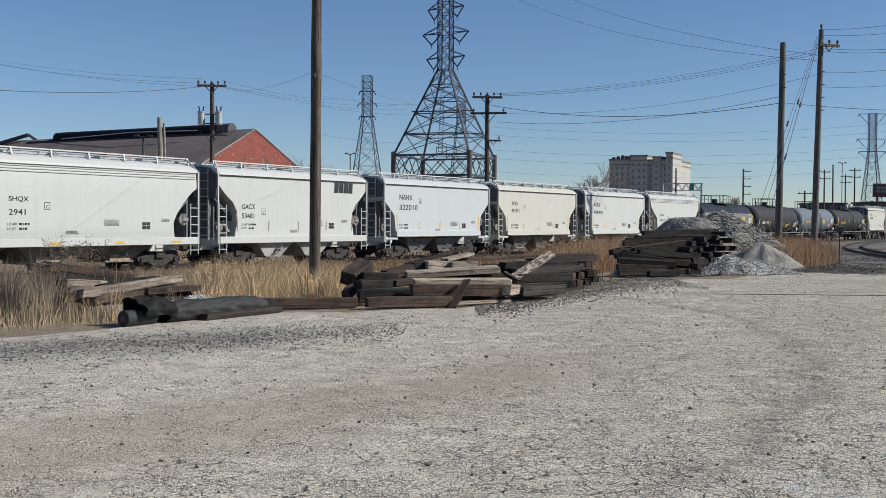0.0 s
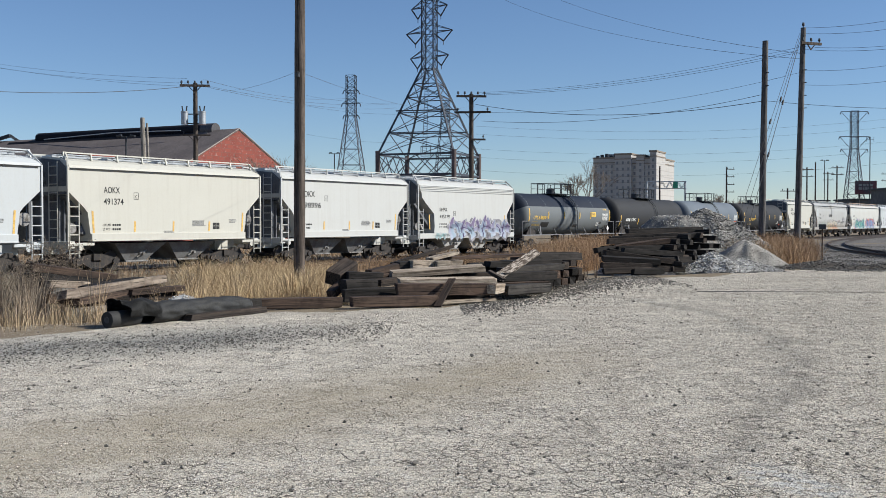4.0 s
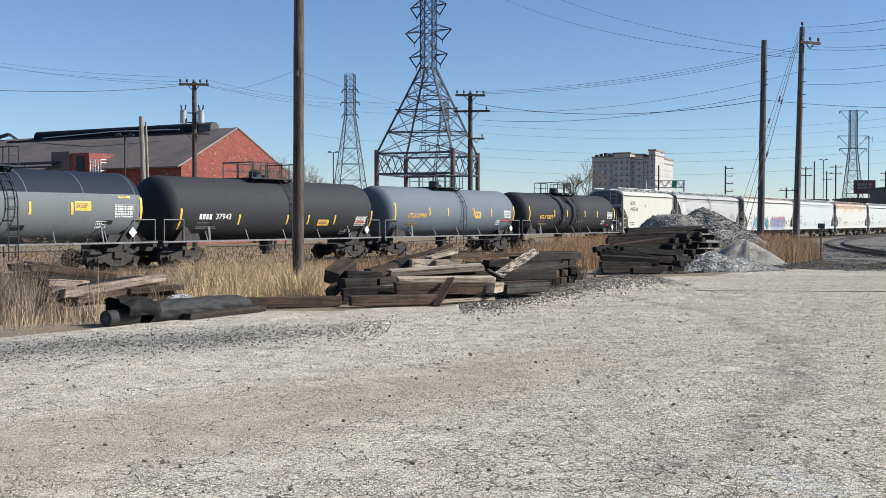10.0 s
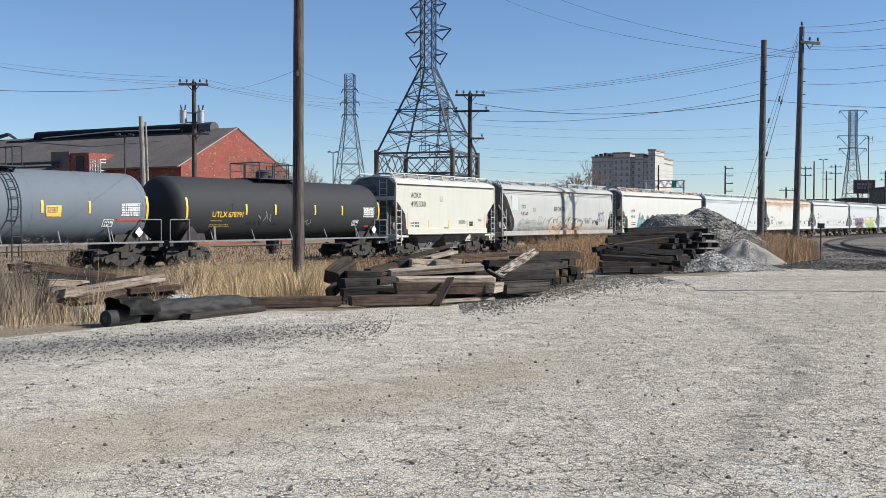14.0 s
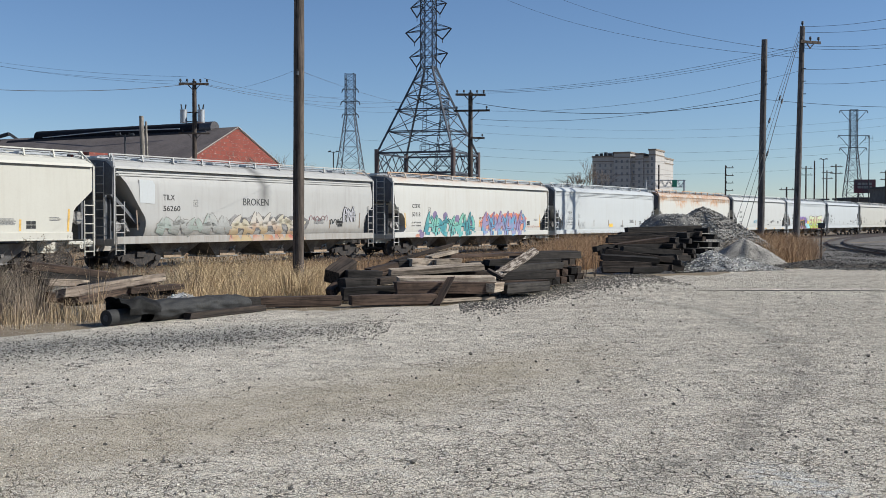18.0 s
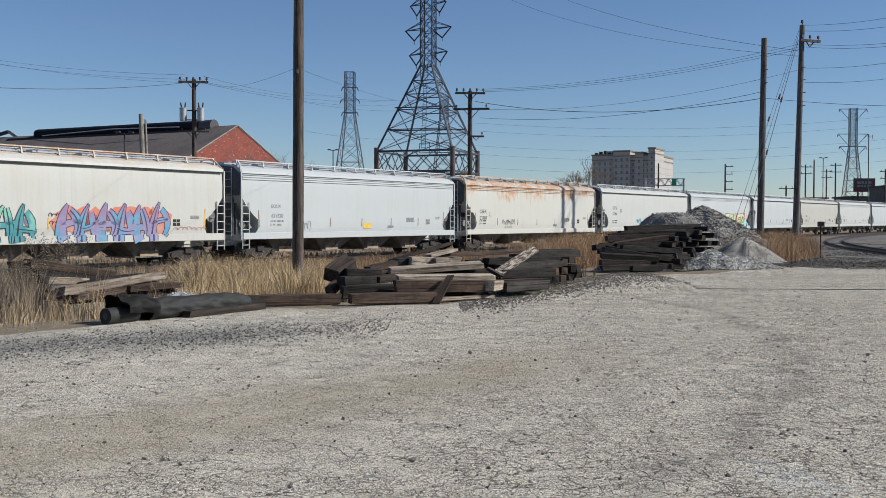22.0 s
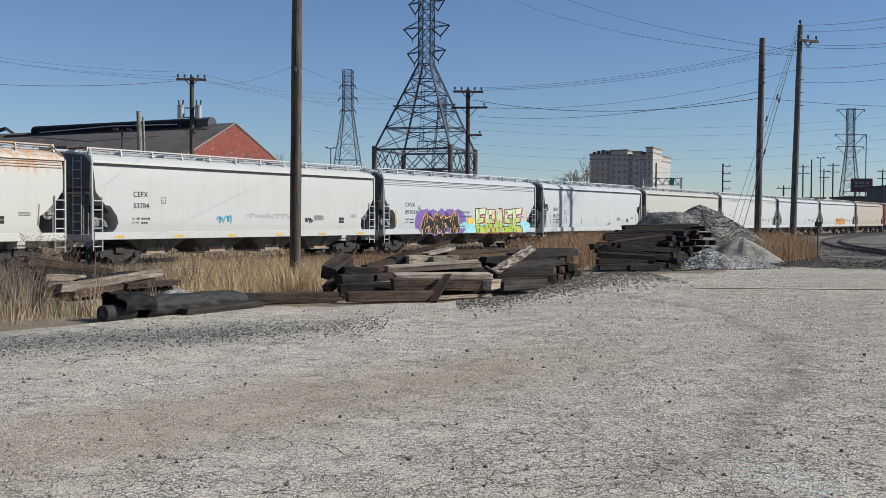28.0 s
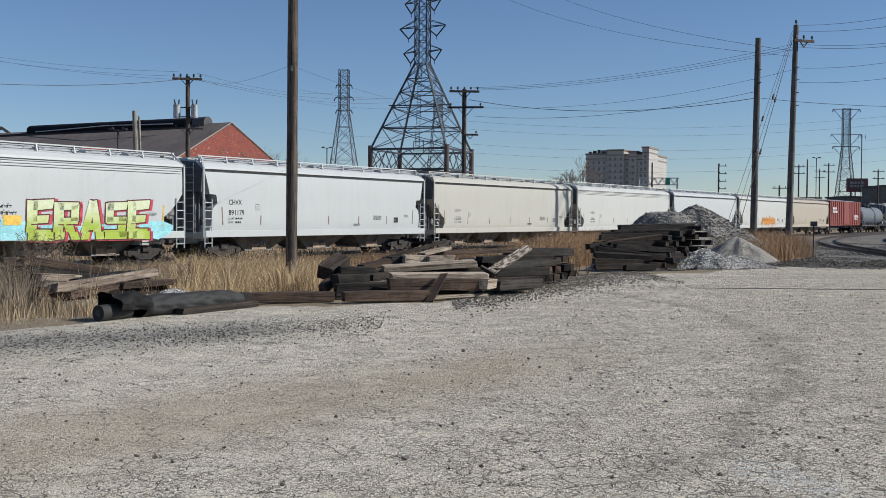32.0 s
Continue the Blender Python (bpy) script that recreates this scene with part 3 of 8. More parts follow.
# outlines of the cut-away ends, as (distance in from the end, height)
CUTS = {
    "slant": [(0.05, 3.17), (0.82, 2.52), (0.95, 2.36), (1.1, 1.36)],
    "curve": [(0.1, 3.6), (0.5, 3.2), (0.95, 2.87), (1.2, 2.46), (1.26, 1.95), (1.13, 1.69), (1.08, 1.36)],
    "long": [(0.1, 3.41), (0.5, 3.12), (0.87, 2.74), (1.24, 2.27), (1.4, 1.94), (1.37, 1.59), (1.3, 1.36)],
    "wave": [(0.4, 3.65), (0.46, 3.38), (0.88, 3.03), (1.3, 2.74), (1.69, 2.48), (1.74, 1.75), (1.7, 1.36)],
    "chin": [(0.08, 3.3), (0.86, 2.48), (0.95, 1.93), (0.6, 1.52), (0.56, 1.36)],
    "slope": [(0.12, 4.05), (0.67, 3.49), (1.0, 3.03), (1.26, 2.63), (1.63, 2.11), (1.66, 1.9), (1.6, 1.36)],
    "small": [(0.08, 2.72), (0.45, 2.45), (0.8, 2.07), (0.82, 1.6), (0.7, 1.36)],
    "step": [(0.22, 2.94), (0.68, 2.42), (0.94, 2.38), (1.26, 1.99), (1.33, 1.72), (1.22, 1.48), (1.1, 1.36)],
    "tri": [(0.12, 2.92), (0.4, 2.55), (0.85, 2.15), (1.15, 1.95), (1.18, 1.55), (1.05, 1.36)],
    "notch": [(0.42, 2.96), (0.82, 2.93), (0.9, 2.56), (0.62, 2.34), (0.4, 1.36)],
}


def fitted(name, s, x0, x1, ztop, zlow, y, mat, parent, bold=0.01, label=""):
    """Letters that fill the given stretch of a car's side."""
    me = lettering(s, 1.0, mat, bold)
    xs, zs = [v.co.x for v in me.vertices], [v.co.z for v in me.vertices]
    kx, kz = (x1 - x0) / (max(xs) - min(xs)), (ztop - zlow) / (max(zs) - min(zs))
    m = Matrix.Translation((x0 - min(xs) * kx, y, zlow - min(zs) * kz)) @ Matrix.Diagonal((kx, 1, kz, 1))
    return part(name, me, None, parent, label, m=m)


def hopper(u0, u1, paint, label, mark="", number="", bays=3, cuts=("step", "tri"), at_mark=(), box_x=0.0, ink=None, orange=True, eave=True, style="", trim=None):
    """A covered hopper. u0, u1: the ends of its body along the train. at_mark: left edge, top and width of the mark, top and width of the number, height."""
    L = u1 - u0
    e = L / 2
    car = thing("hopper_car", I4, label, "hopper car", "cars of the freight train")
    ink = ink or M_BLACK
    trim = trim or paint
    slant, long_car = cuts[0] == "slant", L > 14
    style = style or ("round" if long_car else "flat")
    w = 1.52
    # body: straight sides with both ends cut away below
    left, right = [(-e + d, z) for d, z in CUTS[cuts[0]]], [(e - d, z) for d, z in CUTS[cuts[1]]]
    low = 1.26 if slant else 1.12
    prof = [(-e + 0.1, 4.12)] + left + [(left[-1][0], low), (right[-1][0], low)] + right[::-1] + [(e - 0.1, 4.12)]
    bm = bmesh.new()
    prism(bm, prof, -w, w)
    for z in (1.3, 1.5, 1.75, 2.2, 2.8, 3.3, 3.6, 3.85):
        bmesh.ops.bisect_plane(bm, geom=bm.verts[:] + bm.edges[:] + bm.faces[:], plane_co=(0, 0, z), plane_no=(0, 0, 1))
    for v in bm.verts:
        v.co.y = math.copysign(side_y(v.co.z, style), v.co.y)
    body = part("body", bm, paint, car, "", style != "flat")
    body["side"] = style
    for q in (-1, 1):
        # slope sheet, air tank and bracing inside the cut-away end
        bm = bmesh.new()
        prism(bm, [(q * (e - 0.15), 3.0), (q * (e - 2.2), 1.2), (q * (e - 2.3), 1.3), (q * (e - 0.25), 3.1)], -w + 0.35, w - 0.35)
        box(bm, 0.06, 2.0, 1.7, pose(q * (e - 0.3), 0, 2.0))
        for y in (-0.9, 0.9):
            bar(bm, (q * (e - 0.12), y, 1.15), (q * (e - 0.12), y, 3.0), 0.1)
        # shade inside the cut-away is put into this dark grey
        part("slope_sheet", bm, M_END_SHADE, car, "slope sheet, its dark grey holding the cut-away's shade")
        bm = bmesh.new()
        if q < 0:
            rod(bm, (-e + 0.55, -1.1, 1.75), (-e + 0.55, -0.2, 1.75), 0.2, 14)
            rod(bm, (-e + 0.95, -1.2, 1.5), (-e + 0.95, -0.9, 2.0), 0.12, 10)
        else:
            rod(bm, (e - 0.6, -1.28, 2.1), (e - 0.6, -1.2, 2.1), 0.26, 16)
            rod(bm, (e - 0.6, -1.2, 2.1), (e - 0.6, -0.8, 2.1), 0.04)
        part("brake_gear", bm, M_GATE, car)
        # corner posts that bend in over the roof, ladders, end sill
        for y in (-1, 1):
            bm = bmesh.new()
            bar(bm, (q * (e - 0.03), y * 1.53, 1.05), (q * (e - 0.03), y * 1.53, 4.1), 0.07, 0.07)
            bar(bm, (q * (e - 0.03), y * 1.53, 4.1), (q * (e - 0.2), y * 1.3, 4.42), 0.07, 0.07)
            bar(bm, (q * (e - 0.2), y * 1.3, 4.42), (q * (e - 0.3), y * 1.05, 4.66), 0.06, 0.06)
            part("corner_post", bm, trim, car)
            bm = bmesh.new()
            ladder(bm, q * (e - 0.06), q * (e - 0.5), y * 1.57, 0.62, 2.75, 6, 0.026)
            part("side_ladder", bm, trim, car)
        # plate added over the end; its dark grey stands for shade between cars
        bm = bmesh.new()
        prism(bm, [(-1.36, 3.05), (1.36, 3.05), (1.42, 4.05), (1.0, 4.36), (0, 4.46), (-1.0, 4.36), (-1.42, 4.05)], e - 0.098, e - 0.06)
        bm.transform(Matrix.Rotation(radians(-90 if q > 0 else 90), 4, "Z"))
        part("end_sheet", bm, M_END_SHADE, car, "end sheet coloured dark grey for the shade between cars")
        bm = bmesh.new()
        ladder(bm, 0.45, 0.95, 0, 0.9, 4.3, 10)
        bm.transform(pose(q * e, 0, 0, 0, 0, 90 if q > 0 else -90))
        part("end_ladder", bm, trim, car)
        bm = bmesh.new()
        box(bm, 0.35, 3.0, 0.28, pose(q * (e - 0.2), 0, 1.12), 0.02)
        box(bm, 1.5, 0.5, 0.4, pose(q * (e - 0.9), 0, 0.95))
        if slant:
            # low step platform under the slanted corner, with its jacking eye
            for y in (-1.5, 1.5):
                box(bm, 1.25, 0.12, 0.12, pose(q * (e - 0.62), y, 1.14), 0.02)
                rod(bm, (q * (e - 0.6), y - 0.04, 1.02), (q * (e - 0.6), y + 0.04, 1.02), 0.12, 10)
        part("end_sill", bm, trim, car)
        coupler(car, q * e, q)
        truck(car, q * (e - 1.75))
    # side sills
    s0, s1 = (left[-1][0] - 0.02, right[-1][0] + 0.02) if slant else (-e + 0.1, e - 0.1)
    for y in (-1, 1):
        bm = bmesh.new()
        if slant:
            box(bm, s1 - s0, 0.1, 0.3, pose((s0 + s1) / 2, y * 1.56, 1.40), 0.01)
            box(bm, s1 - s0, 0.16, 0.05, pose((s0 + s1) / 2, y * 1.56, 1.27), 0.01)
        else:
            box(bm, s1 - s0, 0.1, 0.3, pose((s0 + s1) / 2, y * 1.56, 1.2), 0.01)
        part("side_sill", bm, trim, car)
    # roof: low arch with eave lips
    bm = bmesh.new()
    arch = [(-1.56, 4.06), (-1.54, 4.16), (-1.3, 4.33), (-0.8, 4.46), (0, 4.5), (0.8, 4.46), (1.3, 4.33), (1.54, 4.16), (1.56, 4.06)]
    prism(bm, arch, -e + 0.08, e - 0.08)
    bm.transform(Matrix.Rotation(radians(90), 4, "Z"))
    part("roof", bm, paint, car)
    if eave:
        for y in (-1, 1):
            bm = bmesh.new()
            box(bm, L - 0.3, 0.03, 0.045, pose(0, y * 1.56, 4.03))
            part("eave_strip", bm, M_BLACK, car, "dark joint under the roof edge")
    else:
        bm = bmesh.new()
        for y in (-1, 1):
            for z in (4.0, 3.9, 3.8):
                box(bm, L - 0.3, 0.05, 0.035, pose(0, y * (side_y(z, style) + 0.015), z))
        part("eave_moulding", bm, paint, car)
    # running boards and their rails
    for y in (-1, 1):
        bm = bmesh.new()
        for k in range(7):
            box(bm, L - 0.2, 0.03, 0.03, pose(0, y * (0.56 + 0.075 * k), 4.58))
        for k in range(int(L / 0.8)):
            box(bm, 0.04, 0.5, 0.025, pose(-e + 0.4 + 0.8 * k, y * 0.78, 4.565))
        part("running_board", bm, M_GALV, car, "grey open steel walkway grating")
        bm = bmesh.new()
        bar(bm, (-e + 0.2, y * 1.05, 4.66), (e - 0.2, y * 1.05, 4.66), 0.05, 0.05)
        n = max(6, round(L / (1.35 if slant else 1.75)))
        for k in range(n + 1):
            x = -e + 0.2 + (L - 0.4) * k / n
            bar(bm, (x, y * 1.05, 4.68), (x, y * 1.12, 4.38), 0.06, 0.05)
            bar(bm, (x, y * 1.1, 4.42), (x + 0.22, y * 0.6, 4.5), 0.035, 0.035)
        part("roof_rail", bm, trim, car)
    n = max(3, bays * 2)
    for k in range(n):
        x = -e + L * (k + 0.5) / n
        bm = bmesh.new()
        box(bm, L / n * 0.8, 0.6, 0.08, pose(x, 0, 4.54), 0.01)
        for q in (-0.3, 0.3):
            box(bm, 0.06, 0.7, 0.05, pose(x + q * L / n, 0, 4.6))
        part("hatch_cover", bm, M_GALV, car)
    # discharge bays, drawn in under the sills
    span = (L - (4.0 if long_car else 5.0)) / bays
    # the two darker bay colours have the shade under the sills painted in
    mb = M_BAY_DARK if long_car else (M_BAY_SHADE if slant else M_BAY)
    for k in range(bays):
        x = span * (k + 0.5 - bays / 2)
        bm = bmesh.new()
        ty, by = (1.15, 0.8) if long_car or slant else (1.35, 1.2)
        t, b = [(-0.48 * span, -ty), (0.48 * span, -ty), (0.48 * span, ty), (-0.48 * span, ty)], [(-0.19 * span, -by), (0.19 * span, -by), (0.19 * span, by), (-0.19 * span, by)]
        vt = [bm.verts.new((x + c, d, 1.15)) for c, d in t]
        vb = [bm.verts.new((x + c, d, 0.42)) for c, d in b]
        bm.faces.new(vt), bm.faces.new(vb[::-1])
        for q in range(4):
            bm.faces.new((vt[q], vt[(q + 1) % 4], vb[(q + 1) % 4], vb[q]))
        bay = part("discharge_bay", bm, mb, car, "dusty discharge bay, toned darker for shade on long and slanted cars")
        bm = bmesh.new()
        if long_car:
            prism(bm, [(x - 0.5, 0.42), (x + 0.5, 0.42), (x + 0.5, 0.72), (x, 1.0), (x - 0.5, 0.72)], -by - 0.12, -by - 0.05)
            part("chute_end", bm, M_CHUTE, bay, "tan dusty end plate of the chute")
            bm = bmesh.new()
        box(bm, 0.42 * span, 2 * by + 0.2, 0.07, pose(x, 0, 0.4), 0.01)
        box(bm, 0.3, 0.1, 0.16, pose(x + 0.2, -by - 0.16, 0.72), 0.03)
        rod(bm, (x - 0.05, -by - 0.14, 0.56), (x + 0.42, -by - 0.2, 0.86), 0.035)
        rod(bm, (x + 0.2, -by - 0.1, 0.7), (x + 0.2, -by - 0.3, 0.7), 0.06, 10)
        part("outlet_gate", bm, M_GATE, bay, "bare metal outlet gate")
    # markings on the side towards the lot
    y = -w - 0.004
    if number:
        tx, z0, w0, z1, w1, h = at_mark
        fitted("reporting_mark", mark, tx, tx + w0, z0, z0 - h, y, ink, body)
        fitted("car_number", number, tx, tx + w1, z1, z1 - h, y, ink, body)
        for k, (word, ww) in enumerate((("LD LMT", 0.40), ("LT WT", 0.34))):
            fitted("load_stencil", word, tx - 0.05, tx - 0.05 + ww, 1.93 - 0.17 * k, 1.84 - 0.17 * k, y, ink, body, 0.004)
        bm = bmesh.new()
        bars_of_text(bm, tx + 0.42, 1.885, 0.4, 0.08, 1, y)
        bars_of_text(bm, tx + 0.42, 1.715, 0.35, 0.08, 1, y)
        tagged(part("small_print", bm, ink, body), kind="stuff")
        cz = z0 - 0.33
        bm = bmesh.new()
        for q in (-1, 1):
            box(bm, 0.016, 0.006, 0.26, pose(box_x + q * 0.115, y, cz))
            box(bm, 0.245, 0.006, 0.016, pose(box_x, y, cz + q * 0.13))
        part("stencil_box", bm, ink, body)
        fitted("stencil_letter", "C", box_x - 0.045, box_x + 0.045, cz + 0.03, cz - 0.09, y, ink, body)
        # mark repeated on the shaded end
        end = lettering(mark, 0.26, ink, 0.006), lettering(number, 0.26, ink, 0.006)
        for k, me in enumerate(end):
            part("end_mark", me, None, body, m=pose(-e + 0.055, 0.55, 3.72 - 0.3 * k, 0, 0, -90))
    bm = bmesh.new()
    bars_of_text(bm, e - 3.2 - L * 0.10, 2.05, 0.85, 0.028, 6, y)
    bars_of_text(bm, e - 4.6 - L * 0.12, 1.62, 0.6, 0.03, 3, y)
    bars_of_text(bm, e - 2.05, 2.1, 0.5, 0.035, 3, y)
    tagged(part("small_print", bm, M_GREY_INK, body), kind="stuff")
    bm = bmesh.new()
    for q, r in ((-1, -1), (-1, 1), (1, -1), (1, 1)):
        box(bm, 0.19, 0.006, 0.13, pose(e - 2.85 + q * 0.105, y, 1.83 + r * 0.075))
    part("panel_mark", bm, ink, body)
    n = 5 if not long_car else 7
    if orange == "sill":
        for k in range(6):
            bm = bmesh.new()
            box(bm, 0.5, 0.006, 0.1, pose(-e + 1.3 + (L - 2.6) * k / 5, -1.615, 1.16))
            part("sill_reflector", bm, M_STRIPE, body)
        n = 0
    for k in range(n):
        tall = k in (0, n - 1)
        x = -e + 1.2 + (L - 2.4) * k / (n - 1)
        part("reflector_stripe", (STRIPE_TALL if tall else STRIPE) if orange else (STRIPE_GREY_TALL if tall else STRIPE_GREY), None, body, m=pose(x, y, 2.0 if tall else 1.82, 0, 4 if k == n - 1 else (-4 if k == 0 else 3), 0))
    CARS.append((car, (u0 + u1) / 2))
    return car, body, e


M_SILL = material("dull_grey_rail", (0.20, 0.20, 0.21), 0.7, 0.3, 4, 30, 0.0)
# dark grey that carries the shade of car gaps and cut-away ends
M_END_SHADE = material("end_shade_grey", (0.13, 0.135, 0.145), 0.8, 0.3, 2, 20, 0.0)
M_BAY = material("bay_dust", (0.40, 0.39, 0.37), 0.8, 0.3, 2, 20, 0.05, 0.0, (0.24, 0.225, 0.20))
# brownish bay tone, darkened for the shade beneath long cars
M_BAY_DARK = material("shaded_bay_grime", (0.19, 0.165, 0.14), 0.9, 0.3, 2, 20, 0.05, 0.0, (0.10, 0.085, 0.07))
M_GATE = material("gate_metal", (0.28, 0.27, 0.26), 0.6, 0.4, 6, 30, 0.05, 0.4, (0.10, 0.09, 0.08))
# bay grey darkened to stand for shade beneath slanted-end cars
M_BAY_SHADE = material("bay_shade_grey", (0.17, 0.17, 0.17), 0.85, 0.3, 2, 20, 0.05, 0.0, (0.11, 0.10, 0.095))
M_CHUTE = material("dusty_chute", (0.36, 0.27, 0.19), 0.9, 0.25, 3, 24, 0.05, 0.0, (0.26, 0.19, 0.13))
M_BROWN_INK = material("dull_brown_stripe", (0.25, 0.19, 0.14), 0.7, 0.3, 8, 40, 0.0)
M_STRIPE = material("amber_reflector", (0.72, 0.45, 0.12), 0.5, 0.3, 8, 40, 0.0)
M_YELLOW = material("yellow_marking", (0.78, 0.50, 0.09), 0.5, 0.2, 8, 40, 0.0)
M_YELLOW_FAINT = material("faded_yellow_marking", (0.34, 0.25, 0.10), 0.6, 0.3, 8, 40, 0.0)
M_WHITE_INK = material("white_marking", (0.75, 0.75, 0.72), 0.6, 0.2, 8, 40, 0.0)
M_RED_INK = material("red_marking", (0.55, 0.09, 0.05), 0.6, 0.2, 8, 40, 0.0)
M_GREY_INK = material("faded_marking", (0.22, 0.22, 0.22), 0.7, 0.3, 8, 40, 0.0)


def stripe(w, h, mat, n=1):
    b = bmesh.new()
    for k in range(n):
        box(b, w, 0.006 if n == 1 else 0.012, h / n, pose(0, 0, -h / 2 + h * (k + 0.5) / n))
    return mesh_of("reflector_stripe", b, mat)


STRIPE, STRIPE_TALL = stripe(0.09, 0.42, M_STRIPE), stripe(0.09, 0.85, M_STRIPE)
STRIPE_GREY, STRIPE_GREY_TALL = stripe(0.06, 0.42, M_BROWN_INK), stripe(0.06, 0.8, M_BROWN_INK)
STRIPE_YELLOW, STRIPE_YELLOW_TALL = stripe(0.11, 0.48, M_YELLOW, 6), stripe(0.11, 0.95, M_YELLOW, 10)


def tank(u0, u1, shell, label, mark, number, ink, belt=None, patches=(), mark_x=-5.5, mark_z=2.43, stripe_z=2.5, stripes=(-3.19, -1.2, 1.72, 3.88)):
    """A tank car. belt: the paint of its upper part; patches: (x from middle, height, w, h, material)."""
    faint = M_YELLOW_FAINT if ink is M_YELLOW else M_GREY_INK
    L = u1 - u0
    e = L / 2
    R, zc = 1.45, 2.52
    car = thing("tank_car", I4, label, "tank car", "cars of the freight train")

    def arc_mesh(name, a0, a1, mat, seg=40, heads=True, grow=0.0):
        H = 0.62
        st = [(-e + 0.35 + H * (1 - math.cos(k / 8 * math.pi / 2)) , R * math.sin(k / 8 * math.pi / 2)) for k in range(9)]
        prof = st + [(x, R) for x in np.linspace(-e + 0.35 + H, e - 0.35 - H, 8)[1:-1]] + [(-x, r) for x, r in st[::-1]]
        v, fcs = [], []
        for x, r in prof:
            for k in range(seg + 1):
                a = a0 + (a1 - a0) * k / seg
                v.append((x, (r + grow) * math.cos(a), zc + (r + grow) * math.sin(a)))
        for q in range(len(prof) - 1):
            for k in range(seg):
                fcs.append((q * (seg + 1) + k, q * (seg + 1) + k + 1, (q + 1) * (seg + 1) + k + 1, (q + 1) * (seg + 1) + k))
        me = from_arrays(name, v, fcs, mat, True)
        b = bmesh.new()
        b.from_mesh(me)
        bmesh.ops.remove_doubles(b, verts=b.verts, dist=0.0005)
        bmesh.ops.recalc_face_normals(b, faces=b.faces)
        b.to_mesh(me)
        b.free()
        return me

    if belt:
        a = radians(22)
        body = part("shell", arc_mesh("shell", math.pi - a, 2 * math.pi + a, shell), None, car)
        part("shell_top", arc_mesh("shell_top", a, math.pi - a, belt), None, car, "dark blue upper half of the shell")
    else:
        body = part("shell", arc_mesh("shell", 0, 2 * math.pi, shell), None, car)
    # weld seams
    bm = bmesh.new()
    for x in np.linspace(-e + 1.1, e - 1.1, 6):
        bmesh.ops.create_cone(bm, cap_ends=False, segments=40, radius1=R + 0.006, radius2=R + 0.006, depth=0.03, matrix=pose(x, 0, zc, 0, 90, 0))
    part("weld_seam", bm, shell, body)
    # underframe: stub sills, saddles, side rail
    for q in (-1, 1):
        bm = bmesh.new()
        box(bm, 2.6, 0.5, 0.45, pose(q * (e - 1.2), 0, 0.95))
        prism(bm, [(q * (e - 1.4), 1.1), (q * (e - 2.4), 1.1), (q * (e - 2.3), 1.45), (q * (e - 1.5), 1.45)], -1.2, 1.2)
        box(bm, 0.2, 2.9, 0.25, pose(q * (e - 0.15), 0, 1.05))
        part("stub_sill", bm, M_TRUCK, car)
        for y in (-1.42, 1.42):
            bm = bmesh.new()
            x0 = q * (e - 0.1)
            rod(bm, (x0, y, 1.1), (x0, y, 2.05), 0.025)
            rod(bm, (x0, y, 2.05), (x0 - q * 1.1, y, 2.05), 0.025)
            rod(bm, (x0 - q * 1.1, y, 2.05), (x0 - q * 1.1, y, 1.1), 0.025)
            part("end_handrail", bm, M_SILL, car)
        coupler(car, q * e, q)
        truck(car, q * (e - 1.75))
    for y in (-1.45, 1.45):
        bm = bmesh.new()
        bar(bm, (-e, y, 1.12), (e, y, 1.12), 0.06, 0.07)
        for k in range(5):
            x = -e + 2.6 + (L - 5.2) * k / 4
            bar(bm, (x, y, 1.12), (x + 0.1, y * 0.8, 1.6), 0.035)
        part("side_rail", bm, M_SILL, car)
    bm = bmesh.new()
    for x in (-0.6, -0.2, 0.6, 1.1):
        rod(bm, (x, -0.9, 0.65), (x, -0.9, 1.1), 0.03)
    rod(bm, (-e + 3, -0.95, 0.85), (e - 3, -0.95, 0.85), 0.025)
    box(bm, 0.5, 0.5, 0.5, pose(0.2, 0, 0.85), 0.05)
    rod(bm, (0.2, 0, 0.4), (0.2, 0, 1.2), 0.2, 12)
    part("outlet_gear", bm, M_TRUCK, car)
    # ladder over the shell's side
    bm = bmesh.new()
    lx = 0.55
    pts = [(-(R + 0.1) * math.cos(radians(a)), zc + (R + 0.1) * math.sin(radians(a))) for a in range(-10, 71, 10)]
    pts = [(-R - 0.1, 0.55), (-R - 0.1, 1.7)] + pts
    for s in (-0.2, 0.2):
        for (y0, z0), (y1, z1) in zip(pts, pts[1:]):
            rod(bm, (lx + s, y0, z0), (lx + s, y1, z1), 0.025)
    L1 = np.concatenate([[0], np.cumsum([math.dist(a, b) for a, b in zip(pts, pts[1:])])])
    for d in np.arange(0.15, L1[-1], 0.36):
        yy, zz = np.interp(d, L1, [p[0] for p in pts]), np.interp(d, L1, [p[1] for p in pts])
        rod(bm, (lx - 0.2, yy, zz), (lx + 0.2, yy, zz), 0.018)
    part("ladder", bm, M_STEEL, car)
    # top platform, rails, manway
    zt = zc + R
    bm = bmesh.new()
    box(bm, 3.0, 1.9, 0.05, pose(-0.25, 0, zt + 0.04))
    for x in (-1.5, 1.0):
        bar(bm, (x, -0.93, zt + 0.02), (x, -0.6, zt - 0.18), 0.06)
    part("platform", bm, M_STEEL, car)
    for y in (-0.93, 0.93):
        for x0, x1 in ((-1.75, -0.8), (-0.7, 0.32), (0.85, 1.25)):
            bm = bmesh.new()
            for x in (x0, x1):
                rod(bm, (x, y, zt + 0.02), (x, y, zt + 0.78), 0.027)
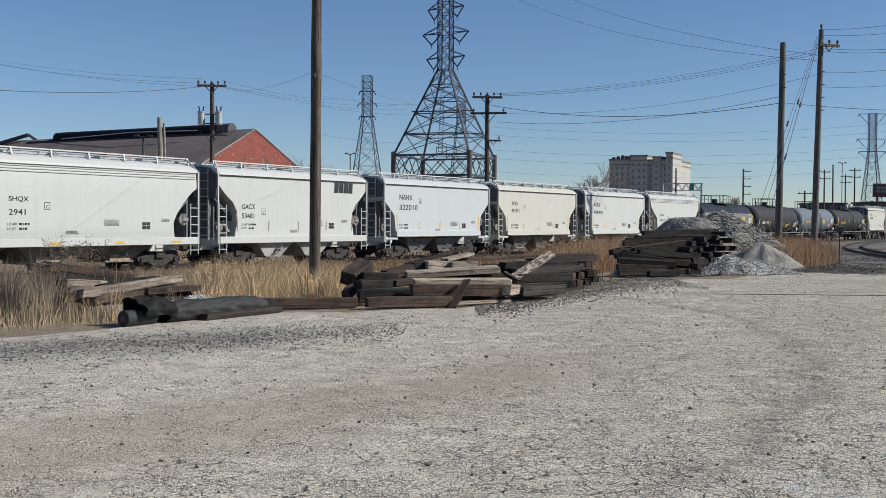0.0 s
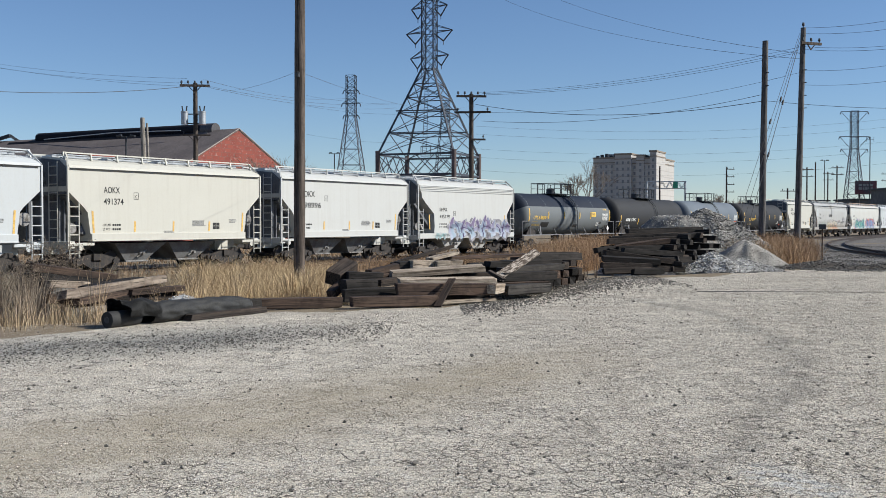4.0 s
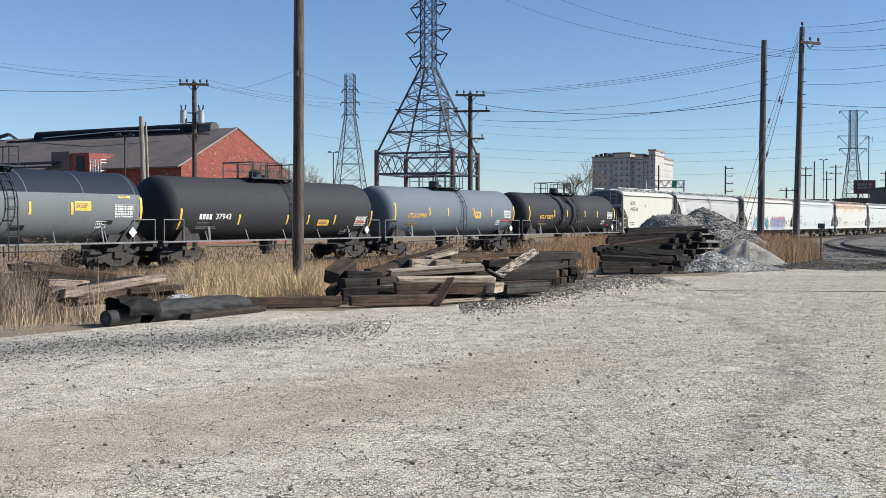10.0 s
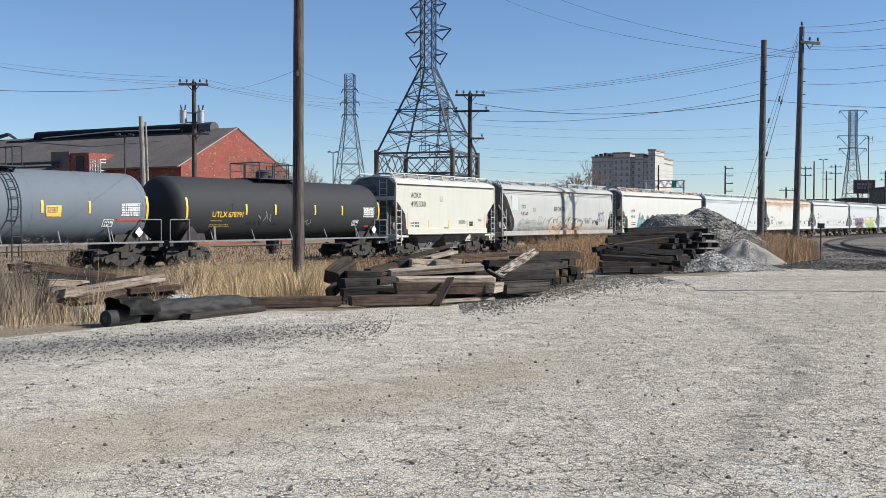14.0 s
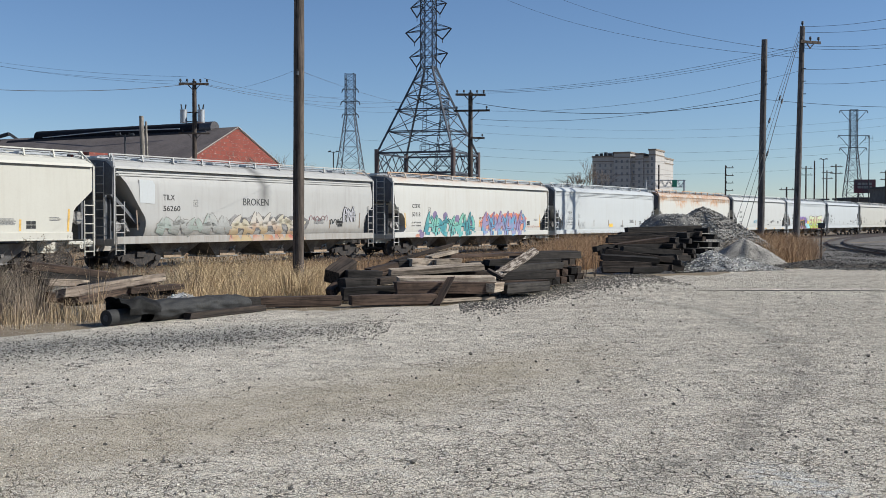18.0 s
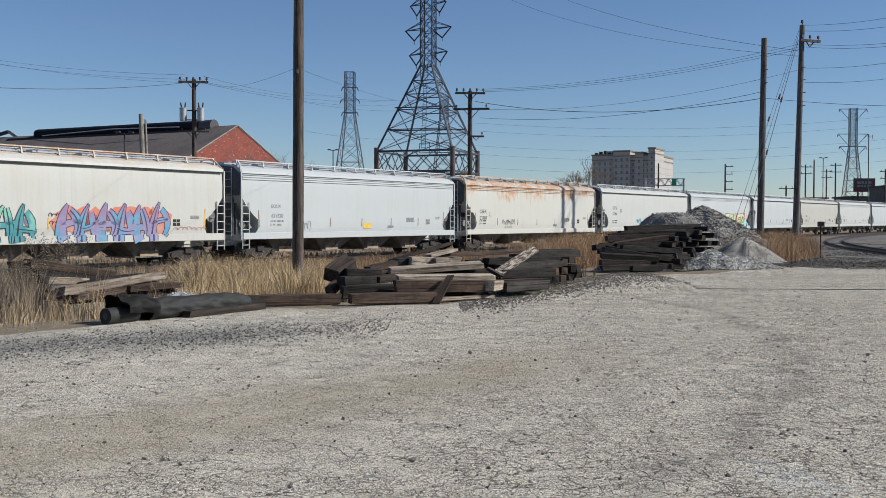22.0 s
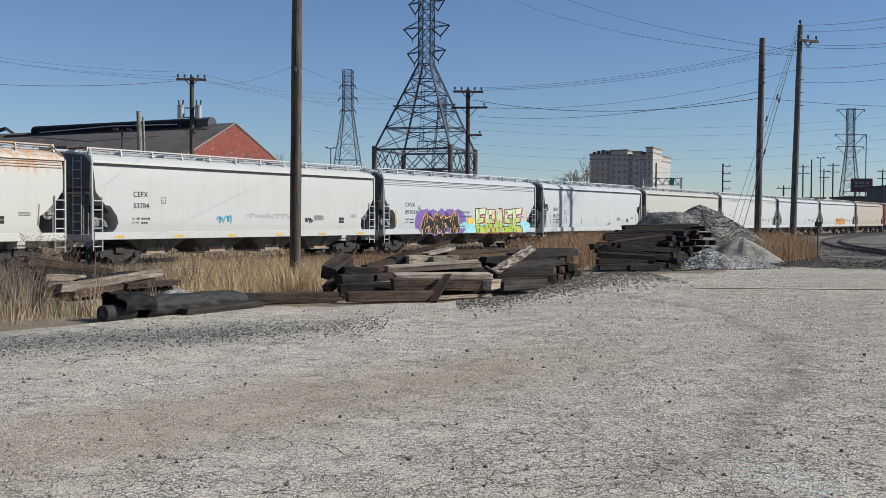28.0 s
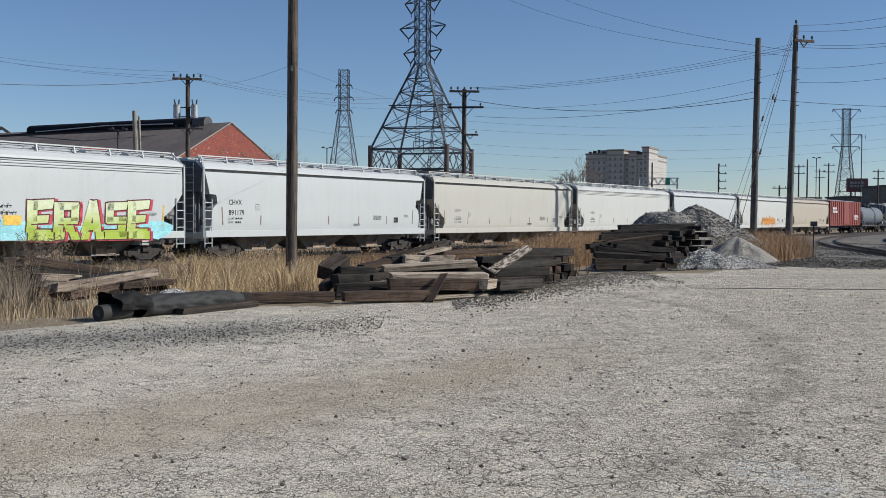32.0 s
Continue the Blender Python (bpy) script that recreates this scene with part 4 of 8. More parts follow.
            rod(bm, (x0, y, zt + 0.78), (x1, y, zt + 0.78), 0.027)
            rod(bm, (x0, y, zt + 0.42), (x1, y, zt + 0.42), 0.02)
            part("platform_rail", bm, M_STEEL, car)
    bm = bmesh.new()
    for x in (-1.75, 1.25):
        rod(bm, (x, -0.93, zt + 0.78), (x, 0.93, zt + 0.78), 0.027)
        rod(bm, (x, 0, zt), (x, 0, zt + 0.78), 0.024)
    part("platform_end_rail", bm, M_STEEL, car)
    bm = bmesh.new()
    rod(bm, (-0.55, 0, zt - 0.1), (-0.55, 0, zt + 0.38), 0.3, 18)
    rod(bm, (-0.55, 0, zt + 0.38), (-0.55, 0, zt + 0.46), 0.34, 18, 0.2)
    part("manway", bm, M_STEEL, car)
    bm = bmesh.new()
    rod(bm, (0.3, 0.2, zt - 0.05), (0.3, 0.2, zt + 0.25), 0.14, 12)
    part("relief_valve", bm, M_STEEL, car)

    # markings follow the shell
    def on_shell(me, name, x, a, label=""):
        """Wraps a flat marking round the shell at the angle a above the middle."""
        me = me.copy()
        for vtx in me.vertices:
            g = radians(a) + vtx.co.z / R
            rr = R + 0.012 - vtx.co.y * 0.5
            vtx.co = (vtx.co.x + x, -rr * math.cos(g), zc + rr * math.sin(g))
        return part(name, me, None, body, label)

    def shell_text(text, x0, x1, z1, z0, mat, name):
        """Letters between two heights on the shell."""
        me = lettering(text, 1.0, mat, 0.012).copy()
        xs, zs = [v.co.x for v in me.vertices], [v.co.z for v in me.vertices]
        g0, g1 = math.asin((z0 - zc) / R), math.asin((z1 - zc) / R)
        kx, kz = (x1 - x0) / (max(xs) - min(xs)), (g1 - g0) * R / (max(zs) - min(zs))
        me.transform(Matrix.Diagonal((kx, 1, kz, 1)) @ Matrix.Translation((-min(xs), 0, -min(zs))))
        return on_shell(me, name, x0, math.degrees(g0))

    def height(z):
        return math.degrees(math.asin((z - zc) / R))

    if number:
        zt1 = mark_z
        if mark:
            shell_text(mark, mark_x, mark_x + 0.93, zt1, zt1 - 0.25, ink, "reporting_mark")
        else:
            b = bmesh.new()
            for k in range(4):
                box(b, 0.15, 0.004, 0.24, pose(0.08 + k * 0.2, 0, 0.12))
            on_shell(mesh_of("owner_mark", b, ink), "owner_mark", mark_x, height(zt1 - 0.25))
        shell_text(number, mark_x + 1.0, mark_x + 1.95, zt1, zt1 - 0.25, ink, "car_number")
        b = bmesh.new()
        bars_of_text(b, 0, 0, 0.9, 0.045, 1)
        bars_of_text(b, 0, -0.2, 1.3, 0.06, 2)
        tagged(on_shell(mesh_of("small_print", b, faint), "small_print", mark_x - 0.05, height(zt1 - 0.4)), kind="stuff")
    for k, x in enumerate((1.05 - e, *stripes, e - 0.86)):
        on_shell(STRIPE_YELLOW_TALL if k in (0, 5) else STRIPE_YELLOW, "reflector_stripe", x, height(stripe_z))
    for x, z, pw, ph, mat in patches:
        b = bmesh.new()
        n = 4
        for k in range(n):
            box(b, pw, 0.004, ph / n, pose(0, 0, -ph / 2 + ph * (k + 0.5) / n))
        on_shell(mesh_of("sign_panel", b, mat), "sign_panel", x, height(z))
        if mat is M_YELLOW:
            b = bmesh.new()
            bars_of_text(b, -pw * 0.42, ph * 0.28, pw * 0.8, ph * 0.13, 3, -0.008)
            tagged(on_shell(mesh_of("small_print", b, M_BROWN_INK), "small_print", x, height(z)), kind="stuff")
    if number:
        pale = M_WHITE_INK if ink is not M_BLACK else M_BLACK
        b = bmesh.new()
        for r in range(5):
            bars_of_text(b, 0.0, -r * 0.1, 0.95, 0.07, 1)
        box(b, 1.02, 0.004, 0.012, pose(0.5, 0, 0.07))
        tagged(on_shell(mesh_of("data_panel", b, pale), "data_panel", e - 2.2, height(stripe_z + 0.1), "panel of dense white test data"), kind="stuff")
        b = bmesh.new()
        for q in (-1, 1):
            box(b, 0.48, 0.004, 0.03, pose(0, 0, q * 0.145))
            box(b, 0.03, 0.004, 0.3, pose(q * 0.24, 0, 0))
        bars_of_text(b, -0.17, 0.04, 0.28, 0.09, 2)
        on_shell(mesh_of("inspection_panel", b, pale), "inspection_panel", e - 2.8, height(stripe_z - 0.62))
    bm = bmesh.new()
    box(bm, 0.3, 0.01, 0.3, pose(e - 1.35, -1.5, 1.54, 0, 45, 0))
    part("placard", bm, M_WHITE_INK, car, "white diamond placard")
    # bolster webs and inclined fins below the shell
    for q in (-1, 1):
        bm = bmesh.new()
        prism(bm, [(q * (e - 0.75), 1.15), (q * (e - 1.95), 1.15), (q * (e - 1.45), 1.75), (q * (e - 1.25), 1.75)], -1.36, -1.30)
        part("bolster_web", bm, M_TRUCK, car)
        bm = bmesh.new()
        bar(bm, (q * (e - 2.75), -1.42, 1.1), (q * (e - 2.8), -1.3, 1.75), 0.09, 0.05)
        part("shell_strut", bm, M_SILL, car)
    CARS.append((car, (u0 + u1) / 2))
    return car, body, e


def blob_outline(rng, w, h, n=18, jag=0.25):
    return [(w / 2 * math.cos(a) * (1 + rng.uniform(-jag, jag)), h / 2 * math.sin(a) * (1 + rng.uniform(-jag, jag))) for a in np.linspace(0, 2 * math.pi, n, endpoint=False)]


def poly(bm, pts, y):
    bm.faces.new([bm.verts.new((x, y, z)) for x, z in pts])


def paint_patch(body, name, mat, shapes, y, label=""):
    """Flat sprayed shapes on a car's side."""
    bm = bmesh.new()
    for pts in shapes:
        poly(bm, pts, y)
    over_sill(bm, y, body["side"])
    me = bpy.data.meshes.new(name)
    bm.to_mesh(me)
    bm.free()
    me.materials.append(mat)
    return tagged(part(name, me, None, body, label), kind="stuff")


def over_sill(bm, y, style):
    """Lets flat paint run on over the side sill, which stands proud of the side."""
    g = bm.verts[:] + bm.edges[:] + bm.faces[:]
    cut = bmesh.ops.bisect_plane(bm, geom=g, plane_co=(0, 0, 1.352), plane_no=(0, 0, 1))
    edges = [e for e in cut["geom_cut"] if isinstance(e, bmesh.types.BMEdge)]
    bmesh.ops.split_edges(bm, edges=edges)
    g = bm.verts[:] + bm.edges[:] + bm.faces[:]
    if style != "flat":
        for z in (1.5, 1.75):
            bmesh.ops.bisect_plane(bm, geom=bm.verts[:] + bm.edges[:] + bm.faces[:], plane_co=(0, 0, z), plane_no=(0, 0, 1))
    done = set()
    for f in bm.faces:
        if f.calc_center_median().z < 1.352:
            for v in f.verts:
                if v not in done:
                    v.co.y = -1.614 + (v.co.y + 1.53)
                    done.add(v)
        else:
            for v in f.verts:
                if v not in done:
                    v.co.y = v.co.y + 1.52 - side_y(v.co.z, style)
                    done.add(v)
    low = [f for f in bm.faces if f.calc_center_median().z < 1.06]
    bmesh.ops.delete(bm, geom=low, context="FACES")


def band(p0, p1, p2, w0, w1, w2, n=7):
    """A curved brush band along a bent line, as strips."""
    L, R = [], []
    for k in range(n + 1):
        t = k / n
        x = (1 - t) ** 2 * p0[0] + 2 * t * (1 - t) * p1[0] + t * t * p2[0]
        z = (1 - t) ** 2 * p0[1] + 2 * t * (1 - t) * p1[1] + t * t * p2[1]
        dx = 2 * (1 - t) * (p1[0] - p0[0]) + 2 * t * (p2[0] - p1[0])
        dz = 2 * (1 - t) * (p1[1] - p0[1]) + 2 * t * (p2[1] - p1[1])
        m = math.hypot(dx, dz) or 1
        w = ((1 - t) ** 2 * w0 + 2 * t * (1 - t) * w1 + t * t * w2) / 2
        L.append((x - dz / m * w, z + dx / m * w)), R.append((x + dz / m * w, z - dx / m * w))
    return [[L[k], L[k + 1], R[k + 1], R[k]] for k in range(n)]


def wild_letters(rng, x0, w, z0, h, n):
    """Strokes of interlocking wild-style letters: bends with tapered ends."""
    out = []
    cw = w / n
    for k in range(n):
        x = x0 + cw * (k + 0.5)
        t = cw * rng.uniform(0.42, 0.6)
        lean = rng.uniform(-0.25, 0.3) * h
        top, low = z0 + h * rng.uniform(0.8, 1.12), z0 + h * rng.uniform(-0.02, 0.08)
        out.append(((x - lean * 0.3 - cw * 0.25, low), (x - cw * rng.uniform(0.1, 0.7), (low + top) / 2), (x + lean * 0.3, top), t, t * 1.1, t * 0.15))
        out.append(((x + cw * 0.35, low + h * rng.uniform(0, 0.2)), (x + cw * rng.uniform(0.2, 0.9), (low + top) / 2), (x + cw * 0.1 + lean * 0.3, top - h * rng.uniform(0.05, 0.3)), t * 0.3, t * 1.0, t * 0.5))
        zz = z0 + h * rng.uniform(0.35, 0.6)
        out.append(((x - cw * 0.4, zz), (x, zz + h * rng.uniform(-0.2, 0.2)), (x + cw * 0.6, zz + h * rng.uniform(-0.15, 0.2)), t * 0.25, t * 0.7, t * 0.2))
    return out


def strokes(L, grow=0.0, every=1, first=0):
    return [q for k, s in enumerate(L) if k % every == first for q in band(*s[:3], *[a + grow for a in s[3:]])]


def graffiti(body, seed, x0, w, z0, h, cloud, fill, outline, n=6, second=None, rim=0.09, puff=0.8):
    """A sprayed piece: a cloud behind, outlined letters, inner shading."""
    rng = random.Random(seed)
    y = -1.53
    if cloud:
        c = [[(x + px, z0 + h * (1.05 - puff * 0.7) + pz) for px, pz in blob_outline(rng, w / 6 * 1.5, h * puff, 16, 0.3)] for x in np.linspace(x0 + w * 0.08, x0 + w * 0.92, 7)]
        paint_patch(body, "graffiti_cloud", cloud, c, y - 0.003)
    L = wild_letters(rng, x0, w, z0, h, n)
    paint_patch(body, "graffiti_outline", outline, strokes(L, rim), y - 0.006)
    paint_patch(body, "graffiti_letters", fill, strokes(L, 0.0), y - 0.009)
    if second:
        paint_patch(body, "graffiti_shading", second, strokes([(*q[:3], q[3] * 0.2, q[4] * 0.16, q[5] * 0.2) for q in L], 0.0, 2, 1), y - 0.012)


def scrawl(body, seed, x0, w, z0, h, mat, n=6, t=0.045):
    """A thin hand-written tag that cannot be read."""
    rng = random.Random(seed)
    out, x = [], x0
    for k in range(n):
        cw = w / n
        a = (x + rng.uniform(-0.1, 0.2) * cw, z0 + h * rng.uniform(0.0, 0.3))
        b = (x + rng.uniform(-0.3, 0.6) * cw, z0 + h * rng.uniform(0.7, 1.2))
        c = (x + rng.uniform(0.5, 1.1) * cw, z0 + h * rng.uniform(0.3, 0.9))
        d = (x + rng.uniform(0.4, 1.2) * cw, z0 + h * rng.uniform(-0.1, 0.3))
        out += band(a, b, c, t, t * 1.2, t * 0.8, 6) + band(c, (c[0] + cw * 0.3, c[1] - h * 0.4), d, t, t, t * 0.5, 4)
        x += cw
    return paint_patch(body, "graffiti_tag", mat, out, -1.536)


def shell_scrawl(body, seed, x0, w, z0, h, mat):
    """A thin tag that lies on a tank's round shell."""
    rng = random.Random(seed)
    bm = bmesh.new()
    for k in range(6):
        x = x0 + w * k / 6
        a, b, c = [(x + rng.uniform(-0.05, 0.35) * w, z0 + rng.uniform(0, 1) * h) for _ in range(3)]
        for q in band(a, b, c, 0.05, 0.07, 0.04, 6):
            bm.faces.new([bm.verts.new((u, -math.sqrt(1.464 ** 2 - (v - 2.52) ** 2), v)) for u, v in q])
    return tagged(part("graffiti_tag", bm, mat, body), kind="stuff")


M_CHALK = material("chalky_grey", (0.16, 0.17, 0.18), 0.8, 0.3, 5, 30, 0.0)


def sprayed(name, top, low, spot, z0, z1, amount=0.5):
    """Spray paint faded from one colour to another up the letters, with a third in patches."""
    k = Nodes(name, 0.55, 0.3)
    v = k.coord("Object")
    z = k.xyz(v)[2]
    c = k.mix(k.span(k.math("ADD", z, k.span(k.noise(v, 1.6, 3), 0.3, 0.7, -0.18, 0.18)), z0, z1), low, top)
    c = k.mix(k.span(k.noise(v, 1.1, 2), 0.5, 0.58, 0, amount), c, spot)
    k.colour(k.mix(k.span(k.noise(v, 14, 3), 0.45, 0.75, 0, 0.25), c, tuple(q * 0.6 for q in low)))
    return k.m


def spray(name, c, d=None):
    return material(name, c, 0.55, 0.2, 3, 20, 0.0, 0.0, d)


P_WHITE = paint_material("white_paint", (0.49, 0.492, 0.47), dirt=0.2)
P_COOL = paint_material("cool_white_paint", (0.465, 0.485, 0.487), dirt=0.18)
P_CREAM = paint_material("cream_paint", (0.50, 0.485, 0.425), dirt=0.22)
P_BEIGE = paint_material("beige_white_paint", (0.45, 0.435, 0.39), dirt=0.28)
P_SOOTY = paint_material("sooty_grey_white_paint", (0.40, 0.395, 0.375), (0.28, 0.26, 0.24), dirt=0.5, soot=0.75)
P_RUSTY = paint_material("rust_streaked_white_paint", (0.52, 0.515, 0.475), (0.40, 0.27, 0.14), dirt=0.15, rust=0.62)
P_RUST_EDGE = paint_material("rust_edged_white_paint", (0.51, 0.505, 0.47), (0.36, 0.30, 0.22), dirt=0.3, rust=0.10)
P_TAN = paint_material("tan_weathered_paint", (0.42, 0.36, 0.29), dirt=0.4)
P_RED = paint_material("oxide_red_paint", (0.24, 0.05, 0.04), (0.1, 0.06, 0.05), dirt=0.4)
P_TANK_GREY = paint_material("blue_grey_tank_paint", (0.15, 0.16, 0.165), (0.08, 0.10, 0.10), dirt=0.3, rough=0.75, spec=0.2)
P_TANK_LIGHT = paint_material("light_grey_tank_paint", (0.13, 0.15, 0.175), (0.08, 0.11, 0.12), dirt=0.25, rough=0.75, spec=0.2)
P_TANK_NAVY = paint_material("navy_tank_paint", (0.016, 0.022, 0.036), (0.03, 0.03, 0.035), dirt=0.3, rough=0.7, spec=0.15)
P_TANK_BLACK = paint_material("black_tank_paint", (0.032, 0.033, 0.036), (0.042, 0.04, 0.038), dirt=0.3, rough=0.72, spec=0.2)

SLANT, CURVE = ("slant", "slant"), ("curve", "curve")
hopper(-108.0, -90.6, P_WHITE, "long white steel covered hopper car, lightly dusted", "SHQX", "2941", 4, ("step", "long"), (-0.4, 2.88, 0.82, 2.42, 0.69, 0.21), 1.2, orange="sill", eave=False)
_c, _body, _e = hopper(-89.5, -78.9, P_WHITE, "short white covered hopper car with a black logo", "GACX", "53481", 2, CURVE, (-3.79, 2.80, 0.85, 2.39, 0.78, 0.23), -2.4, orange=False)
_bm = bmesh.new()
for _k in range(4):
    prism(_bm, [(2.66 + _k * 0.37, 3.46), (2.99 + _k * 0.37, 3.46), (3.03 + _k * 0.37, 3.97), (2.70 + _k * 0.37, 3.97)], -1.532, -1.526)
part("owner_logo", _bm, M_BLACK, _body, "bold black logo blocks")
hopper(-77.4, -66.7, P_COOL, "short cool-white covered hopper car with amber stripes", "NAHX", "322010", 2, SLANT, (-3.95, 3.52, 1.22, 2.98, 1.70, 0.29), -1.96)
hopper(-65.6, -54.9, P_CREAM, "short cream-white covered hopper car with amber stripes", "AOKX", "491374", 2, SLANT, (-3.63, 3.38, 0.80, 2.93, 0.98, 0.25), -2.0)
hopper(-53.5, -42.9, P_WHITE, "short white covered hopper car with black numbers", "AOKX", "498996", 2, SLANT, (-3.83, 3.51, 1.06, 2.96, 1.55, 0.28), -1.87)
_c, _body, _e = hopper(-41.9, -30.8, P_WHITE, "white covered hopper car with purple and teal graffiti", "SHPX", "435179", 2, ("wave", "chin"), (-3.29, 2.83, 0.83, 2.42, 1.10, 0.21), -1.65, eave=False)
P_HALO, P_PALE = spray("grey_halo_spray", (0.16, 0.15, 0.17), (0.33, 0.33, 0.34)), spray("pale_rim_spray", (0.44, 0.43, 0.45))
graffiti(_body, 5, -2.3, 7.2, 1.05, 1.25, P_HALO, sprayed("purple_spray", (0.16, 0.12, 0.21), (0.38, 0.42, 0.50), (0.24, 0.36, 0.42), 1.2, 1.9), P_PALE, 6, spray("deep_violet_spray", (0.07, 0.05, 0.12)), 0.10, 0.95)
graffiti(_body, 6, -3.9, 1.5, 1.05, 0.35, None, spray("teal_spray", (0.22, 0.38, 0.38), (0.40, 0.42, 0.42)), P_PALE, 3, None, 0.05)
YP, KP = M_YELLOW, M_BLACK
tank(-29.5, -14.6, P_TANK_GREY, "grey tank car with a dark navy top half", "UTLX", "662901", M_YELLOW, P_TANK_NAVY, ((3.7, 2.57, 0.76, 0.36, YP), (-3.98, 1.83, 1.15, 0.38, KP), (5.75, 2.95, 0.6, 0.1, YP), (4.95, 1.95, 0.5, 0.16, KP), (0.9, 1.75, 0.6, 0.2, KP)), -5.79, 2.43, 2.47, (-3.62, -1.16, 1.32, 3.19))
tank(-14.3, 1.2, P_TANK_BLACK, "black tank car with white numbers and yellow marks", "", "37943", M_WHITE_INK, None, ((2.95, 1.92, 0.86, 0.32, YP), (6.0, 1.95, 0.6, 0.14, M_RED_INK)), -5.62, 2.32, 2.06, (-3.12, 0.18, 1.74, 3.82))
tank(1.5, 16.8, P_TANK_LIGHT, "light grey tank car with yellow stencilling", "UTLX", "670943", M_YELLOW, None, ((2.23, 2.37, 0.68, 0.42, YP), (5.9, 2.05, 1.3, 0.09, M_RED_INK)), -5.43, 2.44, 2.53)
_c, _body, _e = tank(17.1, 32.9, P_TANK_BLACK, "black tank car with yellow numbers and chalk scrawls", "UTLX", "678791", M_YELLOW, None, ((6.2, 1.72, 0.4, 0.12, M_RED_INK),), -5.34, 2.41, 2.53)
for _k, (_x, _w, _z, _h) in enumerate(((-3.1, 0.9, 1.75, 0.3), (-2.5, 1.1, 1.9, 0.55), (-1.3, 0.6, 1.8, 0.12), (0.4, 1.0, 1.75, 0.35))):
    shell_scrawl(_body, 60 + _k, _x, _w, _z, _h, M_CHALK if _k % 2 else M_BLACK)
hopper(33.5, 44.35, P_CREAM, "short cream covered hopper car with slanted ends", "AOKX", "495338", 2, SLANT, (-3.93, 3.6, 1.05, 3.11, 1.5, 0.31), -0.8)
_c, _body, _e = hopper(45.3, 62.6, P_SOOTY, "long grey-white covered hopper car, sooty and graffitied", "TILX", "56260", 4, ("slope", "small"), (-6.05, 3.07, 0.64, 2.61, 0.95, 0.23), -4.2, eave=False, orange=False, style="tube")
P_SOOT_HALO = spray("sooty_halo_spray", (0.13, 0.125, 0.12), (0.30, 0.29, 0.28))
graffiti(_body, 9, -6.5, 4.4, 1.38, 0.85, None, sprayed("grey_spray", (0.36, 0.36, 0.34), (0.24, 0.24, 0.22), (0.26, 0.33, 0.28), 1.4, 2.0), spray("brown_spray", (0.22, 0.20, 0.18)), 5, None, 0.06)
graffiti(_body, 10, -2.0, 5.0, 1.32, 1.0, P_SOOT_HALO, sprayed("bone_spray", (0.46, 0.43, 0.38), (0.40, 0.24, 0.14), (0.40, 0.36, 0.22), 1.4, 1.95), spray("soot_spray", (0.15, 0.13, 0.12)), 5, None, 0.07, 0.75)
paint_patch(_body, "graffiti_cloud", sprayed("ember_spray", (0.42, 0.14, 0.10), (0.45, 0.34, 0.26), (0.42, 0.34, 0.14), 1.1, 1.35), [[(-2.3 + 0.75 * _k, 1.07), (-1.5 + 0.75 * _k, 1.07), (-1.7 + 0.75 * _k, 1.33), (-2.2 + 0.75 * _k, 1.36)] for _k in range(7)], -1.535)
fitted("graffiti_tag", "BROKEN", -1.27, 0.42, 3.0, 2.68, -1.53, spray("faded_black_spray", (0.05, 0.05, 0.05)), _body, 0.0)
graffiti(_body, 33, 6.05, 1.0, 1.9, 0.75, None, P_PALE, M_BLACK, 3, None, 0.10)
scrawl(_body, 31, 5.05, 0.95, 1.78, 0.45, M_BLACK, 4)
scrawl(_body, 32, 3.4, 1.4, 1.98, 0.3, spray("maroon_line_spray", (0.20, 0.07, 0.08)), 6, 0.03)
_bm = bmesh.new()
prism(_bm, [(-7.3, 2.72), (-6.52, 2.68), (-6.5, 3.45), (-6.62, 3.63), (-7.34, 3.66)], -1.532, -1.524)
part("paint_patch", _bm, P_COOL, _body, "fresh pale repaint patch")
_c, _body, _e = hopper(64.4, 82.85, P_RUST_EDGE, "long white hopper car with teal and red graffiti, rusty roof edge", "CEFX", "50118", 4, ("step", "tri"), (-7.33, 2.93, 0.79, 2.46, 0.8, 0.23), -5.6)
P_INK = spray("navy_spray", (0.03, 0.045, 0.06))
graffiti(_body, 14, -6.1, 5.5, 1.08, 1.42, None, sprayed("mint_spray", (0.20, 0.44, 0.33), (0.15, 0.40, 0.39), (0.05, 0.22, 0.27), 1.2, 2.2, 0.8), P_INK, 6, P_INK, 0.07)
paint_patch(_body, "graffiti_cloud", spray("plum_spray", (0.22, 0.17, 0.28)), [[(_x + _px, _z + _pz) for _px, _pz in blob_outline(random.Random(_k), 0.5, 0.5, 14, 0.06)] for _k, (_x, _z) in enumerate(((-6.5, 1.25), (-3.9, 2.25), (-2.6, 2.1), (-0.8, 1.9), (-5.0, 2.3)))], -1.532)
paint_patch(_body, "graffiti_cloud", spray("coral_spray", (0.50, 0.25, 0.18)), [[(-6.9 + _px, 1.15 + _pz) for _px, _pz in blob_outline(random.Random(7), 0.5, 0.2, 14, 0.1)]], -1.531)
graffiti(_body, 15, 0.4, 5.4, 1.08, 1.45, sprayed("red_cloud_spray", (0.58, 0.20, 0.13), (0.56, 0.30, 0.24), (0.50, 0.16, 0.12), 1.3, 2.3), sprayed("lilac_spray", (0.27, 0.19, 0.30), (0.28, 0.30, 0.46), (0.10, 0.32, 0.46), 1.2, 2.2, 0.85), spray("dark_spray", (0.08, 0.04, 0.09)), 6, spray("dark_plum_spray", (0.10, 0.05, 0.12)), 0.07, 0.7)
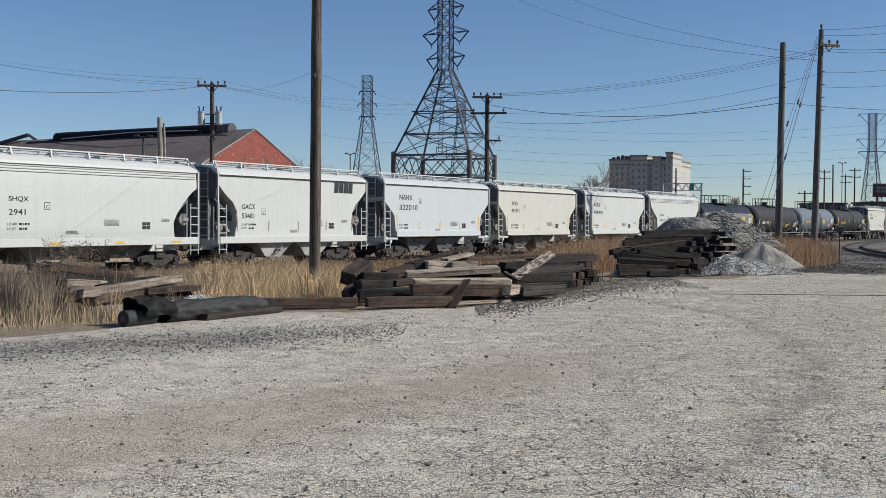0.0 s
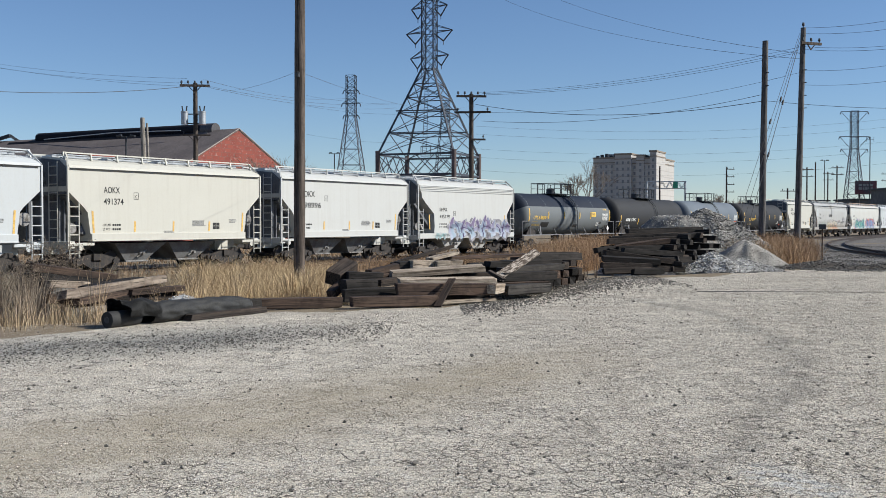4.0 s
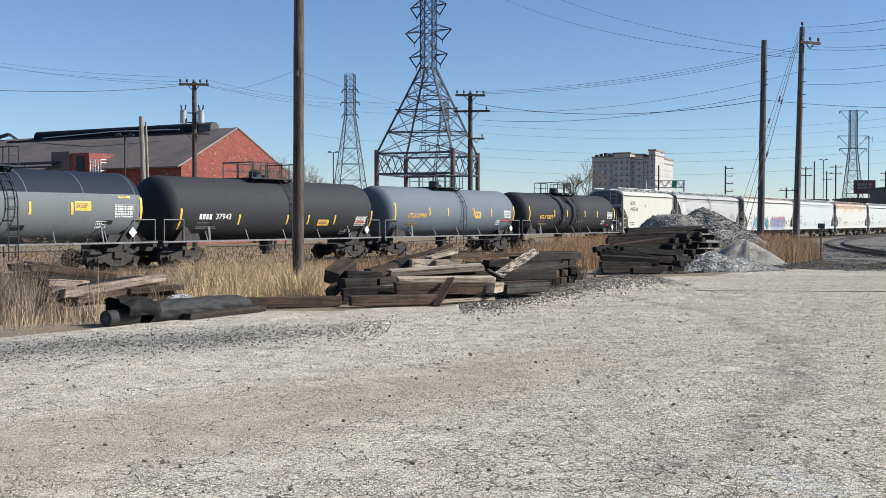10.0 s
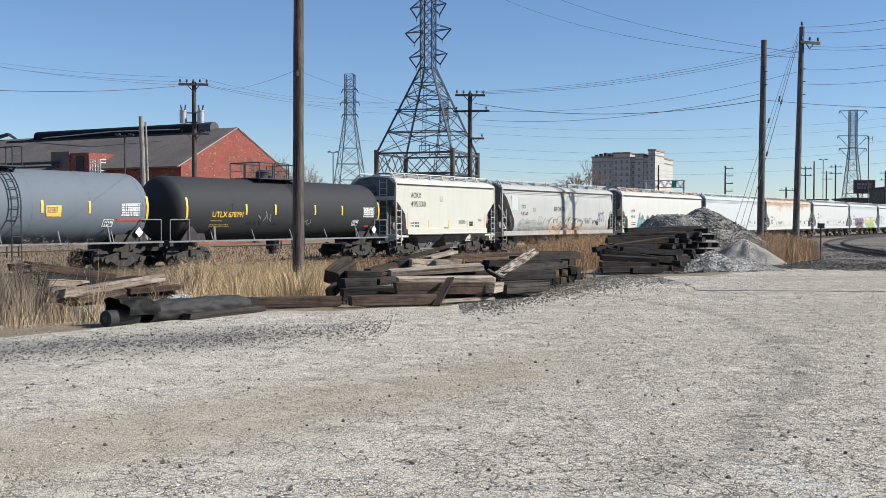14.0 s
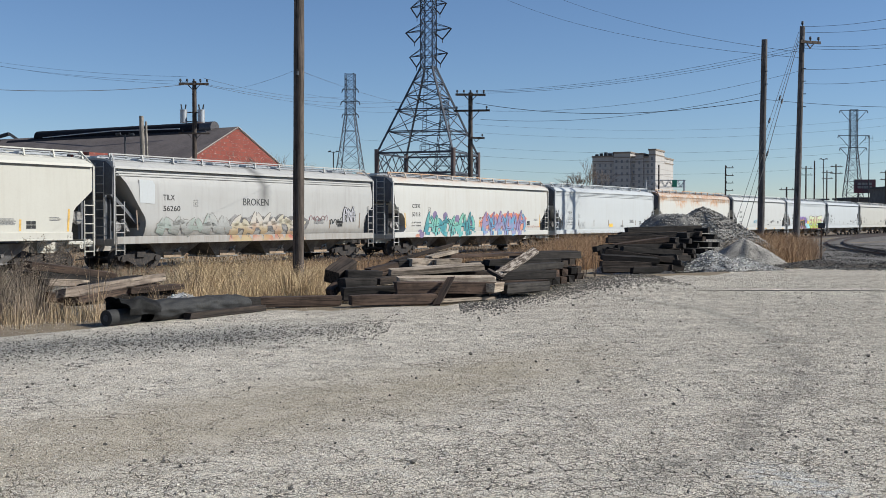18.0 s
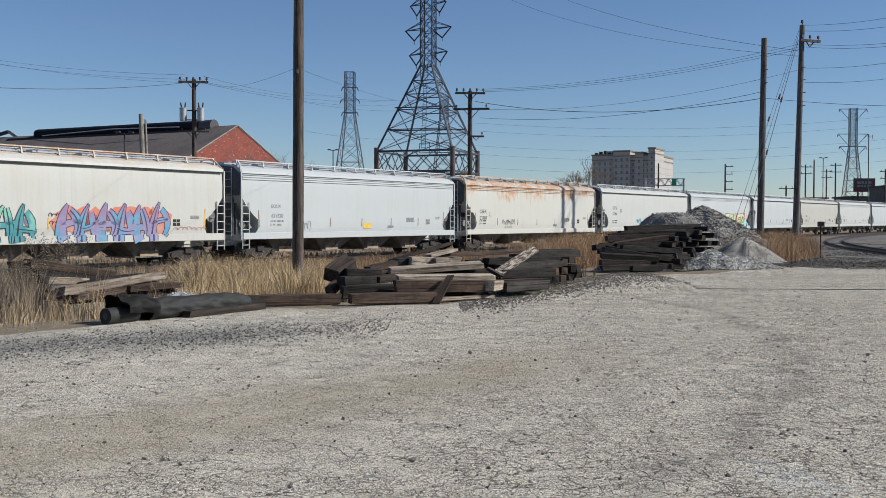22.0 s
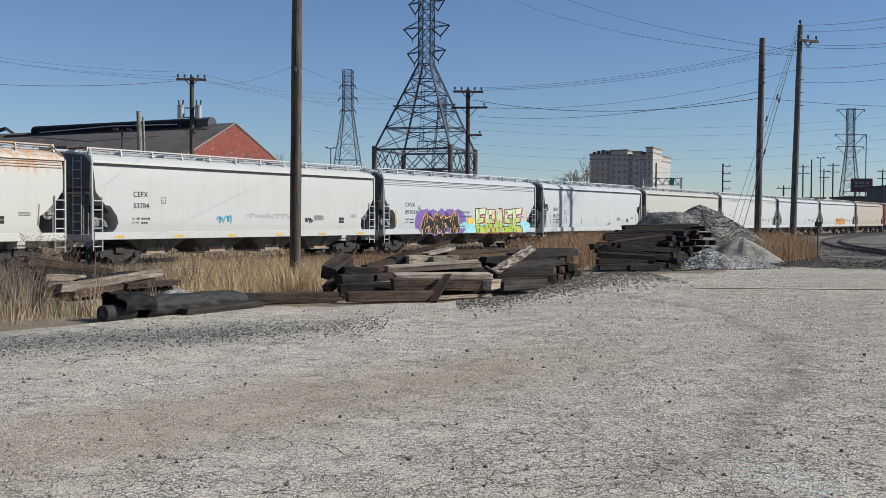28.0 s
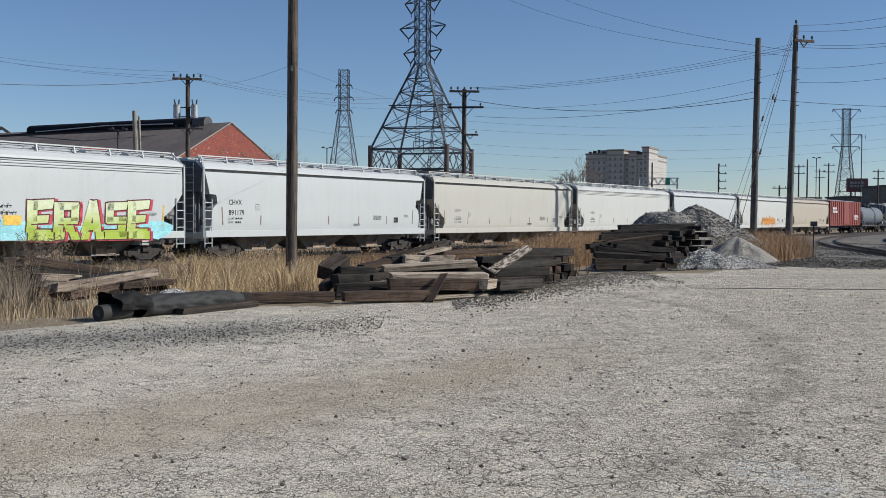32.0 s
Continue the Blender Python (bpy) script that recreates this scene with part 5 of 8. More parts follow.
scrawl(_body, 16, 0.0, 0.5, 2.05, 0.2, M_BLACK, 3, 0.03)
scrawl(_body, 17, 0.0, 0.5, 1.75, 0.2, M_BLACK, 3, 0.03)
scrawl(_body, 18, 6.2, 1.9, 1.5, 0.18, spray("pink_line_spray", (0.50, 0.26, 0.20)), 7, 0.03)
_c, _body, _e = hopper(83.9, 102.1, P_COOL, "long clean white covered hopper car with faded numbers", "EQUX", "631320", 4, ("tri", "tri"), (-7.04, 2.67, 0.67, 2.23, 0.83, 0.18), -5.15, M_GREY_INK, False, False)
scrawl(_body, 19, -5.3, 1.1, 1.4, 0.6, spray("silver_line_spray", (0.34, 0.35, 0.36)), 5, 0.03)
_bm = bmesh.new()
box(_bm, 0.68, 0.006, 0.26, pose(0.45, -1.527, 1.64))
part("notice_plate", _bm, M_YELLOW, _body, "small yellow notice")
_c, _body, _e = hopper(103.4, 121.9, P_RUSTY, "long white covered hopper car with heavy orange rust runs", "CEFX", "53707", 4, ("step", "tri"), (-7.56, 2.58, 0.84, 2.17, 0.9, 0.23), -6.3, M_BLACK, False, False)
scrawl(_body, 21, -4.75, 1.6, 1.62, 0.42, M_GREY_INK, 7, 0.045)
scrawl(_body, 22, -4.4, 0.9, 1.42, 0.14, M_GREY_INK, 4, 0.03)
_c, _body, _e = hopper(123.1, 141.7, P_WHITE, "long white covered hopper car with small scrawled tags", "CEFX", "53784", 4, ("step", "tri"), (-7.2, 2.98, 0.78, 2.52, 0.82, 0.22), -5.6, orange="sill")
scrawl(_body, 23, -2.5, 0.95, 1.72, 0.42, spray("blue_spray", (0.10, 0.38, 0.52)), 4, 0.085)
scrawl(_body, 24, 3.6, 0.55, 1.68, 0.3, M_BLACK, 4, 0.05)
scrawl(_body, 25, -0.7, 3.4, 1.9, 0.3, spray("grey_line_spray", (0.30, 0.31, 0.32)), 9, 0.025)
_c, ERASE_BODY, ERASE_E = hopper(142.5, 160.1, P_COOL, "long white hopper car with black-purple and lime graffiti", "CHVX", "893094", 4, ("step", "tri"), (-6.67, 2.82, 0.95, 2.40, 1.2, 0.23), -5.25, M_BLACK, True, False)
hopper(161.2, 178.8, P_COOL, "long cool-white covered hopper car, plain sides", "CHVX", "891179", 3, ("notch", "notch"), (-7.19, 2.74, 0.84, 2.27, 1.0, 0.24), -5.3, M_BLACK, False)
hopper(179.8, 198.3, P_BEIGE, "long beige-white covered hopper car, plain sides", "EQUX", "1352", 4, ("tri", "tri"), (-6.9, 2.5, 0.75, 2.05, 0.7, 0.2), -5.2, M_GREY_INK, False)
hopper(199.2, 218.0, P_WHITE, "long white covered hopper car far down the train", "EQUX", "3402", 4, ("tri", "tri"), (-7.0, 2.5, 0.75, 2.05, 0.7, 0.2), -5.2, M_GREY_INK, False, False)
hopper(219.1, 237.0, P_COOL, "long white covered hopper car near the train's rear", orange=False, bays=4)
_c, _body, _e = hopper(238.0, 257.1, P_WHITE, "long white covered hopper car with orange graffiti", orange=False, bays=4)
graffiti(_body, 41, -1.5, 5.0, 1.3, 1.0, None, spray("orange_spray", (0.65, 0.28, 0.06)), spray("dark_orange_spray", (0.35, 0.13, 0.04)), 4)
hopper(258.2, 276.4, P_TAN, "long tan-grey weathered covered hopper car", orange=False, bays=4)


def lime_piece():
    """The two large pieces: a black one on purple, and lime block letters."""
    y = -1.53
    e = ERASE_E
    rng = random.Random(3)
    purple = spray("violet_spray", (0.19, 0.12, 0.36))
    x0 = -e + 3.1
    paint_patch(ERASE_BODY, "graffiti_cloud", purple, [[(x + a, 1.75 + b) for a, b in blob_outline(rng, 1.9, 1.5, 16, 0.15)] for x in np.linspace(x0 + 0.95, x0 + 4.6, 5)], y - 0.003, "violet spray cloud")
    L = wild_letters(rng, x0 + 0.7, 4.0, 1.06, 1.35, 4)
    paint_patch(ERASE_BODY, "graffiti_outline", spray("amber_spray", (0.75, 0.42, 0.10)), strokes(L, 0.10), y - 0.006, "amber outline")
    paint_patch(ERASE_BODY, "graffiti_letters", M_BLACK, strokes(L, -0.02), y - 0.009, "black sprayed letters")
    paint_patch(ERASE_BODY, "graffiti_shading", spray("amber_line_spray", (0.62, 0.34, 0.09)), strokes([(*q[:3], 0.03, 0.05, 0.02) for q in L], 0.0, 3, 0), y - 0.012, "amber lines inside the black letters")
    paint_patch(ERASE_BODY, "graffiti_scrawl", M_BLACK, strokes(wild_letters(rng, x0 + 4.7, 1.3, 2.25, 0.16, 6), -0.06) + strokes(wild_letters(rng, x0 + 4.8, 1.4, 2.0, 0.16, 7), -0.06), y - 0.006, "small black scrawl")
    cyan = spray("cyan_spray", (0.33, 0.68, 0.72))
    paint_patch(ERASE_BODY, "graffiti_cloud", cyan, [[(x + a, 1.42 + b) for a, b in blob_outline(rng, 2.2, 0.75, 14, 0.2)] for x in np.linspace(0.2, 7.0, 5)], y - 0.003, "cyan spray cloud")
    # five chunky block letters, each made of tapered strokes in a unit square
    E = [[(0, 0), (0.38, 0.02), (0.36, 0.98), (-0.04, 1.0)], [(0.2, 0.74), (0.95, 0.80), (1.0, 1.03), (0.2, 1.0)], [(0.2, 0.41), (0.8, 0.44), (0.82, 0.63), (0.2, 0.61)], [(0.2, 0), (1.0, -0.02), (0.96, 0.26), (0.2, 0.27)]]
    R = [E[0], [(0.2, 0.78), (0.9, 0.82), (0.95, 1.0), (0.1, 1.0)], [(0.66, 0.5), (0.98, 0.5), (0.98, 0.95), (0.66, 0.9)], [(0.2, 0.42), (0.95, 0.42), (0.95, 0.6), (0.2, 0.58)], [(0.35, 0.45), (0.68, 0.5), (1.05, 0), (0.68, 0)]]
    A = [[(0, 0), (0.34, 0), (0.62, 1.0), (0.35, 1.03)], [(0.66, 0), (1.02, 0), (0.66, 1.03), (0.4, 1.0)], [(0.25, 0.24), (0.8, 0.24), (0.75, 0.42), (0.3, 0.42)]]
    S = [[(0.1, 0.77), (0.95, 0.82), (1, 1.03), (0.1, 1.0)], [(0.05, 0.45), (0.38, 0.45), (0.38, 0.98), (0.03, 0.98)], [(0.1, 0.42), (0.95, 0.43), (0.95, 0.62), (0.1, 0.61)], [(0.62, 0.05), (0.97, 0.05), (0.97, 0.6), (0.62, 0.6)], [(-0.02, 0), (0.95, 0), (0.95, 0.25), (0.0, 0.24)]]

    def block_word(grow, dx, dz):
        out = []
        for k, letter in enumerate((E, R, A, S, E)):
            top = (1.0, 0.96, 1.0, 0.97, 1.03)[k]
            for q in letter:
                pts = [(0.92 + k * 1.18 + 1.13 * u + 0.1 * v, 1.06 + 1.48 * top * v) for u, v in q]
                cx, cz = sum(u for u, v in pts) / 4, sum(v for u, v in pts) / 4
                out.append([(u + grow * math.copysign(1, u - cx) + dx, v + grow * math.copysign(1, v - cz) + dz) for u, v in pts])
        return out
    lime = sprayed("lime_spray", (0.60, 0.64, 0.44), (0.36, 0.46, 0.07), (0.52, 0.58, 0.24), 1.5, 2.2)
    for mat, g, dx, dz, lift, words in ((spray("red_spray", (0.55, 0.06, 0.09)), 0.05, 0.13, -0.02, 0.006, "red drop shade of the block letters"), (spray("maroon_spray", (0.10, 0.03, 0.03)), 0.05, 0.0, 0.0, 0.009, "dark rim of the block letters"), (lime, 0.0, 0.0, 0.0, 0.012, "lime block letters faded to pale")):
        paint_patch(ERASE_BODY, "graffiti_letters", mat, block_word(g, dx, dz), y - lift, words)
    part("yellow_notice", mesh_of("yellow_notice", _box_bm(0.75, 0.006, 0.35), M_YELLOW), None, ERASE_BODY, m=pose(0.34, y - 0.008, 1.80))


def _box_bm(sx, sy, sz):
    b = bmesh.new()
    box(b, sx, sy, sz)
    return b


lime_piece()


def boxcar(u0, u1):
    L = u1 - u0
    e = L / 2
    car = thing("box_car", I4, "oxide red steel box car with white lettering", "box car", "cars of the freight train")
    bm = bmesh.new()
    box(bm, L - 0.3, 3.0, 3.4, pose(0, 0, 2.85))
    part("body", bm, P_RED, car)
    for y in (-1.53, 1.53):
        for k in range(16):
            x = -e + 0.6 + (L - 1.2) * k / 15
            if abs(x) < 1.6:
                continue
            bm = bmesh.new()
            box(bm, 0.12, 0.08, 3.2, pose(x, y, 2.85))
            part("side_post", bm, P_RED, car)
        bm = bmesh.new()
        box(bm, 3.0, 0.1, 3.1, pose(0, y, 2.85), 0.02)
        part("door", bm, P_RED, car)
    bm = bmesh.new()
    prism(bm, [(-1.55, 4.5), (0, 4.75), (1.55, 4.5)], -e + 0.15, e - 0.15)
    bm.transform(Matrix.Rotation(radians(90), 4, "Z"))
    part("roof", bm, M_GALV, car)
    bm = bmesh.new()
    bars_of_text(bm, -e + 1.4, 3.5, 2.4, 0.3, 2, -1.58)
    bars_of_text(bm, e - 4.5, 2.6, 2.5, 0.12, 4, -1.58)
    part("lettering", bm, M_WHITE_INK, car)
    for q in (-1, 1):
        coupler(car, q * e, q)
        truck(car, q * (e - 2.0))
    CARS.append((car, (u0 + u1) / 2))


boxcar(277.2, 295.9)
tank(297.3, 313.0, P_TANK_LIGHT, "light grey tank car at the rear of the train", "", "", M_GREY_INK)
hopper(314.2, 332.2, P_WHITE, "long white covered hopper car trailing the tank car", orange=False, bays=4)


def train_run(t):
    """How far the train has gone at t seconds."""
    d = t - 16
    return 7.79669 * d + 0.00454986 * d * d + 0.0000755686 * d ** 3


def motions():
    for car, mid in CARS:
        rows = []
        for t in (0, 4, 8, 12, 16, 20, 24, 28, 32):
            x, y, a = track_at(mid - train_run(t))
            rows.append((t, pose(x, y, RAIL_Z, 0, 0, a)))
        walk(car, rows)
    # wheels roll on the rails
    n = 480
    for w in WHEELS:
        x = w.matrix_basis.translation.x
        walk(w, [(32.0 * k / n, pose(x, 0, 0.43, 0, -math.degrees(train_run(32.0 * k / n) / 0.43), 0)) for k in range(n + 1)])

# ---- timber piles ----
def timber(x, y, z, rz, ry=0.0, rx=0.0, L=2.6, w=0.23, h=0.18, mat=None, label="", name="railroad_tie", group="heaped old railroad ties"):
    """One old crosstie, centred, with worn and splintered edges."""
    rng = random.Random(round(x * 131 + y * 17 + z * 71, 3))
    n, c = max(5, int(L / 0.22)), min(w, h) * 0.07
    ring = [(-w / 2 + c, -h / 2), (w / 2 - c, -h / 2), (w / 2, -h / 2 + c), (w / 2, h / 2 - c), (w / 2 - c, h / 2), (-w / 2 + c, h / 2), (-w / 2, h / 2 - c), (-w / 2, -h / 2 + c)]
    drift = [0.0] * 8
    v, fcs = [], []
    for k in range(n + 1):
        for j, (b, a) in enumerate(ring):
            drift[j] = 0.7 * drift[j] + rng.uniform(-0.0045, 0.0045)
            f = 1 + drift[j] / 0.12 - (0.10 * rng.random() if k in (0, n) else 0) - (0.16 * rng.random() if rng.random() < 0.06 else 0)
            xx = -L / 2 + L * k / n + (rng.uniform(-0.03, 0.03) if k in (0, n) else 0)
            v.append((xx, b * f, a * f))
    for k in range(n):
        for j in range(8):
            fcs.append((k * 8 + j, k * 8 + (j + 1) % 8, k * 8 + 8 + (j + 1) % 8, k * 8 + 8 + j))
    fcs += [tuple(range(7, -1, -1)), tuple(range(n * 8, n * 8 + 8))]
    ob = new(name, from_arrays(name, v, fcs, mat or M_TIE))
    ob.matrix_basis = pose(x, y, z, rx, ry, rz)
    return tagged(ob, label or "old creosoted railroad tie, dark and weathered", "railroad tie", group)


PALE, BROWN = "sun-bleached grey-tan timber on the tie heap", "weathered brown railroad tie with split ends"


def at(x, y, d):
    """Place of a bearing (x, y in thousandths of the view) at depth d."""
    return (x - 784) / 1900 * d, d, EYE + (392 - y) / 1900 * d


def timber_between(a, b, **kw):
    """A timber whose middle line runs from a to b."""
    a, b = Vector(a), Vector(b)
    d = b - a
    rz = math.degrees(math.atan2(d.y, d.x))
    ry = -math.degrees(math.asin(max(-1, min(1, d.z / d.length))))
    c = (a + b) / 2
    return timber(c.x, c.y, c.z, rz, ry, L=d.length, **kw)


def central_pile():
    def T(x0, y0, d0, x1, y1, d1, h, w=0.24, mat=None, label="", rx=0.0):
        a, b = Vector(at(x0, y0, d0)), Vector(at(x1, y1, d1))
        ob = timber_between(a, b, h=h, w=w, mat=mat or M_TIE, label=label)
        if rx:
            ob.matrix_basis = ob.matrix_basis @ pose(0, 0, 0, rx)
        return ob
    # border ties along the lot
    T(448, 536, 19.6, 602, 533, 20.3, 0.19, 0.24, M_TIE_BROWN, BROWN)
    T(620, 533, 19.9, 770, 530, 20.6, 0.20, 0.26, M_TIE_BROWN, BROWN)
    T(770, 534, 20.6, 870, 528, 21.6, 0.06, 0.2, M_TIE_PALE, PALE)
    # front of the heap
    T(700, 511, 20.9, 872, 510, 21.5, 0.24, 0.28, M_TIE_BROWN, BROWN)
    T(868, 511, 21.3, 884, 508, 21.9, 0.2, 0.2, M_TIE_PALE, PALE)
    # left-corner ties, near black so their colour also holds its mass of shadow
    T(606, 522, 20.9, 720, 518, 21.4, 0.26, 0.3, M_TIE_BLACK)
    T(604, 505, 21.1, 660, 504, 21.5, 0.26, 0.34, M_TIE_BLACK)
    T(612, 488, 21.6, 672, 490, 21.9, 0.22, 0.3, M_TIE_BLACK)
    T(640, 520, 21.6, 860, 520, 22.3, 0.3, 0.4, M_TIE_BLACK)
    T(705, 496, 21.4, 872, 494, 22.1, 0.11, 0.26, M_TIE_PALE, PALE, 8)
    T(690, 484, 22.0, 852, 472, 22.8, 0.13, 0.26, M_TIE_PALE, PALE, 10)
    T(688, 492, 22.4, 868, 488, 23.1, 0.2, 0.3, M_TIE)
    T(724, 466, 22.8, 772, 467, 23.1, 0.18, 0.3, M_TIE_PALE, PALE)
    T(768, 466, 22.9, 812, 464, 23.2, 0.14, 0.28, M_TIE_PALE, PALE)
    T(650, 482, 22.2, 706, 468, 22.9, 0.12, 0.24, M_TIE_BROWN, BROWN)
    T(646, 494, 21.8, 690, 484, 22.8, 0.16, 0.22, M_TIE_BROWN, BROWN, 15)
    T(664, 500, 21.5, 704, 494, 22.0, 0.14, 0.24, M_TIE)
    T(700, 474, 22.9, 770, 470, 23.3, 0.3, 0.4, M_TIE_BLACK)
    T(690, 466, 23.0, 800, 434, 24.0, 0.07, 0.1, M_TIE, "thin dark plank leaning up over the heap")
    T(758, 457, 23.2, 803, 446, 23.9, 0.07, 0.22, M_TIE_PALE, PALE)
    T(760, 462, 23.4, 766, 448, 23.7, 0.1, 0.12, M_TIE)
    # tipped stubs at the near corner
    T(586, 492, 21.6, 618, 468, 22.2, 0.30, 0.34, M_TIE, "short dark tie stub tipped on the heap", 20)
    T(583, 520, 21.2, 602, 502, 21.6, 0.16, 0.2, M_TIE_BROWN, BROWN)
    # leaning planks
    T(772, 541, 20.3, 798, 492, 21.0, 0.04, 0.15, M_TIE_BROWN, "brown plank leaning on the tie heap")
    T(878, 490, 22.6, 948, 444, 23.8, 0.06, 0.2, M_BIRCH, "peeling pale plank with torn bark", 30)
    T(862, 478, 22.5, 890, 494, 22.4, 0.06, 0.22, M_TIE)
    # far half of the heap
    T(888, 512, 21.9, 964, 507, 23.1, 0.2, 0.3, M_TIE_GREY_DARK)
    T(880, 502, 22.6, 962, 499, 23.2, 0.08, 0.3, M_TIE_BROWN, BROWN)
    T(882, 489, 22.8, 975, 486, 23.8, 0.2, 0.3, M_TIE_BLACK)
    T(884, 478, 23.2, 990, 470, 24.4, 0.14, 0.3, M_TIE_GREY_DARK)
    T(860, 466, 23.6, 985, 463, 24.8, 0.14, 0.28, M_TIE_BLACK)
    T(780, 456, 23.9, 946, 449, 25.2, 0.07, 0.26, M_TIE_BROWN, BROWN)
    T(830, 472, 23.6, 900, 470, 24.2, 0.2, 0.3, M_TIE_BLACK)
    T(936, 453, 24.4, 1022, 452, 25.4, 0.17, 0.26, M_TIE_BLACK)
    T(950, 447, 24.8, 1015, 446, 25.6, 0.05, 0.24, M_TIE)
    T(840, 500, 23.4, 960, 498, 24.2, 0.4, 0.5, M_TIE_BLACK)
    # butt ends stacked at the far corner
    rng = random.Random(4)
    for x, y, d in ((985, 470, 25.0), (1000, 468, 25.6), (1014, 464, 26.2), (985, 484, 24.8), (1000, 483, 25.4), (1016, 480, 26.2), (1024, 478, 27.0), (984, 498, 24.5), (998, 497, 25.2), (1012, 495, 26.0), (1026, 490, 27.0), (972, 500, 24.2)):
        ex = at(x, y, d)
        a = radians(128 + rng.uniform(-7, 7))
        timber_between(ex, (ex[0] + 2.3 * math.cos(a), ex[1] + 2.3 * math.sin(a), ex[2] + rng.uniform(-0.02, 0.02)), h=0.17, w=0.2, mat=rng.choice((M_TIE, M_TIE_BROWN, M_TIE_BLACK)))


M_WEED_MIX = island_material("mixed_weeds", (0.20, 0.13, 0.085), (0.46, 0.34, 0.21))
M_DUSKY = island_material("dusky_weed", (0.13, 0.105, 0.08), (0.27, 0.215, 0.16))
M_STRAW = island_material("tangled_straw", (0.20, 0.14, 0.085), (0.54, 0.42, 0.27))
M_BIRCH = material("peeling_plank", (0.42, 0.36, 0.30), 0.9, 0.6, 6, 30, 0.4, 0.0, (0.08, 0.058, 0.042), (1, 4, 4), mix=(0.42, 0.56))
central_pile()


def left_pile():
    def T(x0, y0, d0, x1, y1, d1, h, w=0.25, mat=None, label="", rx=0.0):
        ob = timber_between(at(x0, y0, d0), at(x1, y1, d1), h=h, w=w, mat=mat or M_TIE, label=label)
        ob.matrix_basis = ob.matrix_basis @ pose(0, 0, 0, rx)
    T(48, 470, 22.6, 198, 490, 24.6, 0.17, 0.27, M_TIE_BROWN, BROWN, 6)
    T(60, 487, 22.8, 190, 502, 24.4, 0.2, 0.3, M_TIE_BLACK)
    T(78, 501, 22.2, 150, 503, 23.6, 0.16, 0.25, M_TIE_GREY, "greyed split timber in the pile")
    T(30, 500, 22.8, 80, 504, 23.2, 0.5, 0.4, M_TIE_BLACK)
    T(78, 527, 21.2, 112, 528, 21.6, 0.2, 0.25, M_TIE_BROWN, BROWN)
    T(106, 521, 20.6, 284, 492, 24.2, 0.18, 0.24, M_TIE_GREY, "greyed split timber lying across the pile", -6)
    T(128, 533, 20.8, 272, 507, 24.0, 0.14, 0.24, M_TIE_BROWN, BROWN)
    T(120, 536, 21.2, 300, 520, 24.0, 0.16, 0.3, M_TIE)
    T(20, 474, 23.2, 70, 470, 24.0, 0.16, 0.24, M_TIE)
    T(225, 516, 22.6, 318, 508, 24.0, 0.12, 0.24, M_TIE_BROWN, BROWN)
    T(150, 516, 22.5, 240, 500, 24.2, 0.3, 0.4, M_TIE_BLACK)


left_pile()


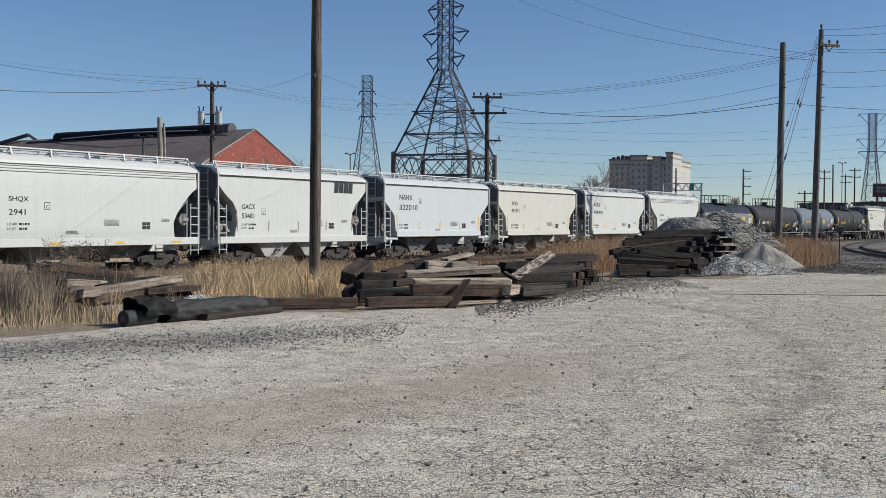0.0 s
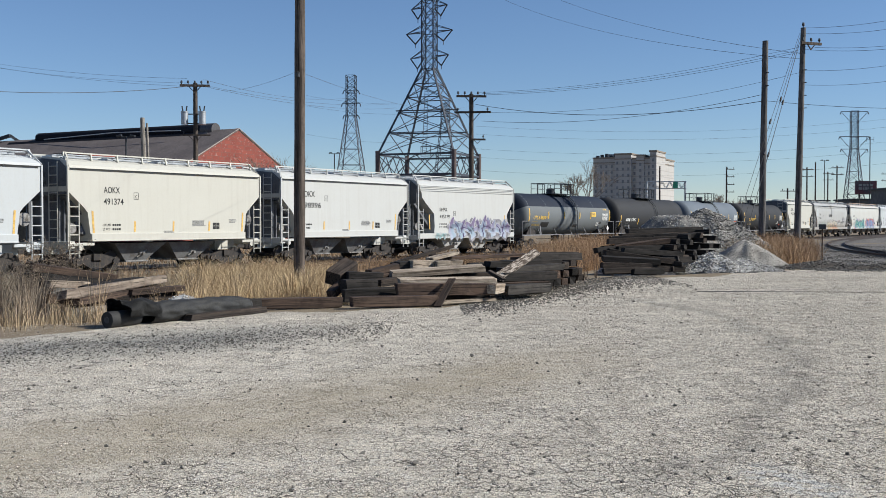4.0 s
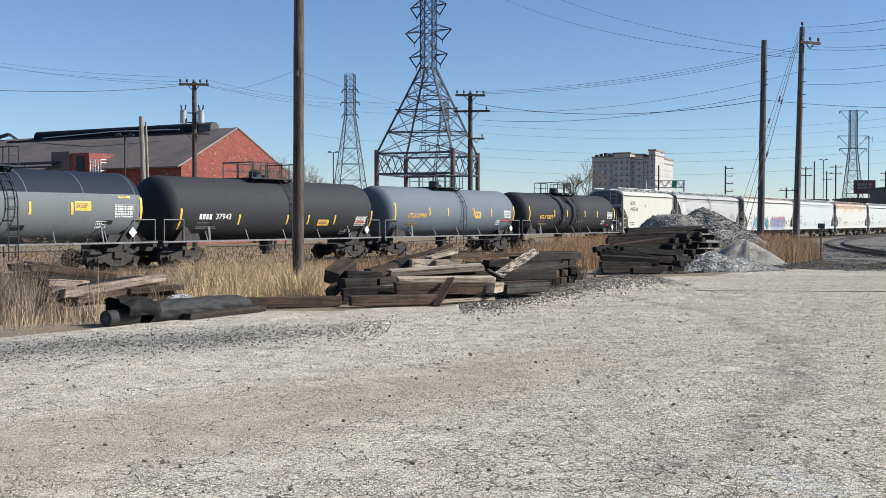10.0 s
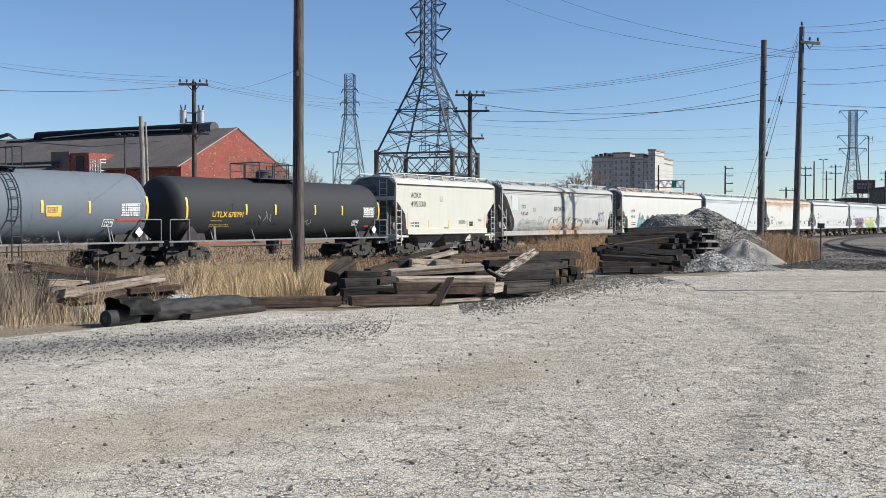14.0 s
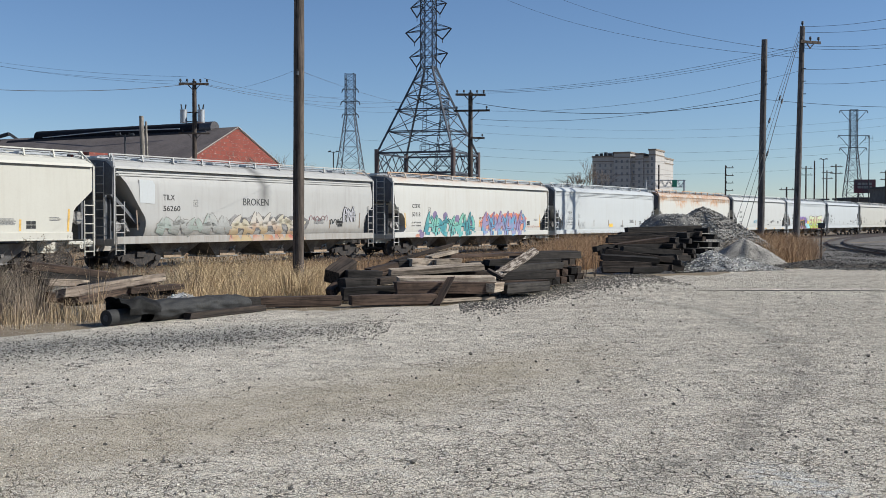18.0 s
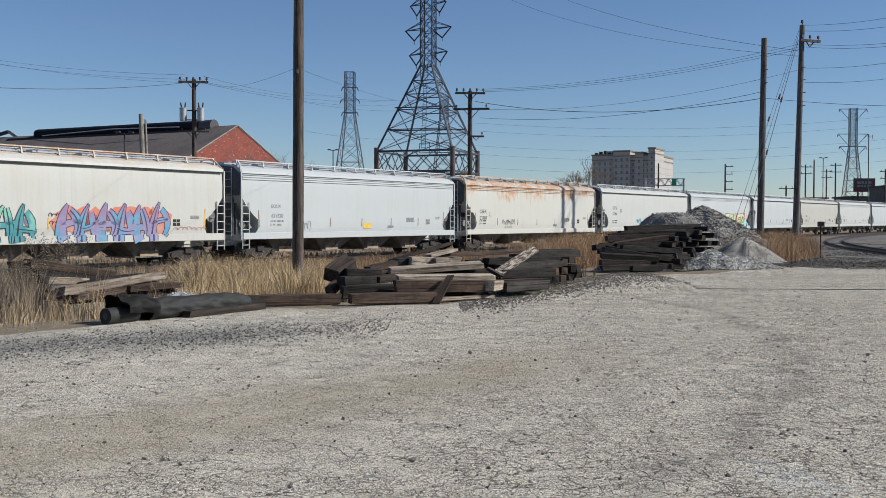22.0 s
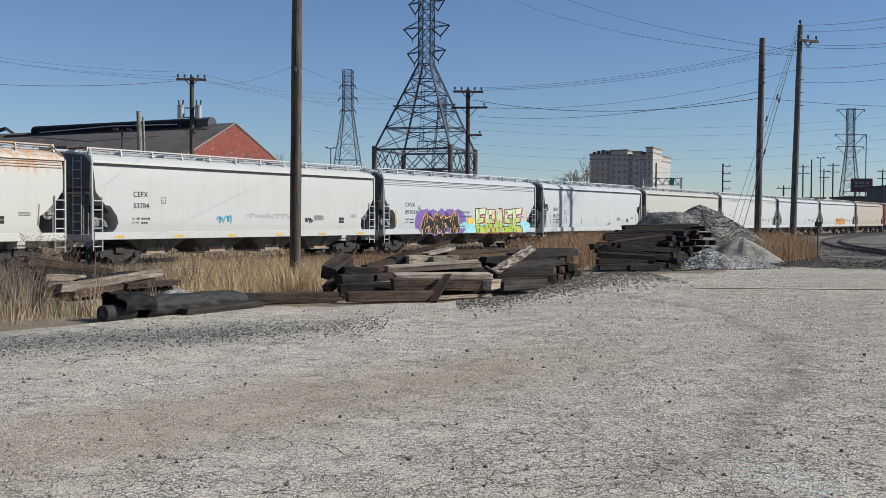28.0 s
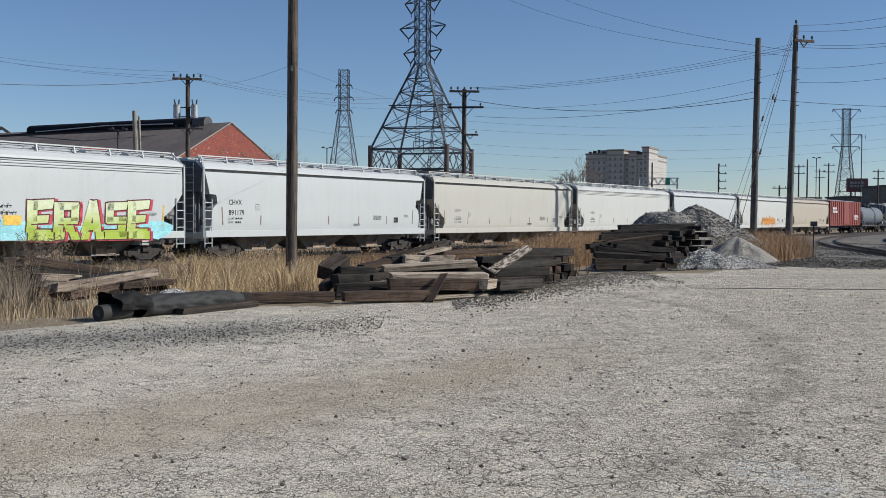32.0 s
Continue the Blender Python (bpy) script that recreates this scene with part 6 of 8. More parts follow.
def right_pile():
    rng = random.Random(8)

    def T(x0, y0, d0, x1, y1, d1, h=0.18, w=0.24, mat=None):
        ob = timber_between(at(x0, y0, d0), at(x1, y1, d1), h=h, w=w, mat=mat or (M_TIE_BLACK if rng.random() < 0.6 else M_TIE), group="stacked black railroad ties")
        ob.matrix_basis = ob.matrix_basis @ pose(0, 0, 0, rng.uniform(-10, 10))
    # bottom courses of the near face, butts staggered
    for x0, y0, x1, y1, d in ((1066, 479, 1148, 477, 32.6), (1064, 468, 1150, 470, 32.7), (1118, 480, 1170, 479, 32.5), (1064, 456, 1164, 462, 32.9), (1110, 468, 1186, 476, 33.0), (1068, 446, 1190, 462, 33.3), (1140, 460, 1218, 458, 33.4), (1160, 474, 1206, 474, 33.6), (1052, 442, 1116, 437, 33.9), (1060, 448, 1140, 452, 33.9), (1100, 442, 1204, 449, 33.6)):
        T(x0, y0, d, x1, y1, d + rng.uniform(0.3, 0.8))
        T(x0 + rng.uniform(4, 12), y0 - 3, d + 0.6, x1 + rng.uniform(-6, 6), y1 - 3, d + 1.2)
    # middle: a crossed tie, then longer ones on top
    T(1086, 437, 34.2, 1182, 424, 34.6, 0.16, 0.24, M_TIE_BROWN)
    T(1090, 440, 34.0, 1200, 437, 34.7, 0.17)
    T(1074, 426, 34.6, 1192, 422, 35.1, 0.2)
    T(1078, 421, 35.2, 1196, 415, 35.6, 0.16)
    T(1096, 416, 35.4, 1212, 413, 36.2, 0.14, 0.24, M_TIE)
    T(1108, 408, 35.8, 1238, 404, 36.8, 0.17)
    T(1150, 420, 35.4, 1234, 415, 36.2, 0.16)
    for k in range(3):
        T(1086 + 6 * k, 450 - 12 * k, 34.8 + 0.5 * k, 1196 + 10 * k, 448 - 12 * k, 35.4 + 0.5 * k, 0.4, 0.7, M_TIE_BLACK)
    # butts that look out towards the gravel
    for x, y, d in ((1198, 426, 34.8), (1212, 436, 34.6), (1204, 446, 34.4), (1222, 428, 35.2), (1236, 436, 35.4), (1228, 446, 35.0), (1246, 424, 35.8), (1256, 434, 36.0), (1250, 446, 35.6), (1262, 445, 36.0), (1240, 415, 36.0), (1254, 409, 36.4), (1266, 420, 36.6), (1272, 434, 36.6), (1218, 418, 35.4), (1230, 454, 34.8), (1194, 436, 34.2), (1190, 474, 33.4), (1206, 466, 33.5), (1166, 478, 33.0), (1184, 460, 33.6), (1200, 456, 33.8)):
        ex = at(x, y, d)
        a = radians(150 + rng.uniform(-20, 16))
        timber_between(ex, (ex[0] + 1.9 * math.cos(a), ex[1] + 1.9 * math.sin(a), ex[2] + rng.uniform(-0.03, 0.08)), h=0.17, w=0.22, mat=rng.choice((M_TIE, M_TIE_BLACK, M_TIE_BLACK)), group="stacked black railroad ties")


right_pile()


# ---- heaps of gravel and rubble ----
def heap(name, cx, cy, rx, ry, h, mat, stone_mat, label, n, size, turn=0.0, seed=1, flat=0.0):
    rng = np.random.RandomState(seed)
    nr, na = 16, 48

    def surface(r, a):
        wob = 1 + 0.10 * np.sin(3 * a + seed) + 0.06 * np.sin(7 * a + 2 * seed)
        rf = np.clip((np.clip(r, 0, 1) - flat) / (1 - flat), 0, 1)
        z = h * np.clip(1 - rf ** 1.35, 0, 1) ** 1.15 * (1 - 0.12 * np.clip(r, 0, 1)) * (1 + 0.10 * r * np.sin(5 * a + 3 * r * seed)) + 0.035 * r * np.sin(9 * a + 8 * r)
        return np.stack([rx * r * wob * np.cos(a), ry * r * wob * np.sin(a), z], -1)
    rr, aa = np.meshgrid(np.arange(1, nr + 1) / nr, 2 * math.pi * np.arange(na) / na, indexing="ij")
    v = surface(rr, aa)
    v[-1, :, 2] = -0.25
    v = np.concatenate([[(0, 0, h)], v.reshape(-1, 3)])
    fcs = [(0, 1 + j, 1 + (j + 1) % na) for j in range(na)]
    for i in range(nr - 1):
        for j in range(na):
            a, b = 1 + i * na + j, 1 + i * na + (j + 1) % na
            fcs.append((a, a + na, b + na, b))
    root = thing(name, pose(cx, cy, gz(cx, cy), 0, 0, turn), label, name.replace("_", " "), kind="stuff")
    part("mound", from_arrays("mound", v, fcs, mat, True), None, root)
    # loose stones on its surface
    pts = surface(np.sqrt(rng.rand(n)) * 1.05, rng.rand(n) * 2 * math.pi)
    pts[:, 2] += 0.01
    part("loose_stones", stones_mesh("loose_stones", pts, size * np.minimum(rng.lognormal(0, 0.45, n), 2.0), stone_mat, seed), None, root)
    return root


def stones_mesh(name, pts, sizes, mat, seed=0):
    """Many angular stones as one mesh: jittered octahedra cut flat."""
    rng = np.random.RandomState(seed + 50)
    n = len(pts)
    base = np.array([(1, 0, 0), (0, 1, 0), (-1, 0, 0), (0, -1, 0), (0, 0, 0.75), (0.6, 0.6, 0.55), (-0.55, 0.5, 0.5), (0, 0, -0.5)], float)
    tri = np.array([(0, 1, 5), (1, 2, 6), (1, 6, 5), (5, 6, 4), (2, 3, 4), (2, 4, 6), (3, 0, 4), (0, 5, 4), (1, 0, 7), (2, 1, 7), (3, 2, 7), (0, 3, 7)])
    a = rng.rand(n) * 2 * math.pi
    c, s = np.cos(a)[:, None], np.sin(a)[:, None]
    P = base[None] * rng.uniform(0.6, 1.25, (n, 8, 3)) * (sizes[:, None, None] * 0.5)
    x, y = P[..., 0] * c - P[..., 1] * s, P[..., 0] * s + P[..., 1] * c
    V = np.stack([x, y, P[..., 2]], -1) + pts[:, None, :]
    F = tri[None] + (np.arange(n) * 8)[:, None, None]
    return from_arrays(name, V.reshape(-1, 3), F.reshape(-1, 3), mat)


heap("gravel_heap", 11.95, 49.5, 4.1, 3.2, 2.85, M_HEAP, M_STONE_GREY, "tall heap of dark grey crushed stone", 11000, 0.09, seed=2)
heap("gravel_heap", 9.85, 46.0, 3.1, 2.3, 2.5, M_HEAP, M_STONE_LIGHT, "lower heap of pale grey gravel", 5500, 0.055, seed=5, flat=0.22)
heap("gravel_heap", 11.35, 40.6, 2.0, 1.8, 1.26, M_SAND, M_STONE, "heap of fine pale gravel beside rubble", 9000, 0.022, seed=3)
heap("rubble_heap", 8.75, 35.0, 1.2, 1.0, 0.64, M_CHALKY, M_STONE_PALE, "low heap of broken white concrete rubble", 3200, 0.052, seed=4)
heap("rubble_heap", 9.75, 35.1, 1.25, 0.9, 0.40, M_CHALKY, M_STONE_PALE, "spread of white concrete crumbs and dust", 2600, 0.042, seed=9)
heap("gravel_heap", -9.0, 25.2, 1.3, 1.0, 1.15, M_HEAP, M_STONE, "small grey gravel heap behind the timber pile", 900, 0.05, seed=6)
heap("gravel_heap", -7.7, 26.0, 1.1, 0.8, 0.75, M_HEAP, M_STONE_DARK, "low dark gravel heap behind the timber pile", 700, 0.05, seed=7)
heap("gravel_heap", -4.75, 19.5, 0.95, 0.5, 0.42, M_CHALKY, M_STONE_PALE, "small spill of pale stone beside the pipe", 500, 0.03, seed=8)
heap("dirt_heap", 15.6, 36.4, 2.6, 0.7, 0.24, M_DIRT, M_STONE_DARK, "low ridge of dark scraped dirt at the lot's border", 1600, 0.05, seed=10)
heap("dirt_heap", 13.2, 37.5, 1.6, 0.8, 0.25, M_DIRT, M_STONE_DARK, "low ridge of dark scraped dirt at the lot's border", 900, 0.05, seed=11)


def spread(name, label, n, fx, size, mat, seed, vary=0.5):
    rng = np.random.RandomState(seed)
    p = fx(rng, n)
    z = ground_z(p[:, 0], p[:, 1])
    pts = np.stack([p[:, 0], p[:, 1], z + 0.004], -1)
    ob = new(name, stones_mesh(name, pts, size * np.minimum(rng.lognormal(0, vary, n), 2.4), mat, seed))
    return tagged(ob, label, "stones", kind="stuff")


def near_edge(lo, hi, x0, x1):
    def f(rng, n):
        x = rng.uniform(x0, x1, n)
        return np.stack([x, edge_y(x) + rng.uniform(lo, hi, n)], -1)
    return f


spread("loose_gravel", "dark angular gravel scattered along the lot's border", 9500, lambda r, n: np.stack([(u := r.uniform(-11, -0.8, n)), 17.4 + 0.62 * u - 0.9 + r.normal(0, 0.85, n)], -1), 0.016, M_STONE_DARK, 11)
spread("loose_gravel", "grey gravel spilled in front of the tie heap", 8000, lambda r, n: np.stack([(u := r.uniform(0.3, 6.2, n)), edge_y(u) - 1.0 + r.normal(0, 1.5, n) * (0.6 + u / 8)], -1), 0.026, M_STONE_DARK, 12)
spread("loose_gravel", "small stones scattered over the packed lot", 5000, lambda r, n: np.stack([r.uniform(-9, 13, n), r.uniform(4.5, 30, n)], -1), 0.018, M_STONE_DARK, 13)
spread("loose_gravel", "ballast stone and dirt beside the sidings", 7000, lambda r, n: np.stack([(u := r.uniform(11, 27, n)), edge_y(u) + r.uniform(-0.6, 12, n)], -1), 0.06, M_STONE_DARK, 14)


spread("loose_gravel", "dark ballast stones between the sidings", 14000, lambda r, n: np.stack([(u := r.uniform(44, 100, n)) * r.uniform(0.335, 0.45, n), u], -1), 0.085, M_STONE_DARK, 17)
spread("loose_gravel", "dark dirt and stone thrown along the lot's far border", 5200, lambda r, n: np.stack([(u := r.uniform(12.2, 24, n)), 36.2 - 0.25 * (u - 12.2) + r.normal(0, 0.5, n)], -1), 0.05, M_STONE_DARK, 16)
spread("pebbles", "pale grit and pebbles bedded in the packed lot", 40000, lambda r, n: np.stack([(q := 4.6 + 17 * r.rand(n) ** 1.5) * r.uniform(-0.44, 0.44, n), q], -1), 0.0095, M_PEBBLE, 15, 0.25)


def tossed_clods():
    for k, (x, y, s) in enumerate([(0.33, 12.75, 0.09), (-0.2, 7.03, 0.085), (-1.98, 7.1, 0.05), (-1.85, 7.05, 0.05), (-1.85, 10.2, 0.05), (-3.55, 10.3, 0.06), (1.05, 12.1, 0.06), (1.85, 12.3, 0.055), (2.45, 20.2, 0.08), (5.0, 12.6, 0.08), (2.0, 9.3, 0.05), (0.95, 11.6, 0.04), (-0.05, 12.0, 0.05), (3.8, 21.5, 0.07)]):
        me = stones_mesh("clod", np.array([(0, 0, 0.14 * s)]), np.array([s * 0.85]), M_STONE_DARK, 60 + k)
        ob = new("clod", me)
        ob.matrix_basis = pose(x, y, 0)
        tagged(ob, "dark clod of dirt lying on the lot", "clod", "clods on the lot")


tossed_clods()


# ---- black rubber pipe ----
def crumpled_pipe():
    root = thing("rubber_pipe", I4, "crumpled black rubber pipe lying along the lot", "pipe")
    a, b = Vector((-4.72, 16.95, 0.17)), Vector((-3.5, 19.0, 0.15))
    d = (b - a).normalized()
    s = Vector((-d.y, d.x, 0))
    v, fcs = [], []
    n, m = 60, 40
    for i in range(n):
        f = i / (n - 1)
        c = a.lerp(b, f)
        flat = 0.82 + 0.1 * float(smooth01(f * 1.6)) + 0.10 * math.sin(9 * f + 1)
        r = 0.2 - 0.03 * f + 0.015 * math.sin(6 * f)
        if f > 0.9:
            r *= 1 - 2.6 * (f - 0.9)
        for j in range(m):
            q = 2 * math.pi * j / m
            k = r * (1 + 0.17 * noise.noise(Vector((3.2 * math.cos(q) + 7, 3.2 * math.sin(q), 9 * f))) + 0.06 * noise.noise(Vector((7 * math.cos(q), 7 * math.sin(q) + 3, 24 * f))) - (0.25 * max(0, math.sin(q)) * max(0, 0.3 - f) / 0.3))
            v.append(c + s * (k * 1.12 * math.cos(q)) + Vector((0, 0, max(k * flat * math.sin(q), -0.165))))
    for i in range(n - 1):
        for j in range(m):
            fcs.append((i * m + j, i * m + (j + 1) % m, (i + 1) * m + (j + 1) % m, (i + 1) * m + j))
    fcs.append(tuple(range((n - 1) * m, n * m)))
    part("pipe_wall", from_arrays("pipe_wall", v, fcs, M_RUBBER, True), None, root)
    # torn mouth folded open over the roll
    bm = bmesh.new()
    p0, q0 = Vector((-5.0, 16.42, 0.0)), Vector((-4.66, 17.05, 0.0))
    V = []
    nn, mm = 22, 30
    for i in range(nn):
        f = i / (nn - 1)
        c = p0.lerp(q0, f)
        row = []
        for j in range(mm):
            q = -0.15 * math.pi + 1.25 * math.pi * j / (mm - 1)
            r = 0.2 + 0.05 * math.sin(4 * f + 2.4 * q) * (1 - f) + 0.05 * noise.noise(Vector((3 * f, 2.2 * q, 1.7)))
            row.append(bm.verts.new((c.x + s.x * r * 1.25 * math.cos(q), c.y + s.y * r * 1.25 * math.cos(q), max(0.012, 0.17 + 0.07 * (1 - f) + r * math.sin(q)))))
        V.append(row)
    for i in range(nn - 1):
        for j in range(mm - 1):
            bm.faces.new((V[i][j], V[i][j + 1], V[i + 1][j + 1], V[i + 1][j]))
    bmesh.ops.solidify(bm, geom=bm.faces[:], thickness=0.03)
    part("torn_mouth", bm, M_RUBBER, root, "torn and folded end of the pipe", True)
    bm = bmesh.new()
    c, e2 = Vector((-5.1, 16.2, 0.125)), Vector((-4.8, 16.72, 0.13))
    rod(bm, c, e2, 0.125, 20)
    part("inner_roll", bm, M_RUBBER, root, "black roller with a hollow core", True)
    bm = bmesh.new()
    k = (c - e2).normalized()
    rod(bm, c + k * 0.004, c + k * 0.012, 0.05, 14)
    part("core", bm, M_STEEL, root)
    timber_between((-4.15, 17.35, 0.06), (-3.2, 19.0, 0.06), h=0.1, w=0.16, mat=M_TIE, label="thin dark plank beside the rubber pipe", name="plank")
    timber_between((-3.72, 18.7, 0.13), (-3.38, 19.35, 0.13), h=0.22, w=0.2, mat=M_TIE_BLACK)


crumpled_pipe()


# ---- poles ----
def pole(name, x, y, top, r0, r1, label, lean=(0.0, 0.0), mat=None, base=None):
    z = gz(x, y) if base is None else base
    root = thing(name, pose(x, y, z), label, "utility pole", "wooden poles")
    bm = bmesh.new()
    n = 9
    pts = [Vector((lean[0] * k / n, lean[1] * k / n, -0.3 + (top - z + 0.3) * k / n)) for k in range(n + 1)]
    rings = []
    for k, p in enumerate(pts):
        r = (r0 + (r1 - r0) * k / n) * (1 + 0.03 * math.sin(k * 2.1 + x))
        rings.append([bm.verts.new((p.x + r * math.cos(a), p.y + r * math.sin(a), p.z)) for a in np.linspace(0, 2 * math.pi, 14, endpoint=False)])
    for k in range(n):
        for j in range(14):
            bm.faces.new((rings[k][j], rings[k][(j + 1) % 14], rings[k + 1][(j + 1) % 14], rings[k + 1][j]))
    bm.faces.new(rings[-1]), bm.faces.new(rings[0][::-1])
    part("shaft", bm, mat or M_POLE, root, smooth=True)
    return root, z


def insulator(bm, p, s=1.0):
    x, y, z = p
    rod(bm, (x, y, z), (x, y, z + 0.12 * s), 0.025 * s, 6)
    rod(bm, (x, y, z + 0.10 * s), (x, y, z + 0.24 * s), 0.07 * s, 8, 0.05 * s)


def crossarm(root, z, half, ang, n=4, s=1.0, braces=True, lean=0.0):
    a = radians(ang)
    ux, uy = math.cos(a), math.sin(a)
    bm = bmesh.new()
    bar(bm, (-ux * half + lean, -uy * half - 0.2, z), (ux * half + lean, uy * half - 0.2, z), 0.11 * s, 0.13 * s)
    if braces:
        for q in (-1, 1):
            bar(bm, (q * ux * half * 0.45 + lean, q * uy * half * 0.45 - 0.2, z), (lean, -0.15, z - half * 0.5), 0.04 * s)
    arm = part("crossarm", bm, M_POLE, root)
    for k in range(n):
        f = -1 + 2 * (k + 0.15) / (n - 0.7)
        bm = bmesh.new()
        insulator(bm, (ux * half * 0.95 * f + lean, uy * half * 0.95 * f - 0.2, z + 0.06), s)
        part("insulator", bm, M_STEEL, arm)
    return arm


# bare pole in the grass
P1 = at(527, 470, 32.3)
p1_root, _z = pole("utility_pole", P1[0], 32.3, 10.5, 0.175, 0.15, "tall bare brown wooden pole in dry grass", (0.07, 0))
_bm = bmesh.new()
rod(_bm, (0.02, -0.15, 6.62), (0.02, -0.38, 6.62), 0.03)
rod(_bm, (0.02, -0.26, 6.57), (0.02, -0.26, 6.7), 0.06, 8)
part("insulator", _bm, M_STEEL, p1_root)
# pair of poles beside the gravel heaps
p2_root, _z = pole("utility_pole", 22.25, 75.3, 14.25, 0.25, 0.2, "tall bare grey-brown wooden pole beside gravel heaps", (0.18, 0), M_POLE_FAR)
p3_root, p3_z = pole("utility_pole", 25.15, 76.6, 15.4, 0.25, 0.18, "tall grey-brown utility pole with a single crossarm", (0.35, 0), M_POLE_FAR)
crossarm(p3_root, 14.25 - p3_z, 0.85, 20, 3, 1.4, True, 0.85)
_bm = bmesh.new()
insulator(_bm, (0.35, 0, 15.4 - p3_z), 1.5)
for _k in range(4):
    rod(_bm, (0.35, -0.2, 12.4 - p3_z - _k * 0.9), (0.55, -0.25, 12.4 - p3_z - _k * 0.9), 0.03)
part("insulator", _bm, M_STEEL, p3_root)
_bm = bmesh.new()
for _k in range(2):
    rod(_bm, (0.18, -0.2, 12.6 - _k * 0.9), (0.36, -0.25, 12.6 - _k * 0.9), 0.03)
part("step_bolt", _bm, M_STEEL, p2_root)

# pole with transformers behind the track
PA = at(345, 148, 92)
pa_root, pa_z = pole("utility_pole", PA[0], 92, PA[2] + 0.1, 0.24, 0.18, "brown utility pole with crossarm and two transformers")
crossarm(pa_root, PA[2] - pa_z - 0.15, 1.25, 8, 5, 1.5)
crossarm(pa_root, at(345, 238, 92)[2] - pa_z, 1.3, 8, 2, 1.0)
for _x in (-0.85, 0.65):
    _bm = bmesh.new()
    rod(_bm, (_x, -0.35, 9.95 - pa_z), (_x, -0.35, 10.95 - pa_z), 0.3, 14)
    rod(_bm, (_x, -0.35, 10.95 - pa_z), (_x, -0.35, 11.05 - pa_z), 0.32, 14)
    part("transformer", _bm, M_GALV, pa_root, "grey pole transformer can", True)
    _bm = bmesh.new()
    for _k in (-0.14, 0.14):
        rod(_bm, (_x + _k, -0.35, 11.05 - pa_z), (_x + _k * 1.5, -0.35, 11.5 - pa_z), 0.06, 8)
    part("bushing", _bm, M_STEEL, pa_root)
_bm = bmesh.new()
bar(_bm, (-0.9, -0.1, 10.85 - pa_z), (0.9, -0.1, 10.85 - pa_z), 0.09)
bar(_bm, (-0.9, -0.1, 10.05 - pa_z), (0.9, -0.1, 10.05 - pa_z), 0.09)
part("transformer_mount", _bm, M_STEEL, pa_root)

PB = at(832, 168, 92)
pb_root, pb_z = pole("utility_pole", PB[0], 92, PB[2] + 0.1, 0.24, 0.18, "brown utility pole with three crossarms")
crossarm(pb_root, PB[2] - pb_z - 0.1, 1.28, 4, 5, 1.4)
crossarm(pb_root, at(832, 198, 92)[2] - pb_z, 1.55, -8, 3, 1.3, lean=0.1)
crossarm(pb_root, at(832, 246, 92)[2] - pb_z, 0.7, 4, 2, 1.2, lean=0.5)
for _q, _d in ((258, 96), (266, 97)):
    _p = at(_q, 207, _d)
    pole("utility_pole", _p[0], _d, _p[2] - (0 if _q < 260 else 0.5), 0.24 if _q < 260 else 0.12, 0.2 if _q < 260 else 0.1, "weathered grey wooden pole stub behind the track", (-0.35, 0), M_POLE_GREY)
# poles further off
for _q, _y, _d, _n in ((1283, 294, 170, 4), (1425, 295, 190, 2), (1440, 286, 190, 0), (1462, 303, 210, 2), (1478, 292, 190, 2), (1391, 332, 150, 1), (1566, 303, 190, 2), (1165, 293, 170, 0)):
    _p = at(_q, _y, _d)
    _r, _z = pole("utility_pole", _p[0], _d, _p[2], 0.16, 0.11, "distant dark utility pole", mat=M_POLE)
    for _k in range(_n):
        crossarm(_r, _p[2] - _z - 0.4 - _k * 1.2, 1.1 if _n < 4 else 0.65, 5, 2, 0.9, False, 0.0 if _n < 4 else 0.55)
for _q, _y, _d in ((590, 270, 150), (222, 240, 88), (1456, 283, 200)):
    _p = at(_q, _y, _d)
    _z = gz(_p[0], _d)
    _r = thing("light_pole", pose(_p[0], _d, _z), "thin grey light pole with twin floodlights", "light pole", "light poles")
    _bm = bmesh.new()
    rod(_bm, (0, 0, 0), (0, 0, _p[2] - _z), 0.07, 8)
    part("mast", _bm, M_STEEL, _r)
    for _s in (-1, 1):
        _bm = bmesh.new()
        rod(_bm, (0, 0, _p[2] - _z - 0.1), (_s * 0.45, 0, _p[2] - _z), 0.04)
        box(_bm, 0.4, 0.35, 0.16, pose(_s * 0.55, 0, _p[2] - _z + 0.05, 0, _s * 12, 0), 0.02)
        part("floodlight", _bm, M_STEEL, _r)
# antenna mast
_p = at(1536, 241, 230)
_r = thing("antenna_mast", pose(_p[0], 230, -0.6), "thin steel antenna mast with side arms", "mast")
_bm = bmesh.new()
rod(_bm, (0, 0, 0), (0, 0, _p[2] + 0.6), 0.1, 6)
part("mast", _bm, M_STEEL, _r)
_bm = bmesh.new()
for _s in (-1, 1):
    bar(_bm, (0, 0, _p[2]), (_s * 0.8, 0, _p[2] + 0.0), 0.06)
    bar(_bm, (_s * 0.8, 0, _p[2] - 0.5), (_s * 0.8, 0, _p[2] + 0.5), 0.06)
part("antenna", _bm, M_STEEL, _r)


